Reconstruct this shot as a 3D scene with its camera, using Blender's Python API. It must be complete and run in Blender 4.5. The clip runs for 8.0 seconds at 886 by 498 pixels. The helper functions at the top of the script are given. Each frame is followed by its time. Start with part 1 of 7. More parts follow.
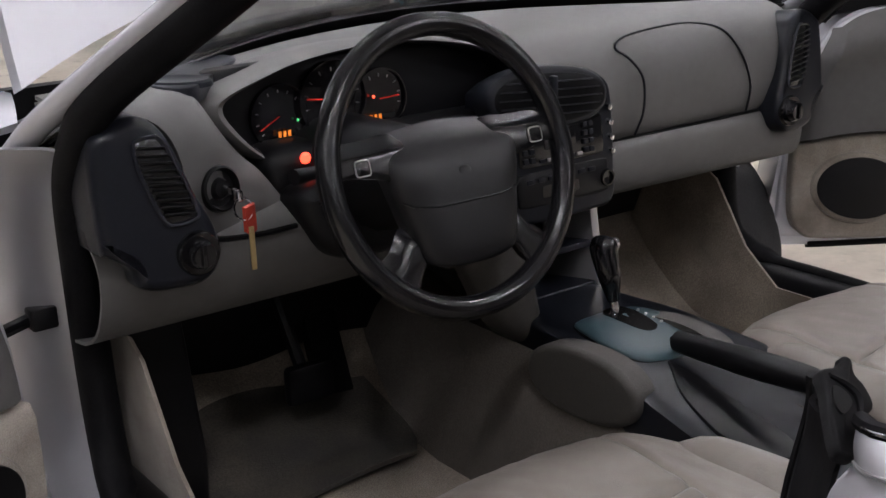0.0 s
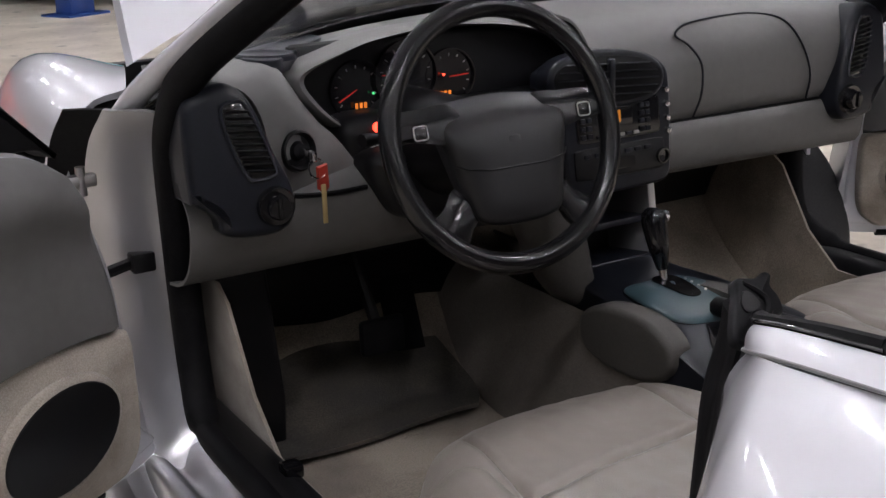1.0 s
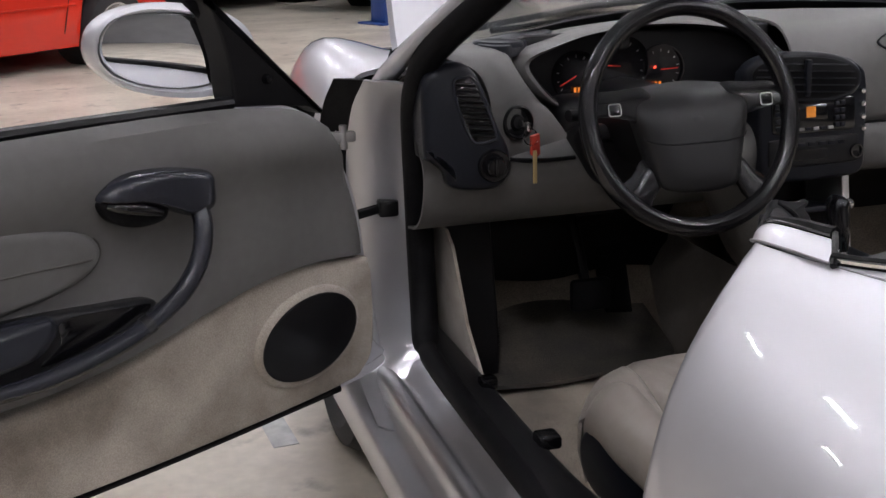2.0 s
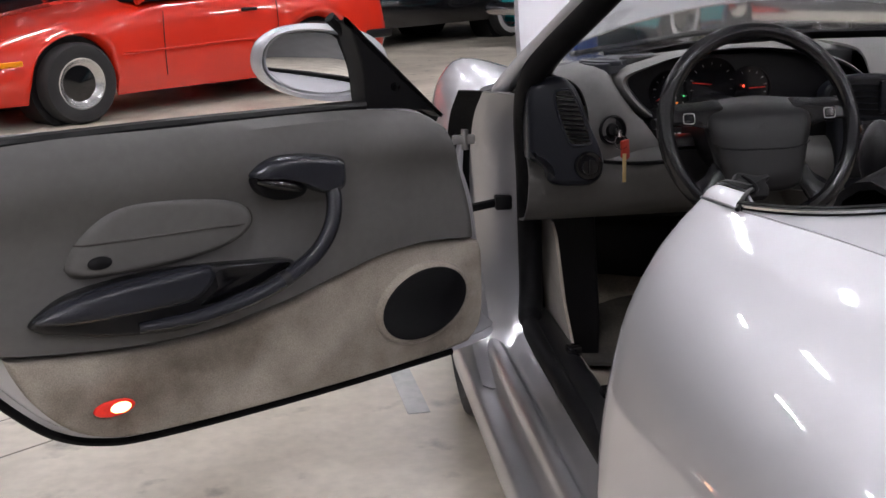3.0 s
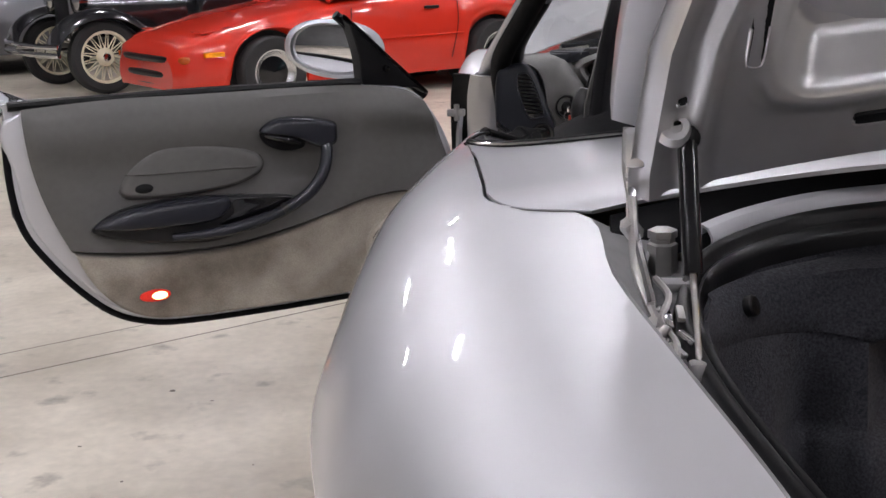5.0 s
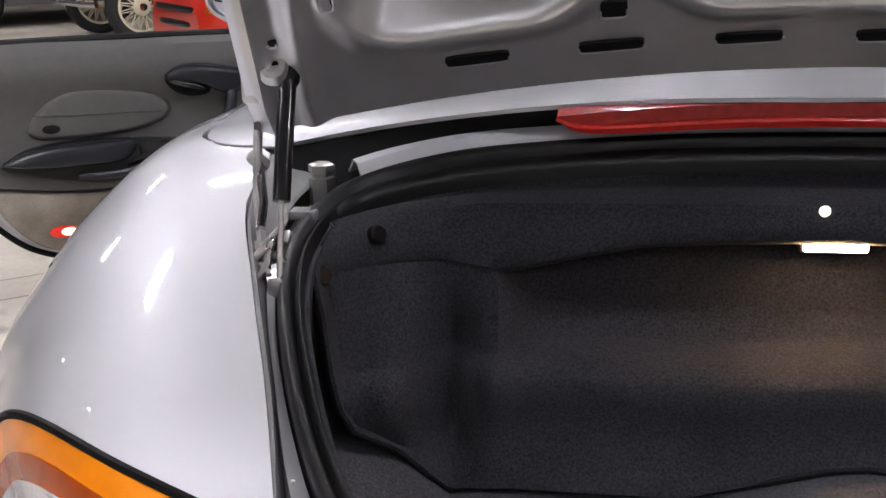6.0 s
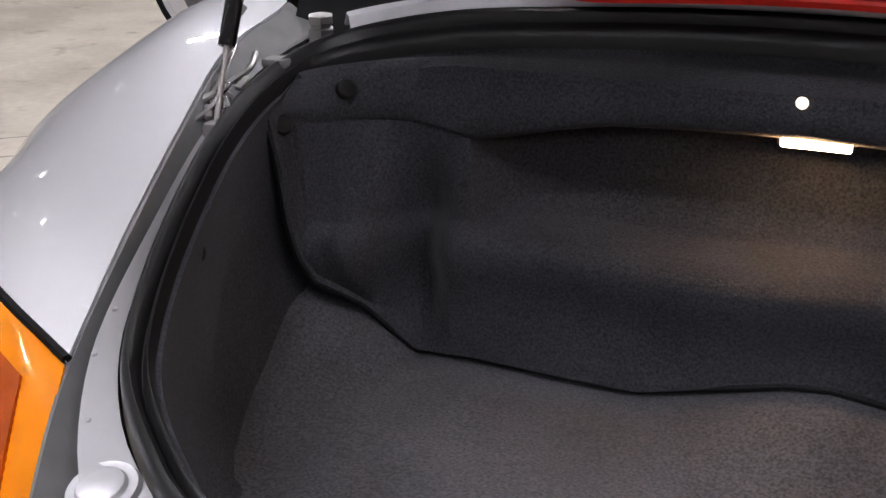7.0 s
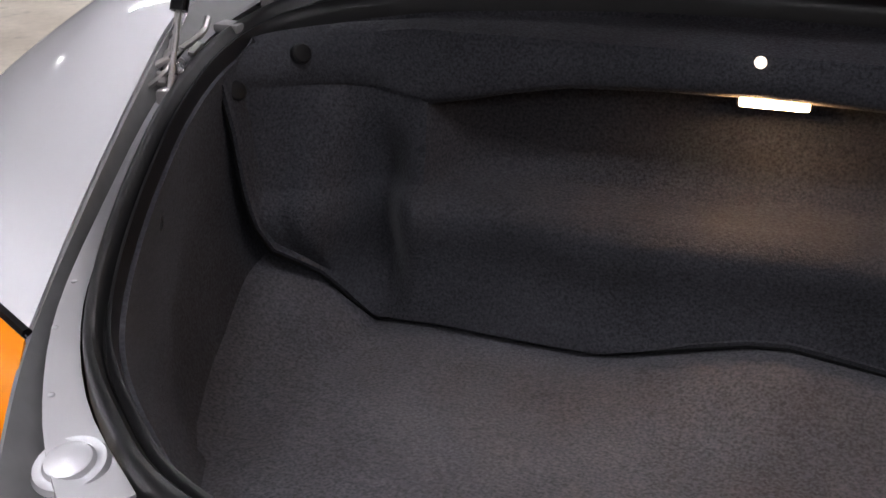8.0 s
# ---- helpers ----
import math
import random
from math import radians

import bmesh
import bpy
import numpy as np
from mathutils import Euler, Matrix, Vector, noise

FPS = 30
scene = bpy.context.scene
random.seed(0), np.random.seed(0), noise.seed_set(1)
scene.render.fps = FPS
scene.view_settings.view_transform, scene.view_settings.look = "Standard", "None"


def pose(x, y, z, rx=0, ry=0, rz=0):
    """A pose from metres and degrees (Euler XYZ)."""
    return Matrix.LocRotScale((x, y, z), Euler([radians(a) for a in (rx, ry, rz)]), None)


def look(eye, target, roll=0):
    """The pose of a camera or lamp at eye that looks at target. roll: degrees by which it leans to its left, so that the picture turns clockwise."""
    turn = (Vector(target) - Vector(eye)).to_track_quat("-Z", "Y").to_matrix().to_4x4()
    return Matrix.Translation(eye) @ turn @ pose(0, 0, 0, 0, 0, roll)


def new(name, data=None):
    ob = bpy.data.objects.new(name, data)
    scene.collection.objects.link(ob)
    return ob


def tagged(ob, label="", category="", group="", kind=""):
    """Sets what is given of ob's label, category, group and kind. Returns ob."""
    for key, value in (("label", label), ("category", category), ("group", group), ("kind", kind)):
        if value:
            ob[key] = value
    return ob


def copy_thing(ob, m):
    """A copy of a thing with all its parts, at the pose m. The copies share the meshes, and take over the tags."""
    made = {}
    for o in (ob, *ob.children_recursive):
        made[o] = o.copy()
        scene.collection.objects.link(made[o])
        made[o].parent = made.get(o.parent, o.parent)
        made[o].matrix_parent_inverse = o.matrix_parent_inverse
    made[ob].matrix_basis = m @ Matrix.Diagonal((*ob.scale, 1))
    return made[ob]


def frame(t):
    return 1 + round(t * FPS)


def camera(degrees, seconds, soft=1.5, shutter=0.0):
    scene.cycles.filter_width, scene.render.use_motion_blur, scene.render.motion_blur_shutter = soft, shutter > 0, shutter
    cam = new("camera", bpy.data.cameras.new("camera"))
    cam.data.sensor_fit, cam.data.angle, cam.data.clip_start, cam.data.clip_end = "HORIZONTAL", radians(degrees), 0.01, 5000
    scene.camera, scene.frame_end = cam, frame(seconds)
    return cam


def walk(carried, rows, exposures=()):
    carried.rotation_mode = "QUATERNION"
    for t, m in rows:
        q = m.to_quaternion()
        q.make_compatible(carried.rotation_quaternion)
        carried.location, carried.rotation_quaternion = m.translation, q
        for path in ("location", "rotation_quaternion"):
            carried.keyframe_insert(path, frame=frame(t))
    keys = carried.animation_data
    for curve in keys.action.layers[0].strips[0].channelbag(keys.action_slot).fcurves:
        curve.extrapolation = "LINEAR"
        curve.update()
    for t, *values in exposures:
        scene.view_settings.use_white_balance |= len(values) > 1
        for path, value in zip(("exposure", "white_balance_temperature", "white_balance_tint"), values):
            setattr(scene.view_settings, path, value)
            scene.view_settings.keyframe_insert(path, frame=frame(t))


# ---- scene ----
cam = camera(39.8, 8.0)
PATH = [
    (0, (-1.312, 0.003, 1.224), (-0.184, 1.54, 0.619), -1.9),
    (0.5, (-1.33, -0.088, 1.222), (-0.266, 1.495, 0.621), -1.9),
    (1, (-1.337, -0.207, 1.217), (-0.374, 1.441, 0.62), -1.9),
    (1.5, (-1.361, -0.384, 1.222), (-0.615, 1.379, 0.641), -1.8),
    (2, (-1.349, -0.604, 1.211), (-0.819, 1.243, 0.657), -1.5),
    (2.2, (-1.351, -0.694, 1.19), (-0.895, 1.18, 0.66), -1.4),
    (3.5, (-1.132, -1.237, 1.225), (-1.035, 0.702, 0.745), -2.0),
    (4, (-1.003, -1.438, 1.23), (-1.008, 0.506, 0.76), -1.9),
    (5.5, (-0.446, -1.828, 1.231), (-0.642, 0.103, 0.748), -1.9),
    (5.7, (-0.346, -1.839, 1.229), (-0.544, 0.092, 0.748), -1.8),
    (6, (-0.213, -1.816, 1.219), (-0.499, 0.087, 0.674), -1.5),
    (6.2, (-0.123, -1.793, 1.218), (-0.535, 0.061, 0.591), -0.9),
    (6.5, (0.045, -1.752, 1.203), (-0.583, 0.022, 0.525), -0.7),
    (7, (0.168, -1.692, 1.2), (-0.626, -0.01, 0.464), -0.9),
    (7.5, (0.175, -1.683, 1.197), (-0.635, -0.03, 0.414), -1.2),
    (8, (0.147, -1.693, 1.196), (-0.551, 0.007, 0.408), -0.8),
]
walk(cam, [(t, look(eye, target, roll)) for t, eye, target, roll in PATH],
     exposures=[(0, -0.02), (1, -0.02), (2, -0.02), (4, -0.05), (5.5, 0.0), (6.5, 0.08), (8, 0.05)])

# ---- light of the hall ----
world = bpy.data.worlds.new("hall_air")
world.use_nodes = True
world.node_tree.nodes["Background"].inputs[0].default_value = (0.55, 0.58, 0.65, 1)
world.node_tree.nodes["Background"].inputs[1].default_value = 0.02
scene.world = world
LAMP_POWER = 178.0


# ---- materials ----
def material(name, colour, rough=0.5, metal=0.0, coat=0.0, coat_rough=0.05, grain=0.0, grain_scale=200.0, stain=0.0, stain_scale=6.0,
             stain_colour=None, bump=0.0, bump_scale=300.0, sheen=0.0, spec=0.5, flakes=0.0, spots=None):
    """A surface with variation at two scales: a fine grain and larger stains, and a fine relief."""
    m = bpy.data.materials.new(name)
    m.use_nodes = True
    nt = m.node_tree
    b = nt.nodes["Principled BSDF"]
    b.inputs["Roughness"].default_value = rough
    b.inputs["Metallic"].default_value = metal
    b.inputs["Coat Weight"].default_value = coat
    b.inputs["Coat Roughness"].default_value = coat_rough
    b.inputs["Sheen Weight"].default_value = sheen
    b.inputs["Specular IOR Level"].default_value = spec
    b.inputs["Base Color"].default_value = (*colour, 1)
    tex = nt.nodes.new("ShaderNodeTexCoord")

    def noise_node(scale, detail=3.0):
        n = nt.nodes.new("ShaderNodeTexNoise")
        n.inputs["Scale"].default_value, n.inputs["Detail"].default_value = scale, detail
        nt.links.new(tex.outputs["Object"], n.inputs["Vector"])
        return n

    out = None
    if grain or stain:
        rgb = nt.nodes.new("ShaderNodeRGB")
        rgb.outputs[0].default_value = (*colour, 1)
        out = rgb.outputs[0]
    if stain:
        n = noise_node(stain_scale, 6.0)
        ramp = nt.nodes.new("ShaderNodeValToRGB")
        ramp.color_ramp.elements[0].position, ramp.color_ramp.elements[1].position = 0.38, 0.68
        nt.links.new(n.outputs["Fac"], ramp.inputs["Fac"])
        mul = nt.nodes.new("ShaderNodeMath")
        mul.operation = "MULTIPLY"
        mul.inputs[1].default_value = stain
        nt.links.new(ramp.outputs["Color"], mul.inputs[0])
        mix = nt.nodes.new("ShaderNodeMix")
        mix.data_type = "RGBA"
        c = stain_colour or tuple(0.45 * v for v in colour)
        mix.inputs[7].default_value = (*c, 1)
        nt.links.new(mul.outputs[0], mix.inputs[0])
        nt.links.new(out, mix.inputs[6])
        out = mix.outputs[2]
    if spots:
        scale, low, high, c = spots
        n = noise_node(scale, 8.0)
        ramp = nt.nodes.new("ShaderNodeMapRange")
        ramp.inputs["From Min"].default_value, ramp.inputs["From Max"].default_value = low, high
        ramp.inputs["To Max"].default_value = 0.8
        nt.links.new(n.outputs["Fac"], ramp.inputs["Value"])
        mix = nt.nodes.new("ShaderNodeMix")
        mix.data_type = "RGBA"
        mix.inputs[7].default_value = (*c, 1)
        nt.links.new(ramp.outputs[0], mix.inputs[0])
        nt.links.new(out, mix.inputs[6])
        out = mix.outputs[2]
    if grain:
        n = noise_node(grain_scale, 2.0)
        ramp = nt.nodes.new("ShaderNodeMapRange")
        ramp.inputs["From Min"].default_value, ramp.inputs["From Max"].default_value = 0.3, 0.7
        ramp.inputs["To Min"].default_value, ramp.inputs["To Max"].default_value = 1 - grain, 1 + grain
        nt.links.new(n.outputs["Fac"], ramp.inputs["Value"])
        mix = nt.nodes.new("ShaderNodeVectorMath")
        mix.operation = "SCALE"
        nt.links.new(out, mix.inputs[0])
        nt.links.new(ramp.outputs[0], mix.inputs["Scale"])
        out = mix.outputs[0]
    if out:
        nt.links.new(out, b.inputs["Base Color"])
    if bump:
        n = noise_node(bump_scale, 4.0)
        bp = nt.nodes.new("ShaderNodeBump")
        bp.inputs["Strength"].default_value, bp.inputs["Distance"].default_value = bump, 0.002
        nt.links.new(n.outputs["Fac"], bp.inputs["Height"])
        nt.links.new(bp.outputs[0], b.inputs["Normal"])
    if flakes:
        n = noise_node(2500.0, 0.0)
        bp = nt.nodes.new("ShaderNodeBump")
        bp.inputs["Strength"].default_value, bp.inputs["Distance"].default_value = flakes, 0.0004
        nt.links.new(n.outputs["Fac"], bp.inputs["Height"])
        nt.links.new(bp.outputs[0], b.inputs["Normal"])
    return m


def glow(name, colour, strength):
    m = bpy.data.materials.new(name)
    m.use_nodes = True
    b = m.node_tree.nodes["Principled BSDF"]
    b.inputs["Base Color"].default_value = (*colour, 1)
    b.inputs["Emission Color"].default_value = (*colour, 1)
    b.inputs["Emission Strength"].default_value = strength
    return m


def clear(name, colour, rough=0.02, ior=1.45):
    m = bpy.data.materials.new(name)
    m.use_nodes = True
    b = m.node_tree.nodes["Principled BSDF"]
    b.inputs["Base Color"].default_value = (*colour, 1)
    b.inputs["Roughness"].default_value = rough
    b.inputs["Transmission Weight"].default_value = 1.0
    b.inputs["IOR"].default_value = ior
    return m


# Darker copy of the silver paint: shade on sill and pillar put into colour.
SILVER_SHADED = material("shaded_silver_paint", (0.50, 0.505, 0.53), 0.30, 0.85, coat=0.6, coat_rough=0.08, stain=0.20, stain_scale=5, stain_colour=(0.30, 0.29, 0.28), flakes=0.05)
SILVER = material("silver_paint", (0.69, 0.695, 0.73), 0.50, 0.75, coat=1.0, coat_rough=0.04, stain=0.06, stain_scale=3, flakes=0.05)
PRIMER = material("painted_inner_metal", (0.78, 0.775, 0.785), 0.30, 0.80, coat=0.3, coat_rough=0.15, stain=0.25, stain_scale=9)
PAD = material("grey_tunnel_pad", (0.050, 0.047, 0.042), 0.6, grain=0.15, grain_scale=300, bump=0.4, bump_scale=600)
VINYL = material("grey_vinyl", (0.106, 0.104, 0.101), 0.55, grain=0.05, grain_scale=60, stain=0.12, stain_scale=5, bump=0.25, bump_scale=900)
VINYL_DARK = material("dark_blue_grey_plastic", (0.0085, 0.0098, 0.0140), 0.28, grain=0.1, bump=0.10, bump_scale=900, spec=0.28)
LEATHER = material("beige_leather", (0.238, 0.216, 0.193), 0.29, grain=0.05, grain_scale=50, stain=0.35, stain_scale=7, stain_colour=(0.175, 0.15, 0.125), bump=0.35, bump_scale=450)
CARPET = material("beige_carpet", (0.42, 0.38, 0.325), 0.95, grain=0.18, grain_scale=420, stain=0.95, stain_scale=6.0, stain_colour=(0.150, 0.122, 0.095), bump=0.8, bump_scale=700, sheen=0.3, spec=0.1)
FELT = material("charcoal_felt", (0.047, 0.048, 0.056), 0.97, grain=0.38, grain_scale=330, stain=0.45, stain_scale=7, bump=0.45, bump_scale=420, sheen=0.06, spec=0.05)
# Lighter copy of FELT: light falling on the mat is put into its colour.
TRUNK_CARPET = material("lightened_trunk_carpet", (0.088, 0.089, 0.102), 0.97, grain=0.38, grain_scale=290, stain=0.5, stain_scale=7, bump=0.45, bump_scale=380, sheen=0.1, spec=0.05)
# Stained carpet; its dark base colour also holds the shade on the tunnel side.
TUNNEL_CARPET = material("stained_shaded_tunnel_carpet", (0.105, 0.092, 0.078), 0.95, grain=0.3, grain_scale=380, stain=0.8, stain_scale=6, stain_colour=(0.05, 0.043, 0.035), bump=0.8, bump_scale=600, sheen=0.2, spec=0.1)
# Beige carpet with real stains, its base darkened to carry the footwell shade.
CABIN_CARPET = material("stained_shaded_cabin_carpet", (0.30, 0.26, 0.21), 0.95, grain=0.3, grain_scale=380, stain=0.85, stain_scale=5, stain_colour=(0.10, 0.083, 0.065), bump=0.8, bump_scale=600, sheen=0.2, spec=0.1)
MAT_RUBBER = material("dark_floor_mat", (0.022, 0.021, 0.019), 0.9, grain=0.3, grain_scale=250, stain=0.5, stain_scale=7, stain_colour=(0.10, 0.085, 0.065), bump=0.5)
RUBBER = material("black_rubber", (0.004, 0.004, 0.005), 0.55, spec=0.10, grain=0.2, stain=0.2, stain_scale=20, stain_colour=(0.02, 0.02, 0.02), bump=0.1)
SEAL_RUBBER = material("dusty_seal_rubber", (0.007, 0.007, 0.008), 0.32, spec=0.45, grain=0.15, stain=0.25, stain_scale=18, stain_colour=(0.020, 0.020, 0.020), bump=0.1)
DOOR_PLASTIC = material("slate_grey_door_plastic", (0.017, 0.0185, 0.025), 0.22, grain=0.06, bump=0.1, bump_scale=900, spec=0.5)
POCKET = material("dark_grey_cavity_wax", (0.11, 0.11, 0.114), 0.5, grain=0.2, stain=0.5, stain_scale=20, stain_colour=(0.16, 0.16, 0.16))
BLACK = material("black_plastic", (0.005, 0.005, 0.006), 0.40, spec=0.25, grain=0.1, bump=0.1, bump_scale=800)
GLOSS_BLACK = material("gloss_black", (0.004, 0.004, 0.005), 0.14, coat=0.3)
WHEEL_LEATHER = material("black_wheel_leather", (0.006, 0.006, 0.007), 0.18, grain=0.1, spec=0.5, bump=0.05, bump_scale=600)
AIRBAG = material("dark_grey_airbag_cover", (0.008, 0.008, 0.0092), 0.36, spec=0.4, grain=0.06, bump=0.2, bump_scale=900)
SEAM = material("leather_seam", (0.075, 0.065, 0.055), 0.6, grain=0.1)
CLOTH_TOP = material("black_top_fabric", (0.007, 0.007, 0.008), 0.85, grain=0.3, grain_scale=300, bump=0.5, spec=0.15)
CHROME = material("chrome", (0.75, 0.75, 0.76), 0.12, 1.0)
STEEL = material("worn_steel", (0.45, 0.44, 0.43), 0.35, 0.9, stain=0.4, stain_scale=30)
MIRROR = material("mirror_glass", (0.92, 0.93, 0.94), 0.01, 1.0)
GLASS = clear("window_glass", (0.96, 0.98, 0.97))
RED_LENS = material("red_lens", (0.55, 0.014, 0.010), 0.2, spec=0.3, coat=0.3, grain=0.15, grain_scale=90)
RED_LENS_LIGHT = material("bright_red_lens", (1.0, 0.050, 0.035), 0.30, spec=0.25, coat=0.2, grain=0.1, grain_scale=90)
AMBER_LENS = material("amber_lens", (1.0, 0.29, 0.003), 0.22, spec=0.3, coat=0.35, grain=0.05, grain_scale=30)
DEEP_AMBER_LENS = material("deep_amber_lens", (0.46, 0.075, 0.006), 0.22, spec=0.3, coat=0.3, grain=0.12, grain_scale=30)
WHITE_LENS = material("ribbed_white_lens", (0.72, 0.71, 0.69), 0.15, coat=1.0, grain=0.1)
AMBER_GLOW = glow("amber_display", (1.0, 0.26, 0.03), 0.38)
RADIO_GLOW = glow("dim_amber_display", (0.50, 0.17, 0.015), 0.28)
RED_GLOW = glow("red_warning_lamp", (1.0, 0.06, 0.03), 4.0)
GREEN_GLOW = glow("green_telltale", (0.1, 0.8, 0.25), 0.8)
WARM_GLOW = glow("warm_bulb", (1.0, 0.58, 0.28), 250.0)
COURTESY_GLOW = glow("courtesy_bulb", (1.0, 0.50, 0.22), 6.0)
SPOT_GLOW = glow("spot_bulb", (1.0, 0.97, 0.98), 130.0)
TUBE_GLOW = glow("lamp_diffuser", (1.0, 0.962, 1.02), LAMP_POWER)
KEY_RED = material("red_fob_leather", (0.34, 0.030, 0.016), 0.5, bump=0.2)
BRASS = material("brass_key", (0.55, 0.42, 0.20), 0.35, 0.8)
TYRE = material("tyre_rubber", (0.018, 0.018, 0.019), 0.75, grain=0.2, bump=0.3, bump_scale=200)
ALLOY = material("alloy_rim", (0.62, 0.62, 0.62), 0.25, 0.85, stain=0.2)
CREAM = material("cream_spoke_paint", (0.72, 0.66, 0.50), 0.35, coat=0.4, stain=0.2)
RED_PAINT = material("red_car_paint", (0.64, 0.022, 0.005), 0.40, spec=0.3, coat=1.0, coat_rough=0.03, stain=0.08, stain_scale=2)
BLACK_PAINT = material("black_car_paint", (0.010, 0.010, 0.012), 0.2, coat=1.0)
TEAL_PAINT = material("teal_car_paint", (0.03, 0.32, 0.36), 0.25, coat=1.0)
BLUE_PAINT = material("blue_lift_paint", (0.02, 0.06, 0.24), 0.4, stain=0.3)
GREY_PAINT = material("grey_car_paint", (0.12, 0.12, 0.13), 0.3, 0.4, coat=1.0)
WHITE_PAINT = material("white_panel", (0.72, 0.72, 0.72), 0.5, stain=0.1)
SEALER = material("grey_seam_sealer", (0.20, 0.20, 0.205), 0.5, grain=0.08, grain_scale=40, stain=0.3, stain_scale=12)
GREY_WALL = material("mid_grey_hall_wall", (0.30, 0.30, 0.31), 0.8, stain=0.2, stain_scale=0.8)
JOINT = material("floor_joint_filler", (0.20, 0.18, 0.15), 0.8, stain=0.3)
TAPE = material("worn_silver_tape", (0.42, 0.42, 0.41), 0.35, 0.4, stain=0.5, stain_scale=25)
HALL_WALL = material("dark_hall_wall", (0.05, 0.05, 0.055), 0.8, grain=0.05, stain=0.3, stain_scale=0.6)
HALL_CEILING = material("hall_ceiling", (0.14, 0.14, 0.15), 0.9, stain=0.3, stain_scale=0.7)
CONCRETE = material("polished_concrete", (0.68, 0.625, 0.53), 0.38, grain=0.07, grain_scale=26, stain=0.8, stain_scale=1.9, stain_colour=(0.40, 0.355, 0.285), spots=(7.0, 0.60, 0.74, (0.20, 0.18, 0.15)), bump=0.1, bump_scale=120)


# ---- mesh helpers ----
def spline(pts, n, closed=False):
    """n points along a smooth curve through pts."""
    p = np.array(pts, float)
    k = len(p)
    out = []
    for s in np.linspace(0, k if closed else k - 1, n, endpoint=not closed):
        i = min(int(s), k - 1 if closed else k - 2)
        f = s - i
        if closed:
            a, b, c, d = (p[(i + j) % k] for j in (-1, 0, 1, 2))
        else:
            b, c = p[i], p[i + 1]
            a = p[i - 1] if i else 2 * b - c
            d = p[i + 2] if i + 2 < k else 2 * c - b
        out.append(0.5 * (2 * b + (c - a) * f + (2 * a - 5 * b + 4 * c - d) * f * f + (3 * b - a - 3 * c + d) * f ** 3))
    return [tuple(float(v) for v in q) for q in out]


def ease(x, xs, ys):
    """Smooth interpolation of ys over xs."""
    return float(np.interp(x, xs, ys))


def grid(rows, close_u=False, close_v=False, bm=None):
    """A sheet through rows of points."""
    bm = bm or bmesh.new()
    vs = [[bm.verts.new(p) for p in r] for r in rows]
    nu, nv = len(vs), len(vs[0])
    for i in range(nu if close_u else nu - 1):
        for j in range(nv if close_v else nv - 1):
            try:
                bm.faces.new((vs[i][j], vs[(i + 1) % nu][j], vs[(i + 1) % nu][(j + 1) % nv], vs[i][(j + 1) % nv]))
            except ValueError:
                pass
    return bm


def thick(bm, t):
    bmesh.ops.recalc_face_normals(bm, faces=bm.faces)
    bmesh.ops.solidify(bm, geom=bm.faces[:], thickness=t)
    return bm


def skin(bm, t):
    """Gives a sheet its thickness along the normals of its points; safe where it folds tightly."""
    bmesh.ops.recalc_face_normals(bm, faces=bm.faces)
    bm.normal_update()
    rim = [e for e in bm.edges if len(e.link_faces) == 1]
    faces = bm.faces[:]
    low = {v: bm.verts.new(v.co - v.normal * t) for v in bm.verts[:]}
    for e in rim:
        a, b = e.verts
        bm.faces.new((a, b, low[b], low[a]))
    for f in faces:
        bm.faces.new([low[v] for v in reversed(f.verts)])
    return bm


def tube(path, r, seg=10, closed=False, bm=None, flat=1.0):
    """A round (or flattened) rod along a path."""
    bm = bm or bmesh.new()
    p = [Vector(q) for q in path]
    n = len(p)
    rings, ref = [], None
    for i in range(n):
        d = (p[(i + 1) % n] - p[i - 1]) if closed else (p[min(i + 1, n - 1)] - p[max(i - 1, 0)])
        d.normalize()
        if ref is None:
            ref = Vector((0, 0, 1)) if abs(d.z) < 0.9 else Vector((1, 0, 0))
        a = (ref - d * ref.dot(d)).normalized()
        ref = a
        b = d.cross(a)
        rr = r[i] if hasattr(r, "__len__") else r
        rings.append([p[i] + a * (rr * flat * math.cos(k * math.tau / seg)) + b * (rr * math.sin(k * math.tau / seg)) for k in range(seg)])
    grid(rings, closed, True, bm)
    if not closed:
        bm.verts.ensure_lookup_table()
        total = len(bm.verts)
        bm.faces.new([bm.verts[total - n * seg + k] for k in range(seg)])
        bm.faces.new([bm.verts[total - seg + k] for k in range(seg)])
    return bm


def flatmap(a, b, c):
    return (a, b, c)


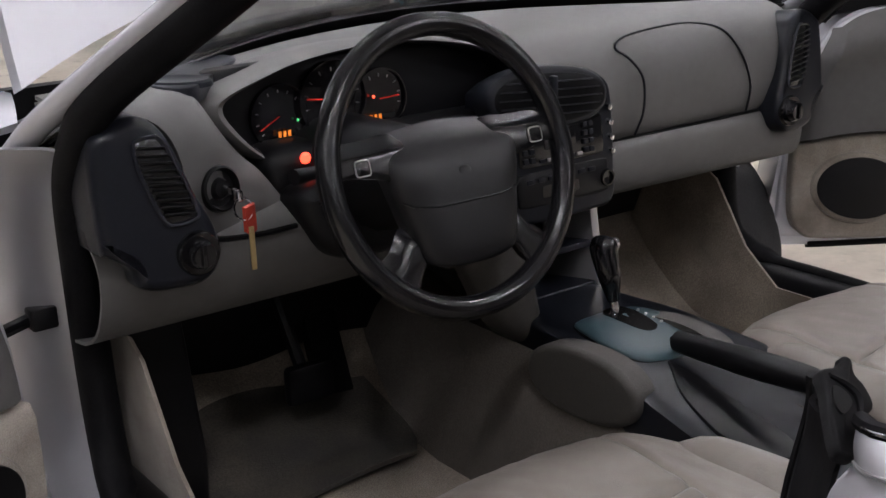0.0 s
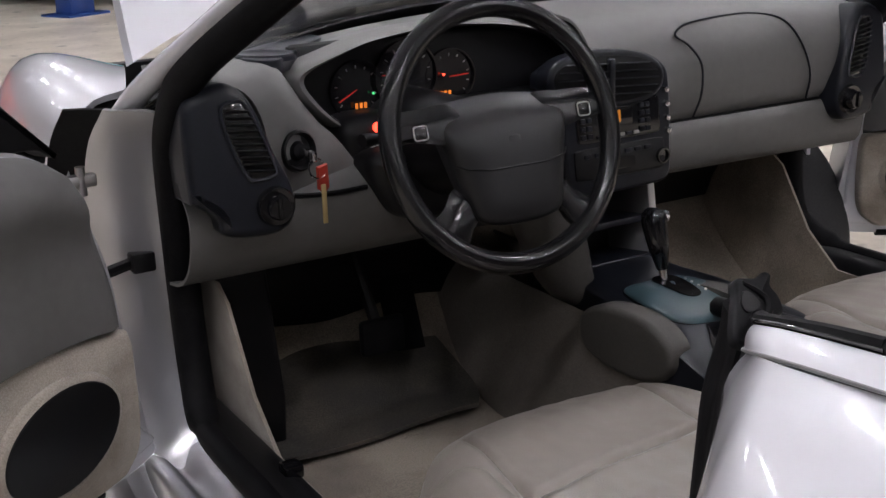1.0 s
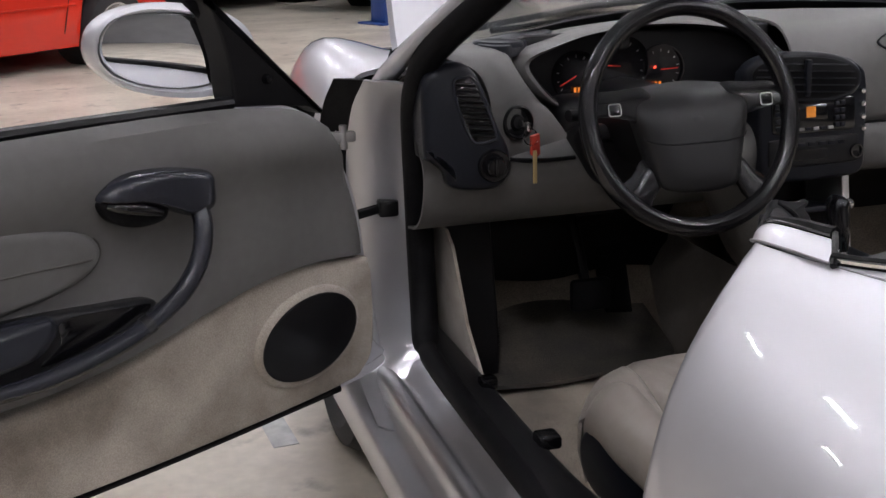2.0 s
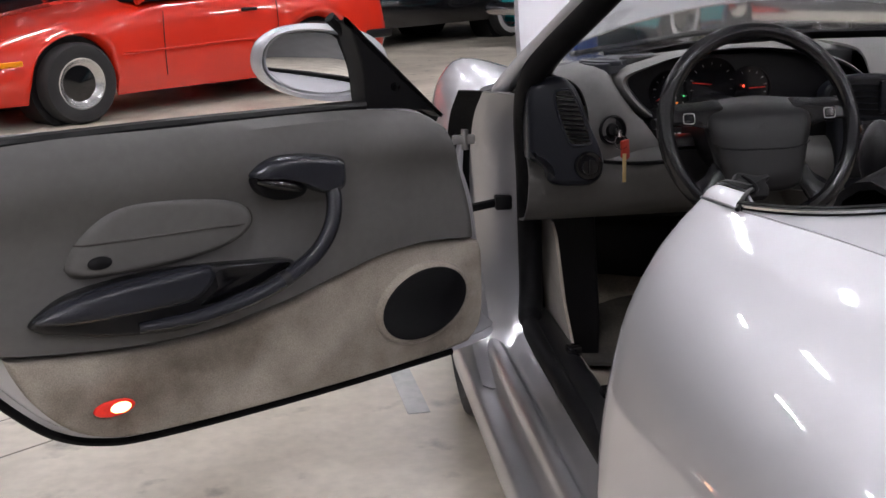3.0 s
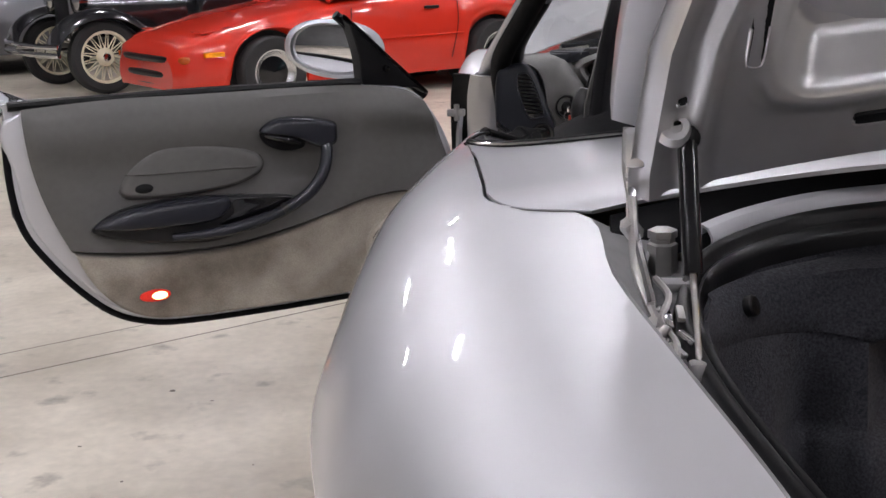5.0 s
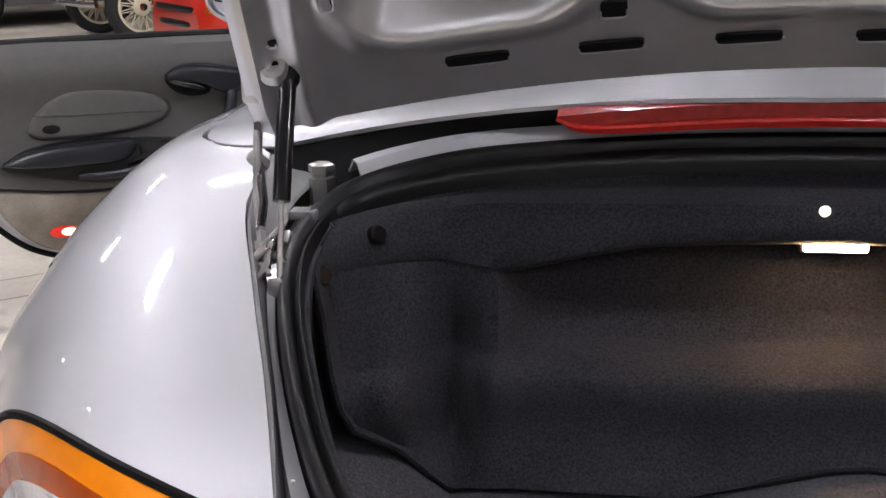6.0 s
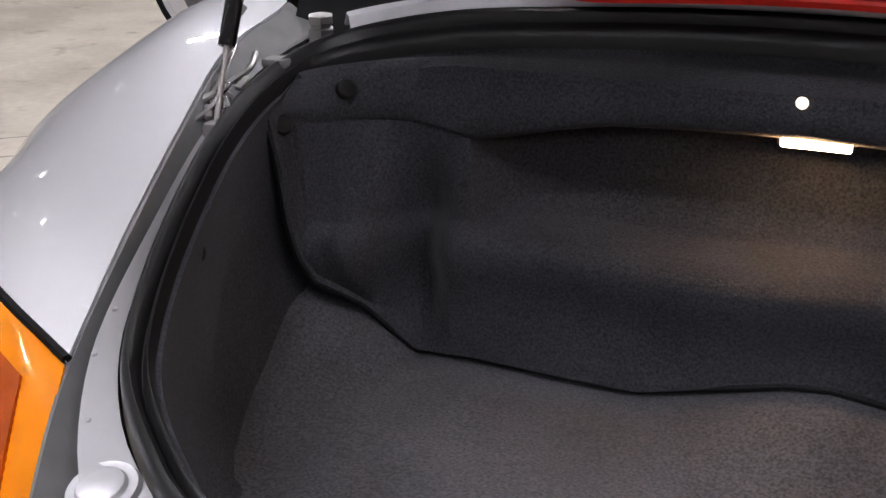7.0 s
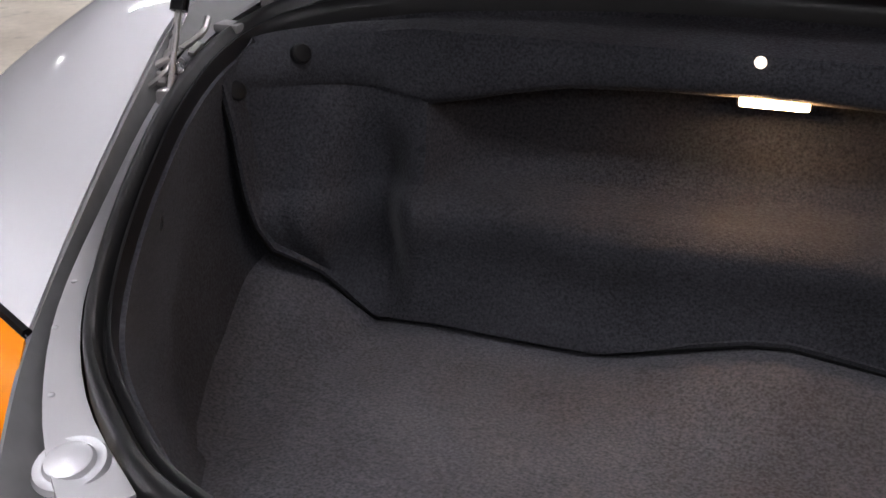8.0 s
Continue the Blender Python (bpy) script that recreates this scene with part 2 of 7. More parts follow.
def prism(outline, c0, c1, f=flatmap, bevel=0.0, seg=2, bm=None):
    """A slab of a 2D outline between c0 and c1, its c1 rim rounded; f maps (a, b, c) into the world."""
    bm = bm or bmesh.new()
    loops = [(c0, 0.0)]
    if bevel:
        top = c1 - math.copysign(bevel, c1 - c0)
        loops += [(top + (c1 - top) * math.sin(k * math.pi / 2 / seg), bevel * (1 - math.cos(k * math.pi / 2 / seg))) for k in range(seg + 1)]
    else:
        loops.append((c1, 0.0))
    o = np.array(outline, float)
    nxt, prv = np.roll(o, -1, 0), np.roll(o, 1, 0)
    area = np.sum(o[:, 0] * nxt[:, 1] - o[:, 1] * nxt[:, 0])
    t = nxt - prv
    t /= np.maximum(np.linalg.norm(t, axis=1), 1e-9)[:, None]
    inward = np.stack((-t[:, 1], t[:, 0]), 1) * (1 if area > 0 else -1)
    rings = [[bm.verts.new(f(*(o[i] + inward[i] * d), c)) for i in range(len(o))] for c, d in loops]
    for r0, r1 in zip(rings, rings[1:]):
        for i in range(len(o)):
            j = (i + 1) % len(o)
            bm.faces.new((r0[i], r0[j], r1[j], r1[i]))
    bm.faces.new(rings[0][::-1])
    bm.faces.new(rings[-1])
    return bm


def pillow(outline, c0, c1, f=flatmap, rise=0.35, seg=6, power=0.42):
    """A soft pad: the outline's wall from c0, then a dome up to c1, drawn in towards the middle line."""
    o = np.array(outline, float)
    mid = o.mean(0)
    bm = bmesh.new()
    wall = c0 + (c1 - c0) * (1 - rise)
    loops = [(c0, 1.0)] + [(wall + (c1 - wall) * math.sin(k * math.pi / 2 / seg), math.cos(k * math.pi / 2 / seg) ** power) for k in range(seg)]
    rings = [[bm.verts.new(f(*(mid + (q - mid) * s), c)) for q in o] for c, s in loops]
    for r0, r1 in zip(rings, rings[1:]):
        for i in range(len(o)):
            j = (i + 1) % len(o)
            bm.faces.new((r0[i], r0[j], r1[j], r1[i]))
    top = bm.verts.new(f(*mid, c1))
    for i in range(len(o)):
        bm.faces.new((rings[-1][i], rings[-1][(i + 1) % len(o)], top))
    bm.faces.new(rings[0][::-1])
    return bm


def block(x0, x1, y0, y1, z0, z1, bevel=0.004, seg=2, bm=None):
    bm = bm or bmesh.new()
    made = bmesh.ops.create_cube(bm, size=1, matrix=Matrix.LocRotScale(((x0 + x1) / 2, (y0 + y1) / 2, (z0 + z1) / 2), None, (abs(x1 - x0), abs(y1 - y0), abs(z1 - z0))))
    if bevel:
        edges = list({e for v in made["verts"] for e in v.link_edges})
        bmesh.ops.bevel(bm, geom=edges, offset=min(bevel, 0.49 * min(abs(x1 - x0), abs(y1 - y0), abs(z1 - z0))), segments=seg, affect="EDGES", profile=0.5)
    return bm


def lathe(profile, seg=24, m=None, bm=None):
    """A body of revolution about z from (radius, height) pairs."""
    bm = bm or bmesh.new()
    m = m or Matrix()
    rows = [[m @ Vector((r * math.cos(k * math.tau / seg), r * math.sin(k * math.tau / seg), h)) for k in range(seg)] for r, h in profile]
    grid(rows, False, True, bm)
    return bm


def ball(centre, radii, m=None, seg=16, bm=None):
    bm = bm or bmesh.new()
    bmesh.ops.create_uvsphere(bm, u_segments=seg, v_segments=seg // 2 + 2, radius=1, matrix=Matrix.Translation(centre) @ (m or Matrix()) @ Matrix.Diagonal((*radii, 1)))
    return bm


def ellipse(ca, cb, ra, rb, n=28, tilt=0.0, power=2.0):
    out = []
    for k in range(n):
        t = k * math.tau / n
        c, s = math.cos(t), math.sin(t)
        a, b = ra * math.copysign(abs(c) ** (2 / power), c), rb * math.copysign(abs(s) ** (2 / power), s)
        out.append((ca + a * math.cos(tilt) - b * math.sin(tilt), cb + a * math.sin(tilt) + b * math.cos(tilt)))
    return out


def outline(pts, n=60):
    return spline(pts, n, True)


def facing(origin, a_axis, b_axis):
    """A map of (a, b, c) for prism(): a and b along the axes, c along their cross product."""
    o, a, b = Vector(origin), Vector(a_axis).normalized(), Vector(b_axis).normalized()
    n = a.cross(b).normalized()
    b = n.cross(a)
    return lambda u, v, w=0.0: o + a * u + b * v + n * w


def part(name, bm, mat, parent=None, label="", angle=38):
    """Links a bmesh as one mesh object under a thing or a part."""
    bmesh.ops.recalc_face_normals(bm, faces=bm.faces[:])
    me = bpy.data.meshes.new(name)
    bm.to_mesh(me)
    bm.free()
    me.materials.append(mat)
    me.polygons.foreach_set("use_smooth", [True] * len(me.polygons))
    me.set_sharp_from_angle(angle=radians(angle))
    ob = new(name, me)
    ob.parent = parent
    if label:
        tagged(ob, label)
    return ob


def thing(name, label, category, group="", kind="", at=(0, 0, 0)):
    ob = new(name)
    ob.location = at
    ob.empty_display_size = 0.2
    return tagged(ob, label, category, group, kind)

# ---- the hall ----
HALL = (-16.0, 20.0, -16.0, 24.0, 6.2)
bm = block(HALL[0], HALL[1], HALL[2], HALL[3], -0.2, 0.0, 0)
floor = tagged(part("floor", bm, CONCRETE), "worn beige polished concrete floor with dark stains", "floor", kind="structure")
for name, (x0, x1, y0, y1) in dict(wall_north=(HALL[0], HALL[1], HALL[3], HALL[3] + 0.3), wall_south=(HALL[0], HALL[1], HALL[2] - 0.3, HALL[2]),
                                   wall_east=(HALL[1], HALL[1] + 0.3, HALL[2], HALL[3]), wall_west=(HALL[0] - 0.3, HALL[0], HALL[2], HALL[3])).items():
    tagged(part(name, block(x0, x1, y0, y1, 0, HALL[4], 0), HALL_WALL if name == "wall_north" else GREY_WALL), "plain painted wall of the hall", "wall", kind="structure")
tagged(part("ceiling", block(HALL[0], HALL[1], HALL[2], HALL[3], HALL[4], HALL[4] + 0.2, 0), HALL_CEILING), "grey hall ceiling", "ceiling", kind="structure")


def ceiling_lamp(m):
    lamp = thing("ceiling_lamp", "white ceiling batten lamp on two hangers, lit", "lamp", "ceiling lamps")
    part("housing", block(-0.34, 0.34, -0.10, 0.10, 0.03, 0.09, 0.01), WHITE_PAINT, lamp)
    part("diffuser", block(-0.31, 0.31, -0.065, 0.065, -0.02, 0.03, 0.012), TUBE_GLOW, lamp)
    part("hanger", block(-0.25, -0.23, -0.01, 0.01, 0.09, 1.40, 0), STEEL, lamp)
    part("hanger", block(0.23, 0.25, -0.01, 0.01, 0.09, 1.40, 0), STEEL, lamp)
    lamp.matrix_basis = m
    return lamp


first_lamp = None
for j in range(6):
    for i in range(5):
        m = pose(-7.5 + 3.6 * i, -6.6 + 3.4 * j, 4.8, 0, 0, 40)
        if (i, j) in ((1, 2), (2, 2), (2, 0), (3, 0), (0, 2), (0, 3)):
            continue
        if (i, j) == (1, 1):
            m = pose(-3.0, -2.0, 4.8, 0, 0, 40)
        if (i, j) == (1, 0):
            m = pose(-1.9, -1.55, 4.8, 0, 0, 40)
        if first_lamp is None:
            first_lamp = ceiling_lamp(m)
        else:
            copy_thing(first_lamp, m)

for x, y in ((-5.0, -10.0), (4.6, -10.0), (1.4, -9.6), (-1.6, -11.2)):
    copy_thing(first_lamp, pose(x, y, 4.8, 0, 0, 40))


def ceiling_spot(x, y):
    spot = thing("ceiling_spot", "small round white ceiling spot lamp, lit", "lamp", "ceiling spots")
    part("canister", lathe([(0.0, 0.16), (0.07, 0.16), (0.08, 0.14), (0.08, 0.0), (0.07, 0.0), (0.07, 0.02)], 16), WHITE_PAINT, spot)
    part("bulb", lathe([(0.07, 0.01), (0.05, -0.012), (0.0, -0.02)], 16), SPOT_GLOW, spot)
    part("stem", block(-0.01, 0.01, -0.01, 0.01, 0.16, 1.60, 0), STEEL, spot)
    spot.matrix_basis = pose(x, y, 4.6)
    return spot


first_spot = ceiling_spot(-5.4, -5.0)
for k in range(1, 6):
    copy_thing(first_spot, pose(-5.4 - 0.15 * (k % 2), -5.0 + 1.25 * k, 4.6))
for k in range(8):
    copy_thing(first_spot, pose(-9.2 + 0.2 * (k % 3), -6.0 + 1.7 * k, 4.6))

# ---- the roadster ----
car = thing("roadster", "silver open-top sports roadster with both doors, hood and trunk lid open", "car")


def both(f):
    """Runs f for the left side (1) and the right side (-1)."""
    for side in (1, -1):
        f(side)


def flip(p, s):
    """Mirrors a point of the left side to the right side; the cabin stands a little off the trunk's centre line."""
    if s == 1:
        return (p[0], p[1], p[2])
    return (-p[0] - 0.09 * min(1.0, max(0.0, (p[1] + 0.3) / 0.6)), p[1] + 0.10 * min(1.0, max(0.0, (p[1] - 1.36) / 0.2)) * (1.0 if p[2] < 0.9 else 0.5), p[2])


# Rear quarter: stations from the door shut rearwards; each runs from the sill over the widest point and the crown to the inner edge.
QUARTER = [
    [(-0.77, 0.360, 0.20), (-0.79, 0.362, 0.28), (-0.80, 0.365, 0.45), (-0.797, 0.368, 0.62), (-0.788, 0.372, 0.750), (-0.778, 0.376, 0.825), (-0.764, 0.382, 0.864), (-0.752, 0.373, 0.886)],
    [(-0.80, 0.325, 0.20), (-0.88, 0.325, 0.28), (-0.892, 0.325, 0.45), (-0.892, 0.318, 0.62), (-0.877, 0.314, 0.745), (-0.849, 0.314, 0.828), (-0.824, 0.314, 0.880), (-0.800, 0.312, 0.9120)],
    [(-0.80, 0.25, 0.20), (-0.915, 0.25, 0.28), (-0.935, 0.25, 0.45), (-0.936, 0.25, 0.62), (-0.916, 0.25, 0.755), (-0.886, 0.25, 0.835), (-0.843, 0.25, 0.888), (-0.7985, 0.248, 0.9165)],
    [(-0.80, 0.00, 0.22), (-0.915, 0.00, 0.30), (-0.946, 0.00, 0.47), (-0.950, 0.00, 0.64), (-0.935, 0.00, 0.775), (-0.900, 0.00, 0.853), (-0.843, 0.00, 0.903), (-0.772, -0.01, 0.934)],
    [(-0.80, -0.22, 0.48), (-0.915, -0.22, 0.52), (-0.950, -0.22, 0.60), (-0.948, -0.22, 0.69), (-0.925, -0.22, 0.800), (-0.877, -0.22, 0.872), (-0.820, -0.22, 0.917), (-0.752, -0.22, 0.941)],
    [(-0.80, -0.40, 0.62), (-0.910, -0.40, 0.64), (-0.946, -0.40, 0.68), (-0.937, -0.40, 0.745), (-0.906, -0.40, 0.812), (-0.856, -0.40, 0.872), (-0.797, -0.39, 0.917), (-0.730, -0.365, 0.942)],
    [(-0.80, -0.52, 0.65), (-0.900, -0.52, 0.67), (-0.930, -0.52, 0.70), (-0.915, -0.52, 0.755), (-0.876, -0.52, 0.820), (-0.823, -0.51, 0.876), (-0.745, -0.470, 0.922), (-0.625, -0.437, 0.941)],
    [(-0.80, -0.66, 0.63), (-0.875, -0.66, 0.65), (-0.898, -0.66, 0.69), (-0.880, -0.66, 0.750), (-0.843, -0.66, 0.810), (-0.783, -0.65, 0.863), (-0.706, -0.615, 0.902), (-0.606, -0.597, 0.917)],
    [(-0.77, -0.78, 0.50), (-0.845, -0.76, 0.54), (-0.876, -0.73, 0.62), (-0.862, -0.725, 0.705), (-0.822, -0.73, 0.785), (-0.745, -0.765, 0.839), (-0.655, -0.775, 0.868), (-0.556, -0.752, 0.879)],
    [(-0.755, -0.86, 0.28), (-0.825, -0.83, 0.40), (-0.855, -0.79, 0.58), (-0.848, -0.765, 0.685), (-0.810, -0.778, 0.768), (-0.725, -0.855, 0.817), (-0.605, -0.91, 0.834), (-0.497, -0.92, 0.833)],
    [(-0.74, -0.93, 0.26), (-0.81, -0.90, 0.40), (-0.838, -0.845, 0.57), (-0.835, -0.800, 0.675), (-0.800, -0.818, 0.748), (-0.725, -0.892, 0.795), (-0.590, -0.992, 0.798), (-0.454, -1.055, 0.779)],
]


def quarter(s):
    wide = [spline(row, 26) for row in QUARTER]
    cols = [spline([wide[i][j] for i in range(len(wide))], 44) for j in range(26)]
    rows = [[flip(cols[j][i], s) for j in range(26)] for i in range(44)]
    bm = thick(grid(rows), 0.012)
    part("rear_quarter_panel", bm, SILVER, car, "silver curved rear fender")
    # shut face of the door opening
    face = [flip((x, y - 0.002, z), s) for x, y, z in spline(QUARTER[0], 26)]
    inner = [flip((-(min(abs(x), 0.9) - 0.03 - 0.10 * (0.92 - z)), 0.345, z - 0.06 * max(0.0, (z - 0.80) / 0.115) + (0.0 if z > 0.3 else 0.05)), s) for x, y, z in spline(QUARTER[0], 26)]
    bm = thick(grid([face, inner]), 0.006)
    part("shut_face", bm, SILVER, car)
    # the pillar's wide black weatherstrip, from the painted edge inwards and forwards, with a horn at its top
    edge = spline([(-0.748, 0.386, 0.891), (-0.754, 0.388, 0.866), (-0.772, 0.381, 0.828), (-0.784, 0.377, 0.75), (-0.793, 0.373, 0.62), (-0.796, 0.370, 0.45)], 24)
    lip = spline([(-0.703, 0.440, 0.906), (-0.703, 0.440, 0.882), (-0.721, 0.440, 0.830), (-0.725, 0.440, 0.785), (-0.733, 0.440, 0.70), (-0.738, 0.44, 0.60), (-0.742, 0.44, 0.45)], 24)
    rows = []
    for a, b in zip(edge, lip):
        a, b = Vector(a), Vector(b)
        rows.append([flip(a.lerp(b, g) + Vector((-0.30, 0.28, 0.18)) * 0.02 * math.sin(math.pi * g) * (1 + 0.35 * math.cos(4 * math.pi * g)), s) for g in np.linspace(0, 1, 14)])
    part("pillar_seal", skin(grid(rows), 0.004), RUBBER, car, "wide black rubber weatherstrip of the door pillar")
    part("seal_lip", tube([flip(p, s) for p in lip], 0.005, 8), RUBBER, car)
    part("door_seal", tube([flip(p, s) for p in spline([(-0.740, 0.44, 0.50), (-0.738, 0.46, 0.44), (-0.728, 0.52, 0.405), (-0.735, 0.62, 0.40)], 16)], 0.013, 8), RUBBER, car)
    # moulded rubber corner on the pillar's head, with a ridge, a finger hole and a small horn
    cm = facing((-0.712, 0.425, 0.916), (0.951, 0.238, -0.198), (-0.041, 0.731, 0.681))
    cf = lambda a, b, c=0.0: flip(cm(a, b, c), s)
    cap = [(-0.003, 0.002), (0.020, 0.001), (0.034, 0.003), (0.042, 0.006), (0.047, 0.001), (0.037, -0.008), (0.039, -0.017), (0.032, -0.031), (0.010, -0.036), (-0.022, -0.050), (-0.036, -0.054), (-0.050, -0.049), (-0.047, -0.040), (-0.028, -0.022), (-0.014, -0.010)]
    head = part("pillar_corner", prism(outline(cap, 60), -0.008, 0.0, cf, 0.003, 3), RUBBER, car, "black moulded rubber corner of the door pillar")
    part("corner_ridge", tube([cf(a, b, 0.0) for a, b in spline([(0.000, -0.003), (0.012, -0.012), (0.016, -0.022), (0.006, -0.032), (-0.014, -0.040)], 16)], [0.002 + 0.002 * math.sin(math.pi * k / 15) for k in range(16)], 8), RUBBER, head)
    part("corner_hole", prism(outline([(-0.006, -0.010), (0.004, -0.016), (0.002, -0.024), (-0.018, -0.028), (-0.020, -0.020)], 24), -0.002, 0.0012, cf), BLACK, head)

both(quarter)

# Clamshell cover behind the seats: seam along the fenders, front edge with a bright strip.
def clam_edge(n):
    return spline([(-0.792, 0.200, 0.9245), (-0.782, 0.11, 0.930), (-0.766, -0.01, 0.936), (-0.746, -0.22, 0.943), (-0.735, -0.33, 0.946), (-0.70, -0.395, 0.946), (-0.62, -0.428, 0.948)], n)


def clamshell():
    n, k = 36, 25
    edge = [(x, y, z - 0.003) for x, y, z in clam_edge(n)]
    rows = []
    for i, (x, y, z) in enumerate(edge):
        f = i / (n - 1)
        # opposite end of each rib on the centre line
        yc = 0.02 - 0.485 * f
        row = []
        for j in range(k):
            g = (j / (k - 1)) ** 1.7
            a = abs(x) * (1 - g)
            # the front edge swings rearwards close to the fender, the ribs behind it run straighter
            h = (1 - f) ** 3
            bow = h * (0.65 * math.exp(-g / 0.07) + 0.35 * (1 - g) ** 2) + (1 - h) * (1 - g ** 1.3)
            yy = yc + (y - yc) * bow
            zz = z + (0.988 + 0.019 * f - z) * (1 - (1 - g) ** (1.75 + 0.55 * f))
            row.append((-a, yy, zz))
        rows.append(row + [(-p[0], p[1], p[2]) for p in row[-2::-1]])
    part("clamshell_cover", thick(grid(rows), 0.005), SILVER, car, "silver cover panel of the folded top")
    front = rows[0]
    part("cover_rubber", tube([(x, y + 0.009, z + 0.003) for x, y, z in front], 0.0055, 8), RUBBER, car, "black rubber edge of the cover")
    part("cover_trim", tube([(x, y + 0.001, z + 0.004) for x, y, z in front], 0.0026, 6), CHROME, car, "thin bright trim strip")
    part("cover_joint", tube([(x, y, z - 0.002) for x, y, z in spline(edge, 60)], 0.0010, 6), SEALER, car)
    for sx in (1, -1):
        # painted corner piece in front of the cover, and the dark well under the cover's front edge
        cap = [[(-0.755, 0.372, 0.889), (-0.747, 0.379, 0.896), (-0.735, 0.385, 0.900), (-0.728, 0.385, 0.892)],
               [(-0.785, 0.345, 0.904), (-0.778, 0.351, 0.911), (-0.765, 0.356, 0.914), (-0.757, 0.356, 0.905)],
               [(-0.799, 0.310, 0.914), (-0.791, 0.316, 0.921), (-0.778, 0.322, 0.925), (-0.770, 0.322, 0.915)],
               [(-0.799, 0.270, 0.918), (-0.790, 0.277, 0.925), (-0.777, 0.285, 0.929), (-0.769, 0.285, 0.918)],
               [(-0.796, 0.206, 0.9215), (-0.785, 0.222, 0.927), (-0.771, 0.243, 0.9305), (-0.763, 0.243, 0.919)]]
        cap = [spline(r, 9) for r in cap]
        cap = [spline([r[j] for r in cap], 9) for j in range(9)]
        part("cover_corner", skin(grid([[(sx * x, y, z) for x, y, z in r] for r in cap]), 0.003), SILVER, car, "small painted corner piece")
        part("corner_rubber", tube([(sx * x, y, z) for x, y, z in spline([(-0.724, 0.390, 0.899), (-0.755, 0.360, 0.913), (-0.769, 0.324, 0.924), (-0.769, 0.287, 0.930), (-0.763, 0.250, 0.932)], 12)], 0.0060, 8), RUBBER, car)
        part("corner_trim", tube([(sx * x, y, z) for x, y, z in spline([(-0.734, 0.387, 0.902), (-0.764, 0.358, 0.9160), (-0.777, 0.323, 0.9268), (-0.776, 0.286, 0.9308), (-0.770, 0.246, 0.9322)], 12)], 0.0012, 6), CHROME, car, "thin bright trim strip")
        part("cover_gap", tube([(sx * x, y, z) for x, y, z in spline([(-0.758, 0.258, 0.931), (-0.772, 0.237, 0.933), (-0.785, 0.217, 0.930), (-0.798, 0.199, 0.922)], 10)], 0.0030, 6), BLACK, car)
        part("corner_joint", tube([(sx * x, y, z) for x, y, z in spline([(-0.754, 0.373, 0.8885), (-0.7855, 0.345, 0.9035), (-0.800, 0.310, 0.9140), (-0.800, 0.270, 0.9180), (-0.797, 0.206, 0.9220)], 20)], 0.0014, 6), SEALER, car)
        lip = [(p[0], p[1] + 0.006, p[2] - 0.012) for p in front[:13]]
        part("top_well", thick(grid([[(-sx * abs(x), y, z) for x, y, z in lip], [(-sx * max(abs(x) - 0.02, 0.3), 0.5 * (y + 0.33), z - 0.030) for x, y, z in lip], [(-sx * max(abs(x) - 0.02, 0.3), 0.335, z - 0.045) for x, y, z in lip]]), 0.006), BLACK, car, "black edge of the top's well")
    part("cover_joint", tube([(-x, y, z - 0.002) for x, y, z in spline(edge, 60)], 0.0010, 6), SEALER, car)
    # folded top fabric in the well behind the seats
    rows = []
    for i in range(25):
        a = -0.655 + 1.31 * i / 24
        h = 1.068 - 0.122 * (abs(a) / 0.655) ** 2.6
        prof = [(0.30, 0.86), (0.27, h - 0.03), (0.20, h), (0.13, h + 0.004 * math.sin(a * 21)), (0.085, h - 0.012), (0.055, min(h - 0.03, 0.955)), (0.02, min(h - 0.045, 0.93)), (-0.03, 0.90)]
        rows.append([(a, y, z) for y, z in spline(prof, 14)])
    part("folded_top", thick(grid(rows), 0.01), CLOTH_TOP, car, "folded black fabric top")


clamshell()

# ---- trunk ----
def seal_z(y):
    return 0.93 + 0.27 * (y + 0.48)


SEAL = [(0.0, -0.405), (-0.16, -0.411), (-0.346, -0.437), (-0.438, -0.470), (-0.505, -0.518), (-0.538, -0.573), (-0.550, -0.648), (-0.536, -0.742), (-0.504, -0.845), (-0.467, -0.940), (-0.430, -1.015), (-0.393, -1.067), (-0.338, -1.117), (-0.270, -1.162), (-0.15, -1.195)]
SEAL = SEAL + [(0.0, -1.205)] + [(-x, y) for x, y in SEAL[:0:-1]]


def loop(scale, dz, n=96, shift=0.0):
    """The trunk opening's outline, grown by scale metres and lifted by dz."""
    p = np.array(spline(SEAL, n, True))
    t = np.roll(p, -1, 0) - np.roll(p, 1, 0)
    t /= np.linalg.norm(t, axis=1)[:, None]
    q = p + np.stack((t[:, 1], -t[:, 0]), 1) * scale
    return [(float(a), float(b) + shift, seal_z(float(b)) + dz) for a, b in q]


def front_drop(y):
    """How much deeper the seal's inner lip hangs along the front of the opening."""
    return 0.012 * min(1.0, max(0.0, (y + 0.60) / 0.12))


bands = []
for off, dz, drop in ((0.0, -0.016, 0), (-0.001, 0.002, 0), (-0.005, 0.010, 0), (-0.011, 0.012, 0), (-0.016, 0.007, 0), (-0.0190, -0.005, 0.1), (-0.0225, -0.006, 0.15), (-0.026, 0.003, 0.2), (-0.030, 0.004, 0.3), (-0.034, -0.006, 0.6), (-0.036, -0.016, 1.0)):
    bands.append([(x, y, z - drop * front_drop(y)) for x, y, z in loop(0.74 * off, dz, 128)])
part("trunk_seal", skin(grid(bands, False, True), 0.002), SEAL_RUBBER, car, "thick black double-lipped rubber trunk seal", 80)


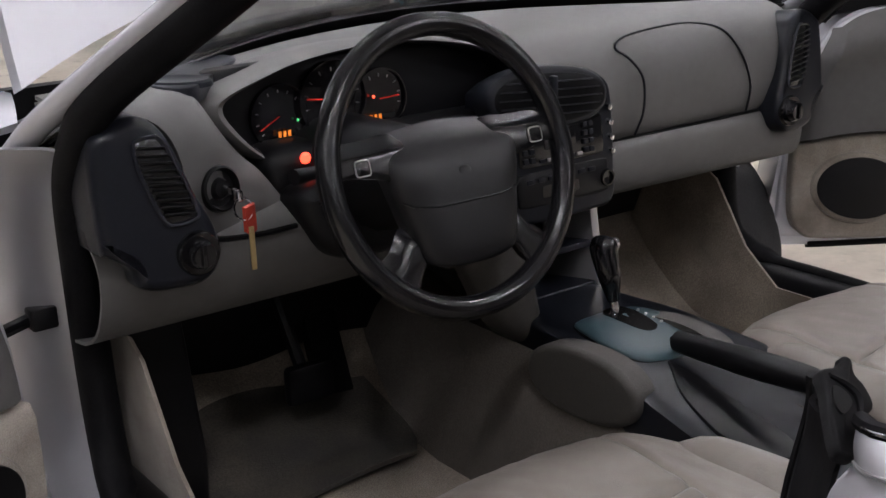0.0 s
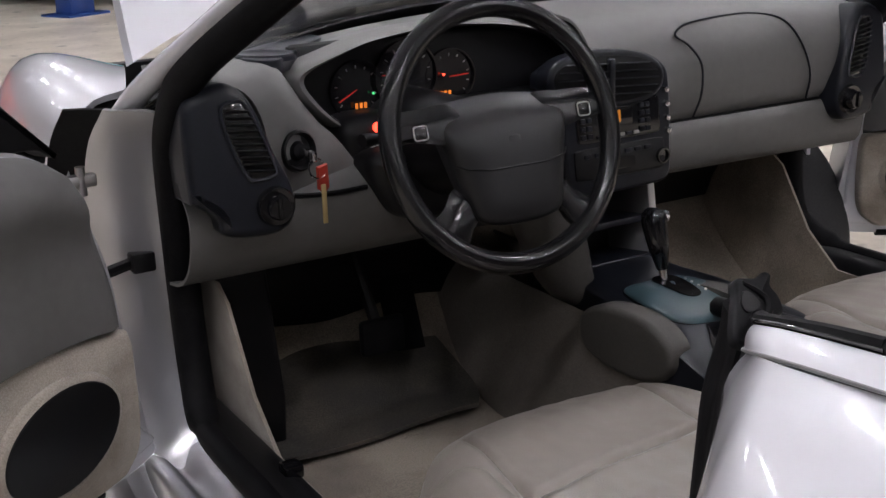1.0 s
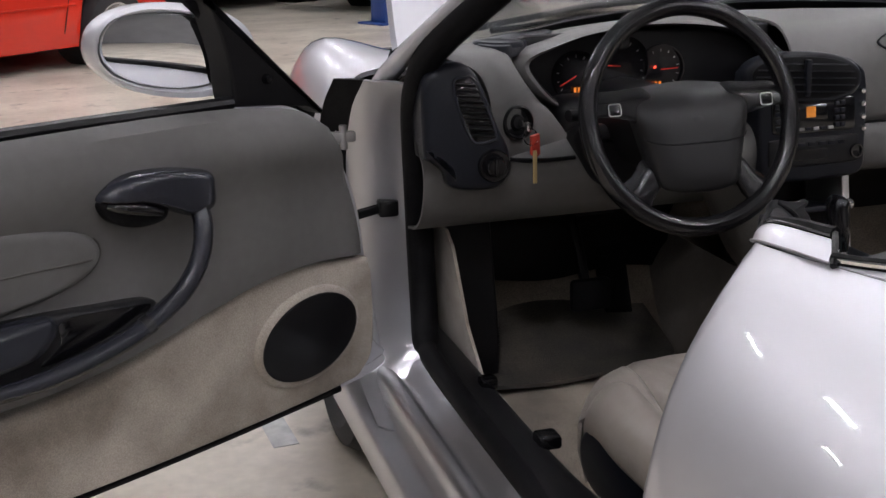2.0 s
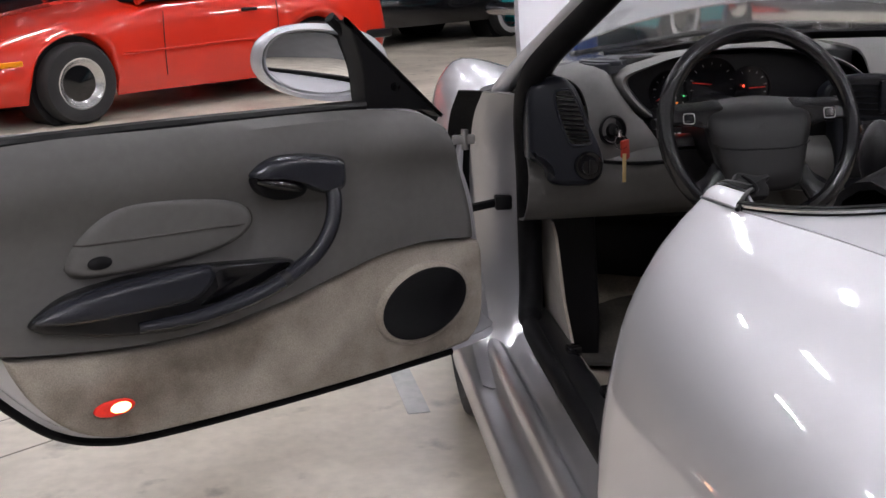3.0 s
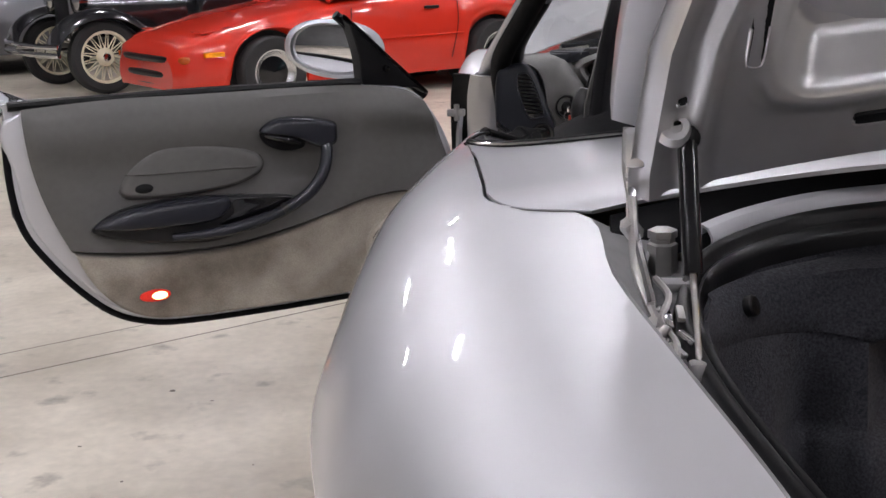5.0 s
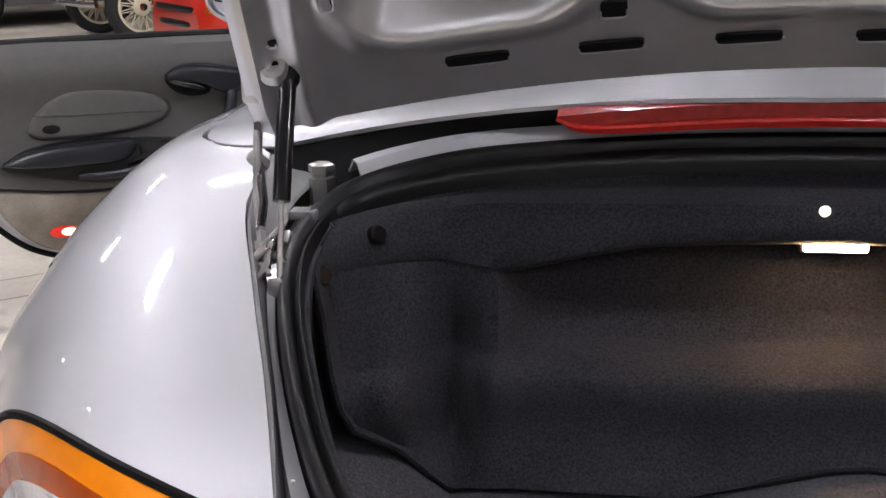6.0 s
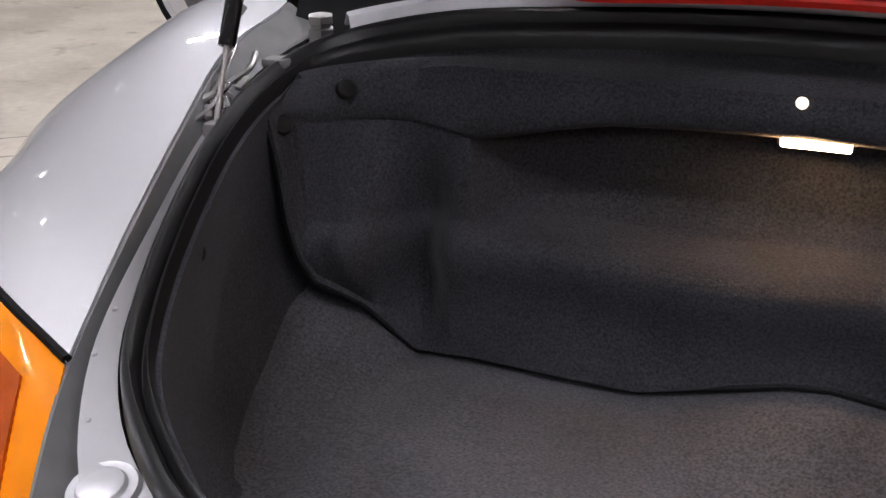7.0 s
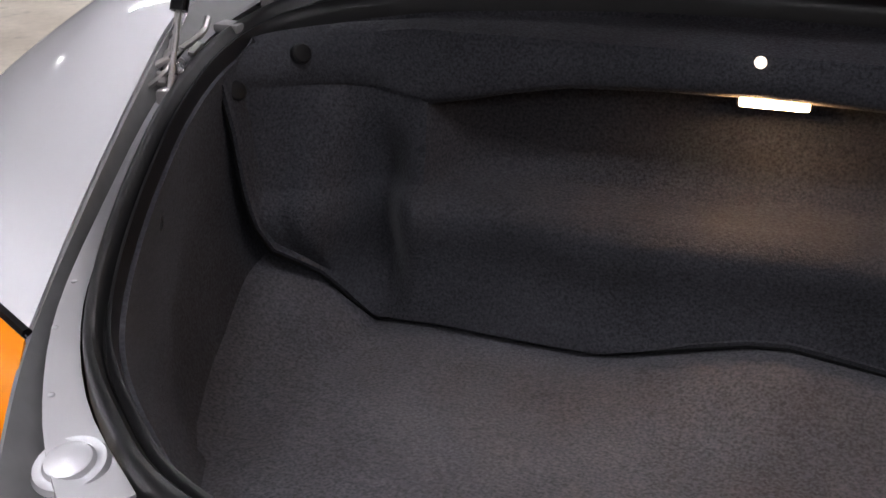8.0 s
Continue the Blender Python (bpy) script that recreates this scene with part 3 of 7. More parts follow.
def gutter(s):
    """The painted flange and rain channel between fender and trunk seal."""
    outer = spline([(-0.624, -0.440, 0.937), (-0.604, -0.597, 0.913), (-0.554, -0.752, 0.875), (-0.495, -0.92, 0.829), (-0.453, -1.055, 0.775), (-0.395, -1.165, 0.742), (-0.34, -1.25, 0.715)], 30)
    inner = spline([(x, y, seal_z(y) - 0.005) for x, y in ((-0.500, -0.482), (-0.541, -0.555), (-0.552, -0.648), (-0.538, -0.742), (-0.506, -0.845), (-0.469, -0.940), (-0.430, -1.020), (-0.370, -1.095), (-0.29, -1.155))], 30)
    rows = []
    for i, (a, b) in enumerate(zip(outer, inner)):
        a, b = Vector(a), Vector(b)
        low = min(a.z - 0.012, b.z - 0.004) if i < 22 else min(a.z, b.z) - 0.012
        p1, p2, p3 = a.lerp(b, 0.40), a.lerp(b, 0.50), a.lerp(b, 0.54)
        p1.z, p2.z, p3.z = low, low - 0.002, b.z - 0.001
        rows.append([flip(p, s) for p in (a + Vector((0.003, 0, 0.002)), p1, p2, p2.lerp(p3, 0.5), p3, b)])
    part("rain_channel", skin(grid([r[:4] for r in rows[:-3]]), 0.004), SEALER, car, "dull grey rain channel")
    part("trunk_flange", skin(grid([r[3:] for r in rows[8:]]), 0.004), SILVER, car, "painted trunk flange")
    sunk = [[(x, y, z - 0.026 * min(1.0, (8 - i) / 2)) for x, y, z in r[3:]] for i, r in enumerate(rows[:9])]
    part("hinge_pocket", skin(grid(sunk), 0.004), POCKET, car, "dull grey sunken hinge pocket")
    for k, f, r in ((19, 0.30, 0.0034), (21, 0.12, 0.0028), (24, 0.22, 0.0030)):
        p = Vector(rows[k][4]).lerp(Vector(rows[k][5]), f)
        part("spot_weld", ball(p, (r, r, 0.0012), seg=10), SILVER, car)


both(gutter)
# front scuttle of the trunk with its black gap
strips = [loop(off, dz, 256) for off, dz in ((0.001, -0.004), (0.002, 0.010), (0.006, 0.0185), (0.013, 0.0205), (0.021, 0.004))]
rows = []
for j in range(256):
    x, y, z = strips[0][j]
    if y > -0.515 and abs(x) < 0.525:
        w = 0.50 + 1.1 * (abs(x) / 0.52) ** 3
        base = Vector(strips[0][j])
        rows.append([tuple(base + Vector(((r[j][0] - x) * w, (r[j][1] - y) * w, r[j][2] - z))) for r in strips])
rows.sort(key=lambda r: r[0][0])
part("trunk_scuttle", skin(grid(rows), 0.003), SILVER, car, "narrow silver strip along the front of the trunk opening")
rows = [[(a, -0.375 - 0.10 * (abs(a) / 0.6) ** 3, 0.90), (a, -0.372 - 0.08 * (abs(a) / 0.6) ** 3, 1.000 - 0.055 * (abs(a) / 0.6) ** 2)] for a in np.linspace(-0.6, 0.6, 31)]
part("lid_gap_backing", skin(grid(rows), 0.004), BLACK, car)
# third brake light
rows, low = [], []
for i in range(41):
    a = -0.283 + 0.566 * i / 40
    w = (1 - (abs(a) / 0.284) ** 10) ** 0.5
    yb = -0.455 - 0.028 * (abs(a) / 0.283) ** 2
    z1 = 1.001 - 0.010 * (abs(a) / 0.283) ** 2
    z0 = z1 - 0.031 * w + 0.002
    zm = z0 + 0.50 * (z1 - z0)
    low.append([(a, yb + 0.03, z0), (a, yb - 0.002, z0 + 0.002 * w), (a, yb - 0.007, z0 + 0.009 * w), (a, yb - 0.006, zm - 0.002 * w), (a, yb - 0.001, zm)])
    rows.append([(a, yb - 0.001, zm), (a, yb - 0.002, z1 - 0.002), (a, yb + 0.03, z1)])
part("brake_light_upper_lens", skin(grid(rows), 0.003), RED_LENS, car, "dark red upper lens of the high brake light")
part("brake_light_lower_lens", skin(grid(low), 0.003), RED_LENS_LIGHT, car, "bright red lower lens of the high brake light")

# trunk lining
def lining():
    rim_loop = loop(-0.028, -0.016, 256)
    front = sorted((x, y) for x, y, z in rim_loop if y > -0.65)
    fx, fyy = [p[0] for p in front], [p[1] for p in front]

    def wall_y(a):
        return -0.120 * max(0.0, (abs(a) - 0.38) / 0.165) ** 2
    hem_a = [-0.526, -0.519, -0.516, -0.510, -0.497, -0.479, -0.457, -0.428, -0.402, -0.340, -0.237, -0.140, -0.054, 0.014, 0.056, 0.12, 0.20, 0.30, 0.402, 0.428, 0.457, 0.479, 0.497, 0.510, 0.516, 0.519, 0.526]
    hem_z = [0.860, 0.800, 0.745, 0.700, 0.665, 0.649, 0.631, 0.597, 0.574, 0.580, 0.577, 0.576, 0.596, 0.613, 0.617, 0.609, 0.598, 0.585, 0.579, 0.601, 0.633, 0.649, 0.665, 0.700, 0.745, 0.800, 0.860]
    cols = []
    for a in spline(sorted([(v,) for v in np.concatenate((np.linspace(-0.526, 0.526, 97), np.linspace(-0.522, -0.49, 9), np.linspace(0.49, 0.522, 9)))]), 150):
        a = a[0]
        b = abs(a)
        # an arched recess under the lip that carries the lamp, its floor a sloping ledge
        q = max(0.0, 1 - (b / 0.345) ** 8) ** 0.6 if b < 0.345 else 0.0
        lip = ease(b, [0, 0.10, 0.19, 0.25, 0.30, 0.345, 0.40, 0.53], [0.868, 0.866, 0.861, 0.850, 0.838, 0.829, 0.840, 0.850])
        side = max(0.0, b - 0.36)
        swell = 0.032 * math.exp(-((b - 0.458) / 0.024) ** 2) - 0.038 * math.exp(-((b - 0.405) / 0.030) ** 2) + 0.014 * math.exp(-((b - 0.352) / 0.020) ** 2)
        hem = ease(a, hem_a, hem_z)
        d = wall_y(a)
        ta = a * 0.508 / 0.526
        ty = float(np.interp(ta, fx, fyy))
        tz = seal_z(ty) - 0.016 - front_drop(ty)
        low = [(-0.530 + 0.072 * q, lip - 0.003), (-0.530 + 0.070 * q, 0.5 * (lip + 0.770)), (-0.530 + 0.064 * q, 0.760), (-0.532 + 0.060 * q, 0.736), (-0.537 + 0.050 * q, 0.728), (-0.547 + 0.020 * q, 0.722), (-0.553 + 0.004 * q, 0.715),
               (-0.556, 0.700), (-0.553, 0.68), (-0.546, 0.655), (-0.547, 0.63), (-0.553, 0.60), (-0.560, 0.56)]
        low = [(y, max(z, hem + 0.0015 * (len(low) - 1 - k))) for k, (y, z) in enumerate(low)]
        ledge = min(-0.528 + d, ty - 0.012)
        back = (1 - q) * min(0.0, ty - 0.011 - (-0.529 + d))
        col = [(ta, ty, tz), (ta, ty - 0.006, tz - 0.006), (0.5 * (a + ta), 0.5 * (ledge + ty) - 0.004, 0.5 * (tz + 0.897)), (a, ledge, 0.900 - 0.14 * side), (a, min(-0.533 + d, ty - 0.014), 0.5 * (0.900 - 0.14 * side + lip)), (a, min(-0.533 + d, ty - 0.013), lip + 0.004), (a, min(-0.529 + d, ty - 0.011), lip)]
        for k, (y, z) in enumerate(low):
            fall = min(1.0, max(0.0, (lip - z) / 0.12))
            fade = min(1.0, (k + 1) / 4) if q > 0.3 else fall * fall * (3 - 2 * fall)
            col.append((a, y + d + back * max(0.0, 1 - k / 9) - swell * fade * min(1.0, max(0.0, (z - hem) / 0.07)), z + (0.003 * math.sin(17 * a + 9 * z) if z > hem + 0.02 else 0.0)))
        cols.append(col)
    part("front_lining", skin(grid(cols), 0.006), FELT, car, "charcoal felt lining of the trunk's front wall", 60)
    part("lining_hem", tube([(c[-1][0], c[-1][1] - 0.001, c[-1][2]) for c in cols], 0.0019, 6), RUBBER, car)
    top, n = loop(-0.0255, -0.012), 96
    mid, low, base = loop(-0.016, -0.09), loop(-0.012, 0), loop(-0.035, 0)
    rows = [top, mid, [(x, y, 0.66) for x, y, z in low], [(x, y, 0.585) for x, y, z in base], [(x * 0.94, y * 0.95 - 0.04, 0.562) for x, y, z in base]]
    cols = [spline([r[j] for r in rows], 15) for j in range(n)]
    # it runs on behind the edge of the front lining, set outwards there
    for j in range(n):
        tuck = min(1.0, max(0.0, (top[j][1] + 0.60) / 0.05))
        cols[j] = [(x + math.copysign(0.014, x) * tuck, y + 0.020 * tuck, z) for x, y, z in cols[j]]
    keep = [j for j in range(n) if top[j][1] < -0.50]
    start = next(j for j in keep if top[j - 1][1] >= -0.50)
    keep.sort(key=lambda j: (j - start) % n)
    part("side_lining", skin(grid([cols[j] for j in keep]), 0.005), FELT, car, "charcoal felt side lining")
    rows = []
    for i in range(25):
        y = -0.52 - 0.70 * i / 24
        w = ease(-y, [0.5, 0.66, 0.9, 1.0, 1.1, 1.2, 1.25], [0.53, 0.55, 0.50, 0.45, 0.38, 0.25, 0.2])
        row = []
        for k in range(41):
            t = -1 + k / 20
            lift = min(0.05, max(0.0, ease(w * t, hem_a, hem_z) - 0.574)) * math.exp(-(max(0.0, -0.56 - y) / 0.10) ** 2)
            row.append((w * t, y, 0.562 + lift + 0.004 * math.sin(11 * y + 3.5 * t) + 0.035 * max(0, abs(t) - 0.85) / 0.15))
        rows.append(row)
    part("trunk_mat", skin(grid(rows), 0.008), TRUNK_CARPET, car, "grey carpet mat on the trunk floor, lightened for light from above")
    for x, y, z in ((-0.475, -0.573, 0.877), (-0.523, -0.63, 0.847), (-0.490, -0.841, 0.784), (0.475, -0.573, 0.877), (0.523, -0.63, 0.847), (0.490, -0.841, 0.784)):
        n = Vector((-x, -0.3, 0.2)).normalized()
        m = Matrix.Translation(Vector((x, y, z)) + n * 0.010) @ n.to_track_quat("Z", "Y").to_matrix().to_4x4()
        part("lining_clip", lathe([(0.0, 0.0015), (0.009, 0.001), (0.011, -0.001), (0.011, -0.008)], 14, m), BLACK, car)


lining()
lamp = part("trunk_lamp", block(-0.024, 0.048, -0.524, -0.470, 0.850, 0.8655, 0.004), BLACK, car, "lit rectangular trunk lamp")
part("bulb_lens", block(-0.020, 0.046, -0.529, -0.520, 0.8525, 0.8640, 0.002), WARM_GLOW, lamp, "warm white lit lens")
m = Matrix.Translation((-0.002, -0.538, 0.900)) @ pose(0, 0, 0, 70, 0, 0)
part("release_button", lathe([(0.0, 0.004), (0.0045, 0.003), (0.0058, 0.0), (0.0058, -0.01)], 16, m), glow("lit_button", (1.0, 0.86, 0.72), 1.6), car, "small round white lit button")


# ---- trunk lid, opened, leaning rearwards ----
LID_O = Vector((0, -0.475, 1.0))
LID_B = Vector((0, -0.62, 0.785)).normalized()


def lid_map(a, b, c=0.0):
    """a across, b up the lid, c along its underside normal."""
    n = Vector((0, -LID_B.z, LID_B.y))
    return LID_O + Vector((a, 0, 0)) + LID_B * b + n * c


def lid():
    side = [(0.0, -0.600), (0.10, -0.605), (0.25, -0.595), (0.40, -0.560), (0.55, -0.49), (0.66, -0.38), (0.72, -0.22), (0.74, 0.0)]
    prof = spline(side, 24)
    out = [(a, b) for b, a in prof if b > 0.06] + [(-a, b) for b, a in prof[-2::-1] if b > 0.06]
    out += [(a, 0.070 + 0.030 * (1 - (a / 0.58) ** 2)) for a in np.linspace(0.575, -0.575, 25)]
    # front edge arches upwards towards the middle
    def fm(a, b, c):
        return lid_map(a, b, c + 0.17 * a * a)
    outer = part("trunk_lid", prism(out, -0.075, -0.045, fm, 0.004), SILVER, car, "opened silver trunk lid")
    # inner pressing with sunken fields
    na, nb = 181, 111
    fields = [(-0.362, 0.405, 0.122, 0.250, -1), (0.0, 0.405, 0.176, 0.250, -1), (0.362, 0.405, 0.122, 0.250, -1)]
    rows = []
    for j in range(nb):
        b = 0.062 + 0.648 * j / (nb - 1)
        w = float(np.interp(b, [q[0] for q in side], [-q[1] for q in side])) - 0.012
        row = []
        for i in range(na):
            a = w * (-1 + 2 * i / (na - 1))
            c = 0.030
            edge = (w - abs(a))
            c += 0.010 * math.exp(-((edge - 0.022) / 0.009) ** 2) + 0.009 * math.exp(-((edge - 0.062) / 0.011) ** 2) + 0.012 * math.exp(-((edge - 0.118) / 0.012) ** 2) * min(1.0, max(0.0, (b - 0.14) / 0.08))
            for ca, cb, ra, rb, sg in fields:
                rnd = 0.07
                qa, qb = abs(a - ca) - (ra - rnd), abs(b - cb) - (rb - rnd)
                d = rnd - math.hypot(max(qa, 0), max(qb, 0)) - min(max(qa, qb), 0)
                ramp = min(1.0, max(0.0, d / 0.034))
                c += sg * 0.052 * (0.75 * ramp + 0.25 * ramp * ramp * (3 - 2 * ramp))
                c += sg * 0.006 * min(1.0, max(0.0, (d - 0.050) / 0.006))
                c += 0.005 * math.exp(-((d + 0.008) / 0.010) ** 2)
            row.append(fm(a, b + (0.030 - 0.030 * (a / 0.575) ** 2) * (1 - j / (nb - 1)), c))
        rows.append(row)
    part("lid_inner_panel", skin(grid(rows), 0.003), PRIMER, outer, "dull grey pressed inner panel with sunken fields")
    # dark slots
    def slot(a, b, la, lb, turn=0.0):
        o = ellipse(0, 0, la, lb, 20, 0, 6)
        c, s = math.cos(turn), math.sin(turn)
        o = [(a + x * c - y * s, b + x * s + y * c) for x, y in o]
        part("lid_slot", prism(o, 0.02, 0.0372, fm, 0.0005), BLACK, outer)
        rim = [fm(x, y, 0.0368) for x, y in o]
        part("slot_rim", tube(rim[10:] + rim[:1], 0.0017, 6), PRIMER, outer)
    for a, b in ((-0.356, 0.132), (-0.224, 0.136), (-0.092, 0.138), (0.040, 0.138), (0.172, 0.137), (0.304, 0.134), (0.436, 0.130)):
        slot(a, b, 0.032, 0.0068, 0.03)
    for a in (-0.222, 0.222):
        slot(a, 0.184, 0.013, 0.010)
    for a in (-0.490, 0.490):
        slot(a, 0.262, 0.008, 0.045, 0.0)
    for a in (-0.549, 0.549):
        slot(a, 0.155, 0.006, 0.006)
        slot(a, 0.185, 0.004, 0.004)


lid()


def hinge(s):
    """Strut, hinge arms and fittings in the trunk's front corner."""
    base = part("trunk_hinge", tube([flip(p, s) for p in spline([(-0.590, -0.560, 1.055), (-0.592, -0.575, 1.02), (-0.588, -0.60, 0.985), (-0.586, -0.62, 0.93), (-0.572, -0.66, 0.895), (-0.560, -0.70, 0.872)], 16)], 0.0048, 8), STEEL, car, "silver hinge arm")
    part("hinge_plate", block(-0.597 * s, -0.575 * s, -0.620, -0.585, 1.025, 1.06, 0.006), PRIMER, base)
    m = Matrix.Translation((-0.554 * s, -0.640, 1.065)) @ pose(0, 0, 0, 60, 0, 0)
    part("hinge_boss", lathe([(0.0, 0.004), (0.006, 0.004), (0.007, 0.007), (0.013, 0.006), (0.017, -0.004)], 18, m), PRIMER, base)
    st = part("gas_strut", tube([flip((-0.542, -0.636, 1.052), s), flip((-0.541, -0.688, 0.942), s)], 0.0092, 14), GLOSS_BLACK, car, "black gas strut")
    part("strut_rod", tube([flip((-0.541, -0.688, 0.942), s), flip((-0.538, -0.722, 0.868), s)], 0.0030, 10), STEEL, st)
    part("strut_socket", ball(flip((-0.5415, -0.634, 1.056), s), (0.012, 0.010, 0.014), seg=12), BLACK, st)
    part("strut_foot", block(-0.548 * s, -0.530 * s, -0.733, -0.716, 0.856, 0.874, 0.004), STEEL, st)
    for x, y, z, r in ((-0.572, -0.665, 0.885, 0.010), (-0.575, -0.70, 0.870, 0.008), (-0.566, -0.735, 0.862, 0.009), (-0.590, -0.60, 0.965, 0.009), (-0.585, -0.588, 1.01, 0.008)):
        part("hinge_bolt", lathe([(0.0, 0.010), (r * 0.8, 0.009), (r, 0.005), (r, -0.012)], 6, Matrix.Translation((x * s, y, z)) @ pose(0, 0, 0, 30, -35 * s, 0)), STEEL, base)
    part("hinge_bracket", block(-0.583 * s, -0.557 * s, -0.735, -0.65, 0.852, 0.862, 0.003), SEALER, base)
    part("link_rod", tube([flip(p, s) for p in ((-0.588, -0.585, 1.03), (-0.589, -0.60, 0.97), (-0.578, -0.625, 0.925), (-0.574, -0.655, 0.905))], 0.005, 8), CHROME, base)
    for k in range(5):
        part("hinge_bolt", lathe([(0.0, 0.006), (0.004, 0.006), (0.0055, 0.003), (0.0055, -0.006)], 6, Matrix.Translation(((-0.562 - 0.006 * (k % 2)) * s, -0.640 - 0.026 * k, 0.893 - 0.008 * k)) @ pose(0, 0, 0, 20, -30 * s, 10 * k)), CHROME, base)
    part("hinge_clip", block(-0.560 * s, -0.530 * s, -0.602, -0.578, 0.900, 0.910, 0.003), SEALER, base, "grey plastic clip")
    part("hinge_strap", tube([flip(p, s) for p in spline([(-0.566, -0.60, 0.915), (-0.556, -0.63, 0.905), (-0.566, -0.665, 0.892), (-0.556, -0.70, 0.882), (-0.560, -0.735, 0.872)], 18)], 0.0035, 6), STEEL, base)
    for k, (x, y, z) in enumerate(((-0.568, -0.690, 0.888), (-0.560, -0.672, 0.893), (-0.556, -0.708, 0.878), (-0.571, -0.722, 0.872), (-0.548, -0.655, 0.896), (-0.545, -0.690, 0.884))):
        part("hinge_link", block(-0.004, 0.004, -0.011, 0.011, -0.003, 0.003, 0.002), CHROME if k % 2 else STEEL, base).matrix_basis = pose(x * s, y, z, 18, 10 * s, 35 * (k % 3) - 30)
    m = Matrix.Translation((-0.549 * s, -0.490, 0.908))
    cap = part("drain_cap", lathe([(0.016, -0.02), (0.016, 0.014), (0.013, 0.016), (0.013, 0.020), (0.0155, 0.021), (0.0155, 0.029), (0.011, 0.031), (0.0, 0.031)], 6, m), STEEL, car, "silver capped stud")


both(hinge)
for s in (1, -1):
    m = Matrix.Translation((-0.345 * s, -1.150, 0.7500)) @ pose(0, 0, 0, 15, 0, 0)
    part("flange_plug", lathe([(0.0, 0.006), (0.012, 0.0055), (0.0165, 0.004), (0.0185, 0.0005), (0.021, -0.0005), (0.025, 0.0005), (0.027, -0.004)], 28, m), SILVER, car)


def tail_lamp(s):
    """Lamp cluster wrapped round the rear corner: amber frame, deep amber field, ribbed white lens, red foot."""
    top = spline(QUARTER[-1], 26)[11:]
    top = spline(top, 64)
    def row(f):
        out = []
        for k, (x, y, z) in enumerate(top):
            g = k / (len(top) - 1)
            out.append((x * s * (1 - 0.06 * f) + s * 0.075 * f * g, y - (0.03 + 0.17 * g) * f, z - (0.16 - 0.07 * g) * f - 0.02 * f * f))
        return out
    rows = [row(f) for f in np.linspace(0.015, 1, 61)]
    def sub(i0, i1, k0, k1, push, rib=0.0):
        bm = grid([[Vector(p) + Vector((0, -1, 1)) * (push + rib * (i % 2)) for p in r[k0:k1]] for i, r in enumerate(rows[i0:i1])])
        return thick(bm, 0.005)
    lens = part("tail_lamp", sub(0, 61, 0, 64, 0.0, 0.0005), AMBER_LENS, car, "amber, white and red tail lamp cluster")
    part("amber_field", sub(11, 52, 0, 58, 0.0022, 0.0004), DEEP_AMBER_LENS, lens)
    part("white_lens", sub(20, 40, 0, 50, 0.0045, 0.0010), WHITE_LENS, lens, "ribbed white reversing lens")
    part("red_field", sub(46, 61, 0, 60, 0.0032), RED_LENS_LIGHT, lens)
    part("lamp_gasket", tube([Vector(p) + Vector((0, 0.002, 0.001)) for p in row(0.0)], 0.0045, 6), RUBBER, lens)


both(tail_lamp)

# rear bumper closes the tail
rows = []
for i in range(41):
    t = -1 + 2 * i / 40
    x = 0.86 * math.sin(t * math.pi / 2) if abs(t) < 1 else 0.86 * t
    back = -1.40 + 0.42 * abs(t) ** 3.0
    top = 0.735 - 0.07 * abs(t) ** 2
    prof = [(back + 0.20, top), (back + 0.08, top - 0.03), (back + 0.02, top - 0.10), (back, 0.52), (back + 0.01, 0.40), (back + 0.06, 0.28), (back + 0.12, 0.22)]
    rows.append([(x, y, z) for y, z in spline(prof, 14)])
part("rear_bumper", thick(grid(rows), 0.01), SILVER, car, "silver rear bumper")


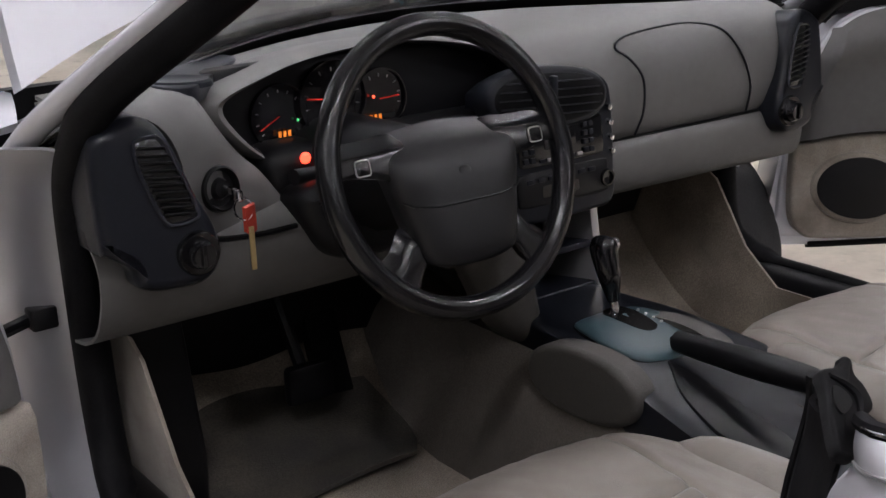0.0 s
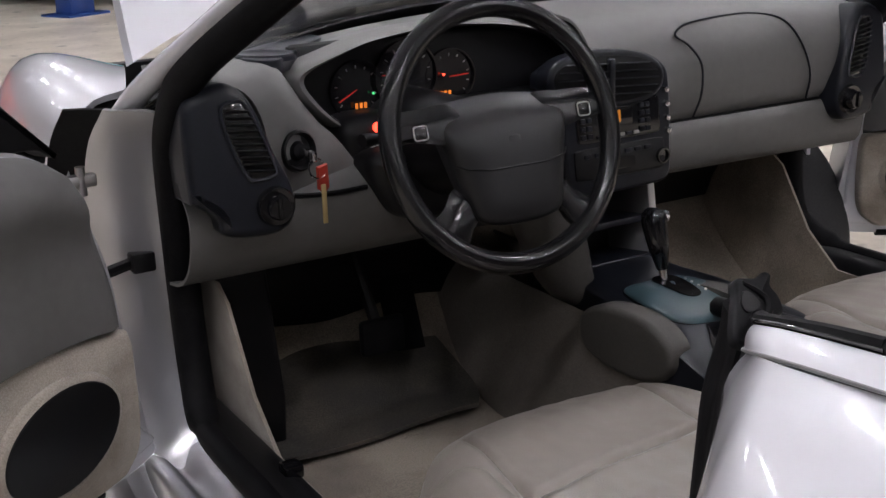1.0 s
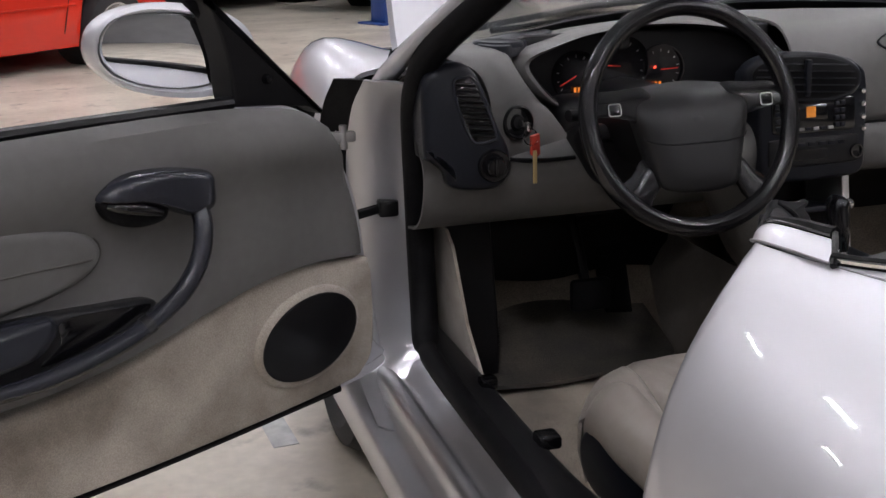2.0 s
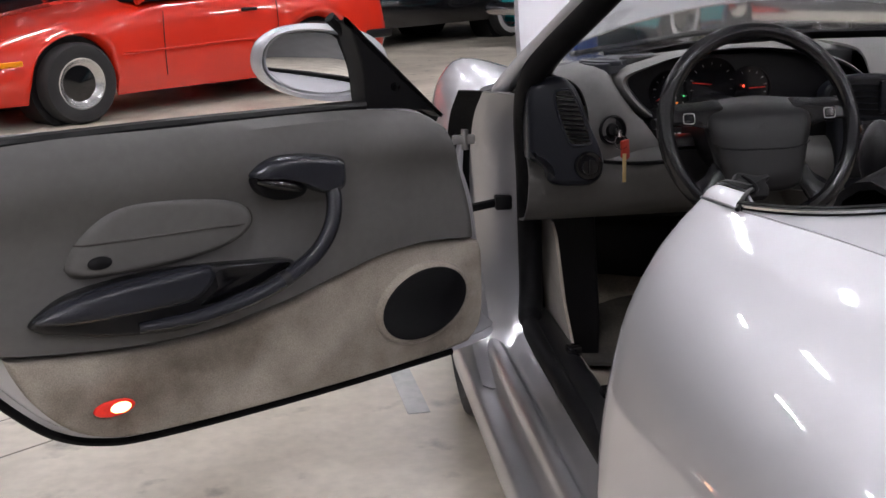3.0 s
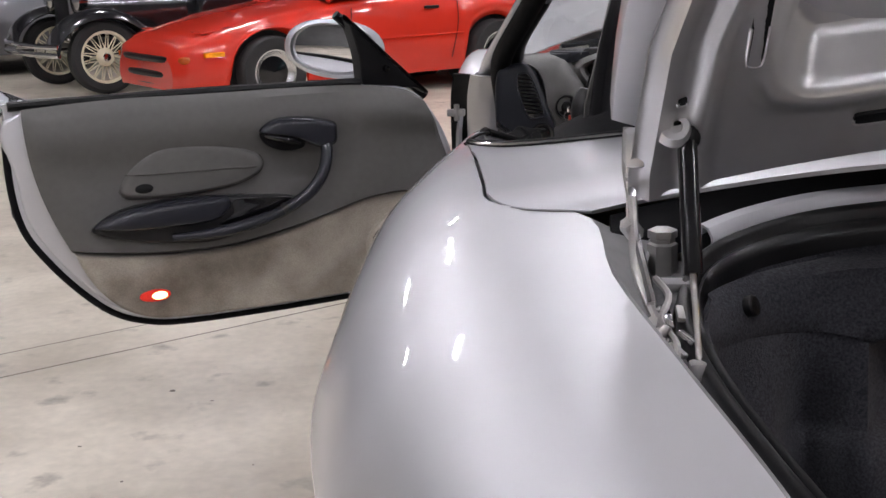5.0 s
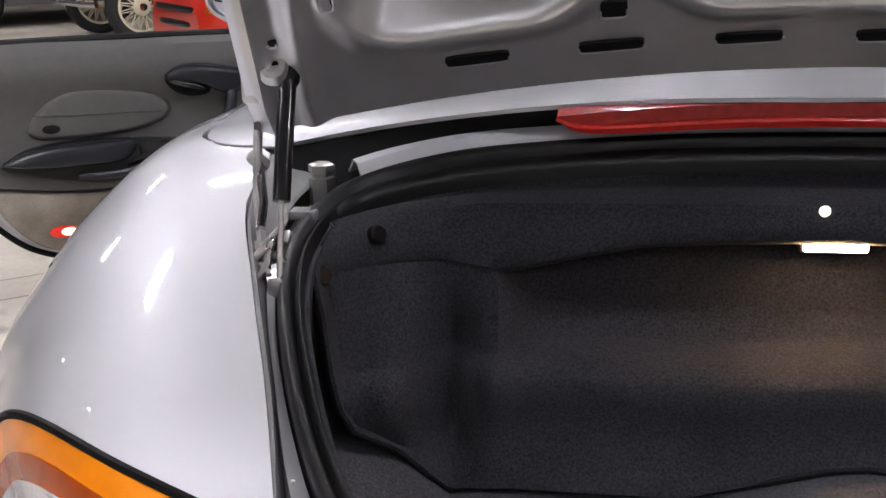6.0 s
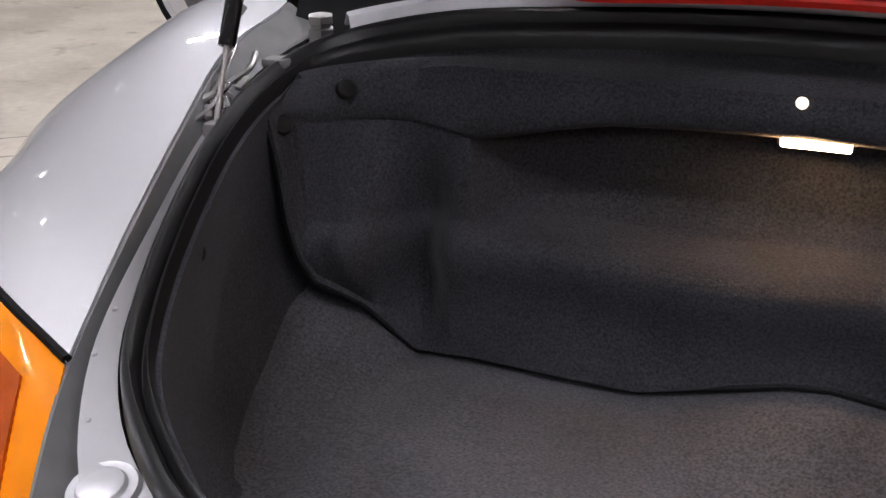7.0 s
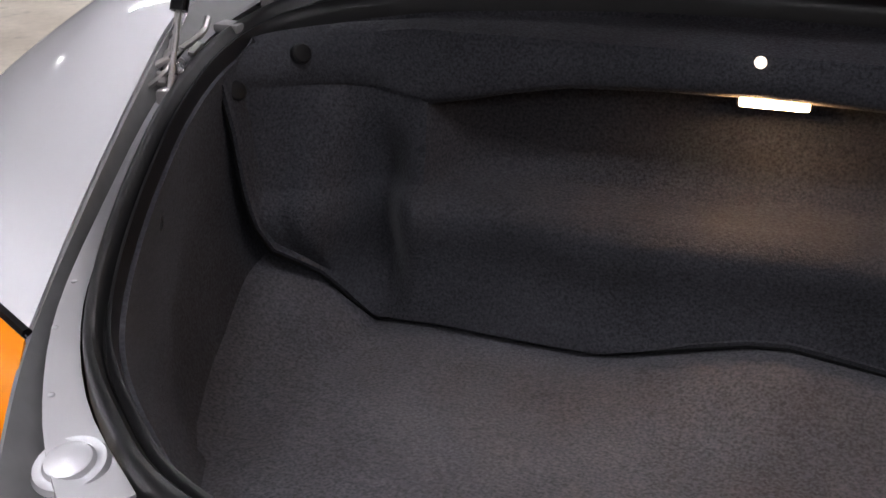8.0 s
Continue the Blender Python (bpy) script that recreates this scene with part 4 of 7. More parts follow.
# ---- sills, pillars, front end ----
def side_frame(s):
    rows = []
    for i in range(31):
        y = 0.30 + 1.42 * i / 30
        prof = [(-0.80, 0.16), (-0.905, 0.19), (-0.93, 0.245), (-0.928, 0.282), (-0.917, 0.290), (-0.892, 0.290), (-0.882, 0.297), (-0.876, 0.326), (-0.866, 0.344), (-0.850, 0.349), (-0.842, 0.345), (-0.832, 0.349), (-0.815, 0.364), (-0.80, 0.372), (-0.765, 0.385), (-0.735, 0.375), (-0.725, 0.25)]
        rows.append([flip((x, y, z), s) for x, z in spline(prof, 52)])
    part("door_sill", thick(grid(rows), 0.004), SILVER_SHADED, car, "painted silver door sill")
    # black scuff strip with clips
    rows = []
    for i in range(31):
        y = 0.42 + 1.18 * i / 30
        h = 0.385 + 0.02 * math.exp(-((y - 0.72) / 0.16) ** 2)
        prof = [(-0.795, h - 0.006), (-0.785, h + 0.008), (-0.765, h + 0.014), (-0.735, h + 0.010), (-0.716, h - 0.01), (-0.710, h - 0.03), (-0.708, h - 0.05)]
        rows.append([flip((x, y, z), s) for x, z in spline(prof, 16)])
    strip = part("sill_strip", thick(grid(rows), 0.004), BLACK, car, "black plastic sill strip")
    part("sill_clip", block(flip((-0.752, 1.2, 0), s)[0], flip((-0.722, 1.2, 0), s)[0], 1.255, 1.285, 0.39, 0.412, 0.005), GLOSS_BLACK, strip)
    part("sill_lever", block(flip((-0.742, 1.0, 0), s)[0], flip((-0.705, 1.0, 0), s)[0], 1.00, 1.04, 0.39, 0.412, 0.006), GLOSS_BLACK, strip)
    # hinge pillar: painted, curving into the sill
    path = spline([(-0.835, 1.54, 0.895), (-0.848, 1.60, 0.83), (-0.853, 1.645, 0.72), (-0.852, 1.65, 0.58), (-0.856, 1.635, 0.45), (-0.868, 1.585, 0.355), (-0.875, 1.49, 0.312), (-0.878, 1.36, 0.29)], 26)
    inner = spline([(-0.785, 1.50, 0.885), (-0.782, 1.565, 0.83), (-0.778, 1.60, 0.72), (-0.776, 1.60, 0.58), (-0.776, 1.58, 0.46), (-0.79, 1.51, 0.380), (-0.80, 1.42, 0.352), (-0.80, 1.32, 0.335)], 26)
    rows = []
    for a, b in zip(path, inner):
        a, b = Vector(a), Vector(b)
        rows.append([flip(p, s) for p in (a + Vector((-0.050, 0.052, 0)), a + Vector((-0.029, 0.030, 0)), a + Vector((-0.016, 0.010, 0)), a, a.lerp(b, 0.35) + Vector((0, -0.006, 0.004)), a.lerp(b, 0.7) + Vector((0, -0.004, 0.003)), b)])
    part("hinge_pillar", thick(grid([r[1:] for r in rows]), 0.005), SILVER_SHADED, car, "silver front door pillar")
    # Black strip that stands in for the shaded gap between pillar and fender.
    part("hinge_gap_strip", thick(grid([[(Vector(r[0]) + Vector((-0.030 * s, 0.015, 0))), Vector(r[0]), Vector(r[1])] for r in rows[:20]]), 0.004), RUBBER, car, "black strip standing in for the dark gap beside the door hinges")
    # black seal round the opening and up the windscreen pillar
    seal = [(-0.60, 0.96, 1.262), (-0.70, 1.235, 1.085), (-0.768, 1.42, 0.967), (-0.783, 1.485, 0.905), (-0.778, 1.55, 0.83), (-0.768, 1.585, 0.70), (-0.765, 1.588, 0.55), (-0.768, 1.565, 0.445), (-0.782, 1.50, 0.395), (-0.79, 1.40, 0.388), (-0.79, 1.1, 0.382), (-0.788, 0.75, 0.380), (-0.78, 0.45, 0.380)]
    part("opening_seal", tube([flip(p, s) for p in spline(seal, 60)], [0.027 if k < 40 else 0.020 for k in range(60)], 10), RUBBER, car, "black door opening seal")
    # windscreen pillar: silver outside
    pil = spline([(-0.832, 1.60, 0.875), (-0.810, 1.515, 0.935), (-0.745, 1.345, 1.045), (-0.672, 1.15, 1.165), (-0.60, 0.97, 1.275)], 24)
    part("windscreen_pillar", tube([flip(p, s) for p in pil], 0.021, 12, flat=0.8), SILVER, car, "silver windscreen pillar")
    # door check strap and hinge blocks
    part("check_strap", tube([flip(p, s) for p in ((-0.825, 1.63, 0.637), (-0.90, 1.60, 0.632), (-0.935, 1.56, 0.628))], 0.010, 8), BLACK, car)
    part("strap_block", block(flip((-0.838, 1.6, 0), s)[0], flip((-0.800, 1.6, 0), s)[0], 1.605, 1.64, 0.622, 0.655, 0.005), BLACK, car)
    for z in (0.79, 0.47) if s == 1 else ():
        part("door_hinge", block(-0.935, -0.885, 1.572, 1.590, z - 0.010, z + 0.010, 0.004), STEEL, car, "bright door hinge")
        part("hinge_pin", tube([flip((-0.908, 1.578, z - 0.022), s), flip((-0.908, 1.578, z + 0.022), s)], 0.0075, 10), STEEL, car)
    part("hinge_cavity", thick(grid([[flip((-0.815, 1.66, z), s), flip((-0.84, 1.74, z), s)] for z in (0.35, 0.60, 0.86)]), 0.004), BLACK, car)
    # front fender
    st = [
        [(-0.87, 1.665, 0.30), (-0.905, 1.665, 0.50), (-0.912, 1.67, 0.70), (-0.895, 1.67, 0.82), (-0.862, 1.67, 0.885), (-0.80, 1.67, 0.902)],
        [(-0.87, 1.76, 0.60), (-0.925, 1.76, 0.66), (-0.930, 1.76, 0.76), (-0.912, 1.76, 0.862), (-0.862, 1.76, 0.918), (-0.77, 1.77, 0.910)],
        [(-0.87, 1.95, 0.64), (-0.930, 1.95, 0.70), (-0.935, 1.95, 0.79), (-0.915, 1.95, 0.882), (-0.855, 1.95, 0.932), (-0.72, 1.95, 0.898)],
        [(-0.87, 2.20, 0.58), (-0.920, 2.20, 0.64), (-0.918, 2.20, 0.74), (-0.890, 2.20, 0.838), (-0.820, 2.20, 0.890), (-0.66, 2.20, 0.850)],
        [(-0.80, 2.50, 0.30), (-0.86, 2.50, 0.45), (-0.855, 2.50, 0.60), (-0.815, 2.50, 0.715), (-0.730, 2.50, 0.775), (-0.58, 2.50, 0.75)],
        [(-0.55, 2.74, 0.25), (-0.62, 2.76, 0.38), (-0.62, 2.75, 0.50), (-0.60, 2.72, 0.58), (-0.55, 2.68, 0.63), (-0.45, 2.66, 0.63)],
    ]
    wide = [spline(r, 20) for r in st]
    cols = [spline([w[j] for w in wide], 34) for j in range(20)]
    part("front_fender", thick(grid([[flip(cols[j][i], s) for j in range(20)] for i in range(34)]), 0.01), SILVER, car, "silver front fender")


both(side_frame)
rows = []
for i in range(31):
    t = -1 + 2 * i / 30
    front = 2.86 - 0.16 * t * t
    rows.append([(0.62 * t, y, z) for y, z in spline([(front - 0.20, 0.63), (front - 0.06, 0.58), (front, 0.45), (front - 0.02, 0.30), (front - 0.1, 0.2)], 10)])
part("front_bumper", thick(grid(rows), 0.01), SILVER, car, "silver front bumper")
part("luggage_tub", thick(grid([[(x, y, z) for x, z in spline([(-0.68, 0.84), (-0.60, 0.6), (-0.5, 0.35), (0, 0.33), (0.5, 0.35), (0.60, 0.6), (0.68, 0.84)], 20)] for y in (1.98, 2.3, 2.62)]), 0.006), FELT, car, "black lined front luggage tub")
# underbody
part("underbody", block(-0.80, 0.80, -1.20, 2.60, 0.14, 0.20, 0.02), BLACK, car)

# open front hood, standing up behind the windscreen
rows = []
for i in range(41):
    t = -1 + 2 * i / 40
    e = 1.88 + 0.20 * (1 - t * t)
    base_z = 0.905 + 0.135 * (1 - t * t)
    row = []
    for j in range(18):
        g = j / 17
        w = 0.735 - 0.20 * g ** 2
        row.append((w * t, e + 0.42 * g - 0.10 * g * (1 - t * t), base_z + 0.90 * g - 0.10 * g * g * t * t - 0.05 * g * (1 - t * t)))
    rows.append(row)
part("front_hood", thick(grid(rows), 0.022), SILVER, car, "opened silver front hood")

# windscreen glass and header
rows = []
for i in range(25):
    t = -1 + 2 * i / 24
    rows.append([(t * (0.80 - 0.205 * g), 1.60 - 0.62 * g + (0.33 - 0.16 * g) * (1 - t * t), 0.885 + 0.385 * g + 0.05 * (1 - t * t)) for g in np.linspace(0, 1, 12)])
glass = part("windscreen", thick(grid(rows), 0.005), GLASS, car, "clear curved windscreen")
glass.visible_shadow = False
rows = []
for i in range(41):
    t = -1 + 2 * i / 40
    rows.append([(t * (0.79 - 0.205 * g), 1.588 - 0.62 * g + (0.33 - 0.16 * g) * (1 - t * t), 0.885 + 0.385 * g + 0.05 * (1 - t * t)) for g in (0.0, 0.05, 0.10)])
part("windscreen_border", thick(grid(rows), 0.003), BLACK, car, "black border at the foot of the windscreen")
part("windscreen_header", tube([(0.60 * t, 0.98 + 0.17 * (1 - t * t), 1.28 + 0.05 * (1 - t * t)) for t in np.linspace(-1, 1, 25)], 0.03, 10), SILVER, car)
rows = []
for i in range(31):
    t = -1 + 2 * i / 30
    k = 1 - t * t
    rows.append([(0.79 * t, 1.61 + 0.30 * k, 0.90 + 0.04 * k), (0.79 * t, 1.66 + 0.31 * k, 0.905 + 0.04 * k), (0.78 * t, 1.78 + 0.26 * k, 0.88 + 0.04 * k), (0.74 * t, 1.90 + 0.18 * k, 0.84)])
part("scuttle_panel", thick(grid(rows), 0.006), BLACK, car, "black plastic scuttle below the windscreen")
for x0, y0, x1, y1 in ((-0.62, 1.83, 0.05, 2.03), (0.0, 2.04, 0.58, 1.86)):
    arm = part("wiper", tube([(x0, y0, 0.945), ((x0 + x1) / 2, (y0 + y1) / 2 - 0.01, 0.975), (x1, y1 - 0.02, 0.978)], 0.007, 8), BLACK, car, "black windscreen wiper")
    part("wiper_blade", tube([(x0 + 0.08, y0 - 0.01, 0.945), (x1, y1 - 0.05, 0.965)], 0.006, 6), RUBBER, arm)


def wheel(x, y, r, w, s):
    m = Matrix.Translation((x, y, r)) @ pose(0, 0, 0, 0, -90 * s, 0)
    hub = part("wheel", lathe([(0.0, w * 0.30), (0.06, w * 0.30), (0.10, w * 0.22), (r * 0.66, w * 0.38), (r * 0.70, w * 0.46), (r * 0.72, w * 0.40), (r * 0.70, -w * 0.40)], 32, m), ALLOY, car, "silver alloy wheel")
    prof = [(r * 0.70, -w * 0.42), (r * 0.82, -w * 0.52), (r * 0.95, -w * 0.48), (r, -w * 0.36), (r, w * 0.36), (r * 0.95, w * 0.48), (r * 0.82, w * 0.52), (r * 0.70, w * 0.42)]
    part("tyre", lathe(prof, 40, m), TYRE, hub)


for s in (1, -1):
    wheel(-0.775 * s, 1.98, 0.315, 0.215, s)
    wheel(-0.785 * s, -0.47, 0.322, 0.255, s)


# ---- doors, opened wide ----
DOOR_O, DOOR_U, DOOR_N = Vector((-0.88, 1.449, 0)), Vector((-0.863, -0.505, 0)), Vector((0.505, -0.863, 0))


def door(s):
    side = "driver" if s == 1 else "passenger"

    def f(a, b, c=0.0):
        if s == -1:
            p = Vector((0.855, 1.675, 0)) + Vector((0.878, -0.478, 0)) * a + Vector((-0.478, -0.878, 0)) * c
            return Vector((p.x, p.y, b))
        p = DOOR_O + DOOR_U * a + DOOR_N * c
        return Vector((p.x, p.y, b))

    shell_line = [(-0.01, 0.368), (0.25, 0.354), (0.52, 0.350), (0.76, 0.354), (0.86, 0.368), (0.94, 0.402), (1.01, 0.465), (1.075, 0.545), (1.124, 0.63), (1.142, 0.74), (1.138, 0.90), (1.125, 0.918),
                  (0.70, 0.908), (0.28, 0.898), (0.14, 0.875), (0.07, 0.80), (0.025, 0.70), (0.005, 0.58), (-0.02, 0.42)]
    shell = part("door", prism(outline(shell_line, 90), -0.03, -0.15, f, 0.03, 4), SILVER, car, "open %s door, silver outside with grey and beige trim" % side)
    # painted inner frame
    inset = [(0.01, 0.385), (0.50, 0.366), (0.76, 0.370), (0.86, 0.384), (0.935, 0.418), (1.0, 0.48), (1.064, 0.562), (1.110, 0.645), (1.125, 0.74), (1.120, 0.895), (0.70, 0.900), (0.28, 0.893), (0.14, 0.868), (0.07, 0.79), (0.03, 0.69), (0.01, 0.56), (0.0, 0.44)]
    part("door_frame", prism(outline(inset, 90), -0.045, -0.022, f, 0.008, 3), SILVER, shell)
    part("door_seal", tube([f(a, b, -0.034) for a, b in outline(shell_line, 90)][2:46], 0.009, 8), RUBBER, shell)
    # carpeted lower panel
    seam = [(1.018, 0.562), (0.879, 0.540), (0.758, 0.529), (0.629, 0.532), (0.493, 0.554), (0.394, 0.579), (0.305, 0.606), (0.216, 0.617), (0.12, 0.612), (0.029, 0.600)]
    top = spline(seam, 40)
    low = spline([(0.022, 0.60), (0.020, 0.50), (0.026, 0.43), (0.050, 0.396), (0.10, 0.380), (0.35, 0.370), (0.60, 0.369), (0.78, 0.374), (0.86, 0.386), (0.925, 0.418), (0.98, 0.478), (1.018, 0.555)], 50)
    part("carpet_panel", prism(top + low[1:-1], -0.03, 0.006, f, 0.010, 3), CARPET, shell, "worn stained beige carpet lower panel")
    # vinyl upper panel: a sheet with a swelling under the sill and a dished middle
    rows = []
    upper = spline([(1.104, 0.905), (0.90, 0.912), (0.70, 0.908), (0.45, 0.905), (0.28, 0.897), (0.17, 0.878), (0.115, 0.848)], 44)
    lower = spline([(1.020, 0.563), (0.879, 0.541), (0.758, 0.530), (0.629, 0.533), (0.493, 0.555), (0.394, 0.580), (0.305, 0.607), (0.216, 0.618), (0.12, 0.613), (0.029, 0.601)], 44)
    for i in range(44):
        row = []
        for j in range(24):
            g = j / 23
            a = upper[i][0] + (lower[i][0] - upper[i][0]) * (g ** (2.2 if i < 8 else 1.0))
            if i > 34:
                a = upper[i][0] + (lower[i][0] - upper[i][0]) * math.sin(g * math.pi / 2)
            b = upper[i][1] + (lower[i][1] - upper[i][1]) * g
            c = 0.010 + 0.020 * math.exp(-((g - 0.20) / 0.15) ** 2) - 0.010 * math.exp(-((g - 0.55) / 0.22) ** 2) * math.exp(-((a - 0.62) / 0.33) ** 2)
            bowl = 1 / (1 + math.exp(-(a - 0.335 - 1.3 * (b - 0.765) ** 2) / 0.007))
            c += 0.018 * (1 - bowl) * math.exp(-((b - 0.74) / 0.14) ** 4) * min(1.0, max(0.0, (a - 0.10) / 0.12))
            edge = min(1.0, 0.35 + g / 0.03, (1 - g) / 0.04, 0.4 + i / 1.0, (43 - i) / 2.0)
            row.append(f(a, b, -0.030 + (c + 0.030) * (1 - (1 - edge) ** 2)))
        rows.append(row)
    part("vinyl_panel", thick(grid(rows), 0.004), VINYL, shell, "grey vinyl upper door panel")
    part("sill_trim", tube([f(a, b + 0.004, -0.026) for a, b in spline([(1.13, 0.910), (0.70, 0.910), (0.28, 0.902)], 20)], 0.011, 8), BLACK, shell, "black window slot strip")
    # loudspeaker with its beige surround
    ring = ellipse(0.180, 0.496, 0.118, 0.083, 40, -0.18)
    part("speaker_surround", prism(ring, 0.0, 0.016, f, 0.012, 4), CARPET, shell)
    part("speaker_grille", prism(ellipse(0.180, 0.496, 0.106, 0.071, 40, -0.18), 0.004, 0.0195, f, 0.004, 2), BLACK, shell, "black oval loudspeaker grille")
    # armrest: dark leaf-shaped pad, pocket and pull handle
    base = outline([(0.978, 0.622), (0.94, 0.648), (0.888, 0.664), (0.778, 0.671), (0.663, 0.666), (0.56, 0.656), (0.495, 0.648), (0.486, 0.632), (0.547, 0.595), (0.647, 0.566), (0.731, 0.558), (0.842, 0.574), (0.937, 0.596), (0.972, 0.610)], 70)
    part("armrest_base", pillow(base, 0.0, 0.034, f, 0.35, 8, 0.10), AIRBAG, shell, "dark grey armrest with pocket")
    pad = outline([(0.972, 0.632), (0.895, 0.660), (0.786, 0.670), (0.680, 0.670), (0.652, 0.660), (0.657, 0.634), (0.694, 0.611), (0.791, 0.608), (0.90, 0.611), (0.960, 0.619)], 60)
    part("armrest_pad", pillow(pad, 0.026, 0.058, f, 0.75, 8), DOOR_PLASTIC, shell)
    part("armrest_pocket", prism(outline([(0.640, 0.655), (0.53, 0.648), (0.497, 0.641), (0.532, 0.620), (0.608, 0.602), (0.682, 0.599), (0.648, 0.622)], 40), 0.03, 0.0352, f, 0.0006), GLOSS_BLACK, shell)
    grip = spline([(0.80, 0.582, 0.036), (0.704, 0.583, 0.050), (0.632, 0.594, 0.058), (0.558, 0.611, 0.062), (0.50, 0.635, 0.064), (0.453, 0.664, 0.064), (0.421, 0.706, 0.062), (0.406, 0.753, 0.052), (0.404, 0.785, 0.03)], 36)
    part("pull_handle", tube([f(*p) for p in grip], [0.010 + 0.005 * min(1.0, k / 8) for k in range(36)], 14), DOOR_PLASTIC, shell, "dark curved pull handle")
    collar = [f(*p) for p in grip[15:17]]
    part("handle_joint", tube(collar, 0.0157, 14), BLACK, shell)
    capl = outline([(0.568, 0.812), (0.551, 0.832), (0.514, 0.844), (0.452, 0.841), (0.392, 0.828), (0.372, 0.818), (0.370, 0.800), (0.371, 0.775), (0.383, 0.764), (0.412, 0.760), (0.440, 0.770), (0.480, 0.788), (0.53, 0.803)], 60)
    part("handle_cap", pillow(capl, 0.0, 0.060, f, 0.55, 10, 0.30), DOOR_PLASTIC, shell)
    part("lever_recess", pillow(outline([(0.566, 0.810), (0.530, 0.806), (0.490, 0.800), (0.455, 0.784), (0.462, 0.765), (0.500, 0.761), (0.535, 0.770), (0.558, 0.788)], 36), 0.0, 0.044, f, 0.2), RUBBER, shell, "black hollow under the handle")
    part("release_lever", tube([f(*p) for p in spline([(0.556, 0.803, 0.038), (0.535, 0.798, 0.047), (0.50, 0.789, 0.050), (0.473, 0.779, 0.048)], 14)], [0.003 + 0.007 * math.sin(math.pi * (k + 2) / 17) for k in range(14)], 12), GLOSS_BLACK, shell, "gloss black door release lever")
    # elbow pad with stitched seam and lock ring
    elbow = outline([(0.905, 0.692), (0.905, 0.714), (0.881, 0.749), (0.829, 0.790), (0.773, 0.801), (0.672, 0.791), (0.590, 0.770), (0.559, 0.744), (0.565, 0.716), (0.608, 0.694), (0.681, 0.682), (0.773, 0.677), (0.872, 0.679)], 70)
    part("elbow_groove", tube([f(a, b, 0.006) for a, b in elbow], 0.004, 6, True), PAD, shell)
    part("elbow_pad", pillow(elbow, -0.02, 0.027, f, 0.55, 12, 0.14), VINYL, shell)
    part("pad_seam", tube([f(*p) for p in spline([(0.890, 0.738, 0.012), (0.865, 0.738, 0.0265), (0.77, 0.734, 0.0265), (0.655, 0.731, 0.0265), (0.590, 0.728, 0.0265), (0.562, 0.727, 0.012)], 20)], 0.0018, 6), PAD, shell)
    part("lock_ring", prism(ellipse(0.853, 0.705, 0.022, 0.012, 20), 0.0, 0.029, f, 0.003), BLACK, shell, "black oval lock button")
    # red and amber courtesy light in the lower corner
    light = part("courtesy_light", prism(ellipse(0.846, 0.440, 0.038, 0.015, 24), 0.0, 0.012, f, 0.004), RED_LENS_LIGHT, shell, "lit door warning light")
    part("light_bulb", prism(ellipse(0.836, 0.440, 0.019, 0.010, 24), 0.008, 0.0155, f, 0.004), COURTESY_GLOW, light)
    # latch opening in the rear face
    part("latch", prism(outline([(1.129, 0.655), (1.129, 0.69), (1.141, 0.69), (1.141, 0.655)], 16), -0.075, -0.035, f, 0.002), BLACK, shell)
    # exterior mirror on its black triangle
    tri = outline([(0.315, 1.070), (0.300, 1.055), (0.275, 0.97), (0.268, 0.905), (0.24, 0.886), (0.13, 0.880), (0.098, 0.866), (0.088, 0.862), (0.10, 0.878), (0.20, 0.972), (0.29, 1.055)], 60)
    part("mirror_triangle", prism(tri, -0.085, -0.030, f, 0.006, 3), BLACK, shell, "black mirror triangle with adjuster knob")
    part("quarter_rail", tube([f(*p) for p in ((0.318, 1.074, -0.075), (0.20, 0.968, -0.08), (0.075, 0.850, -0.08))], 0.012, 8), RUBBER, shell)
    part("mirror_knob", lathe([(0.0, 0.014), (0.007, 0.013), (0.009, 0.0)], 14, Matrix.Translation(f(0.205, 0.935, -0.032)) @ DOOR_N.to_track_quat("Z", "Y").to_matrix().to_4x4() if s == 1 else Matrix.Translation(f(0.205, 0.935, -0.032))), GLOSS_BLACK, shell)
    # silver shell round a glass that is turned a little towards the rear
    rows = []
    for k in range(15):
        g = k / 14
        scale = max((1 - g ** 2.6) ** 0.5, 0.03) if g < 1 else 0.03
        rows.append([f(0.292 + (a - 0.292) * scale, 0.982 + (b - 0.982) * scale, -0.150 - 0.115 * g - 0.62 * (a - 0.300)) for a, b in ellipse(0.292, 0.982, 0.108, 0.076, 40, 0.16, 2.3)])
    for ra, rb, c in ((0.098, 0.066, -0.146), (0.093, 0.062, -0.158)):
        rows.insert(0, [f(a, b, c - 0.62 * (a - 0.300)) for a, b in ellipse(0.300, 0.982, ra, rb, 40, 0.16, 2.3)])
    mir = part("mirror_housing", grid(rows, False, True), SILVER, shell, "silver oval exterior mirror")
    glass_map = lambda a, b, c: f(a, b, c - 0.70 * (a - 0.30))
    part("mirror_glass", prism(ellipse(0.302, 0.982, 0.091, 0.060, 40, 0.16, 2.3), -0.168, -0.160, glass_map, 0.001), MIRROR, mir, "mirror glass")
    part("mirror_foot", tube([f(0.22, 0.945, -0.20), f(0.19, 0.935, -0.13), f(0.20, 0.935, -0.07)], [0.034, 0.03, 0.03], 12), BLACK, mir)


both(door)

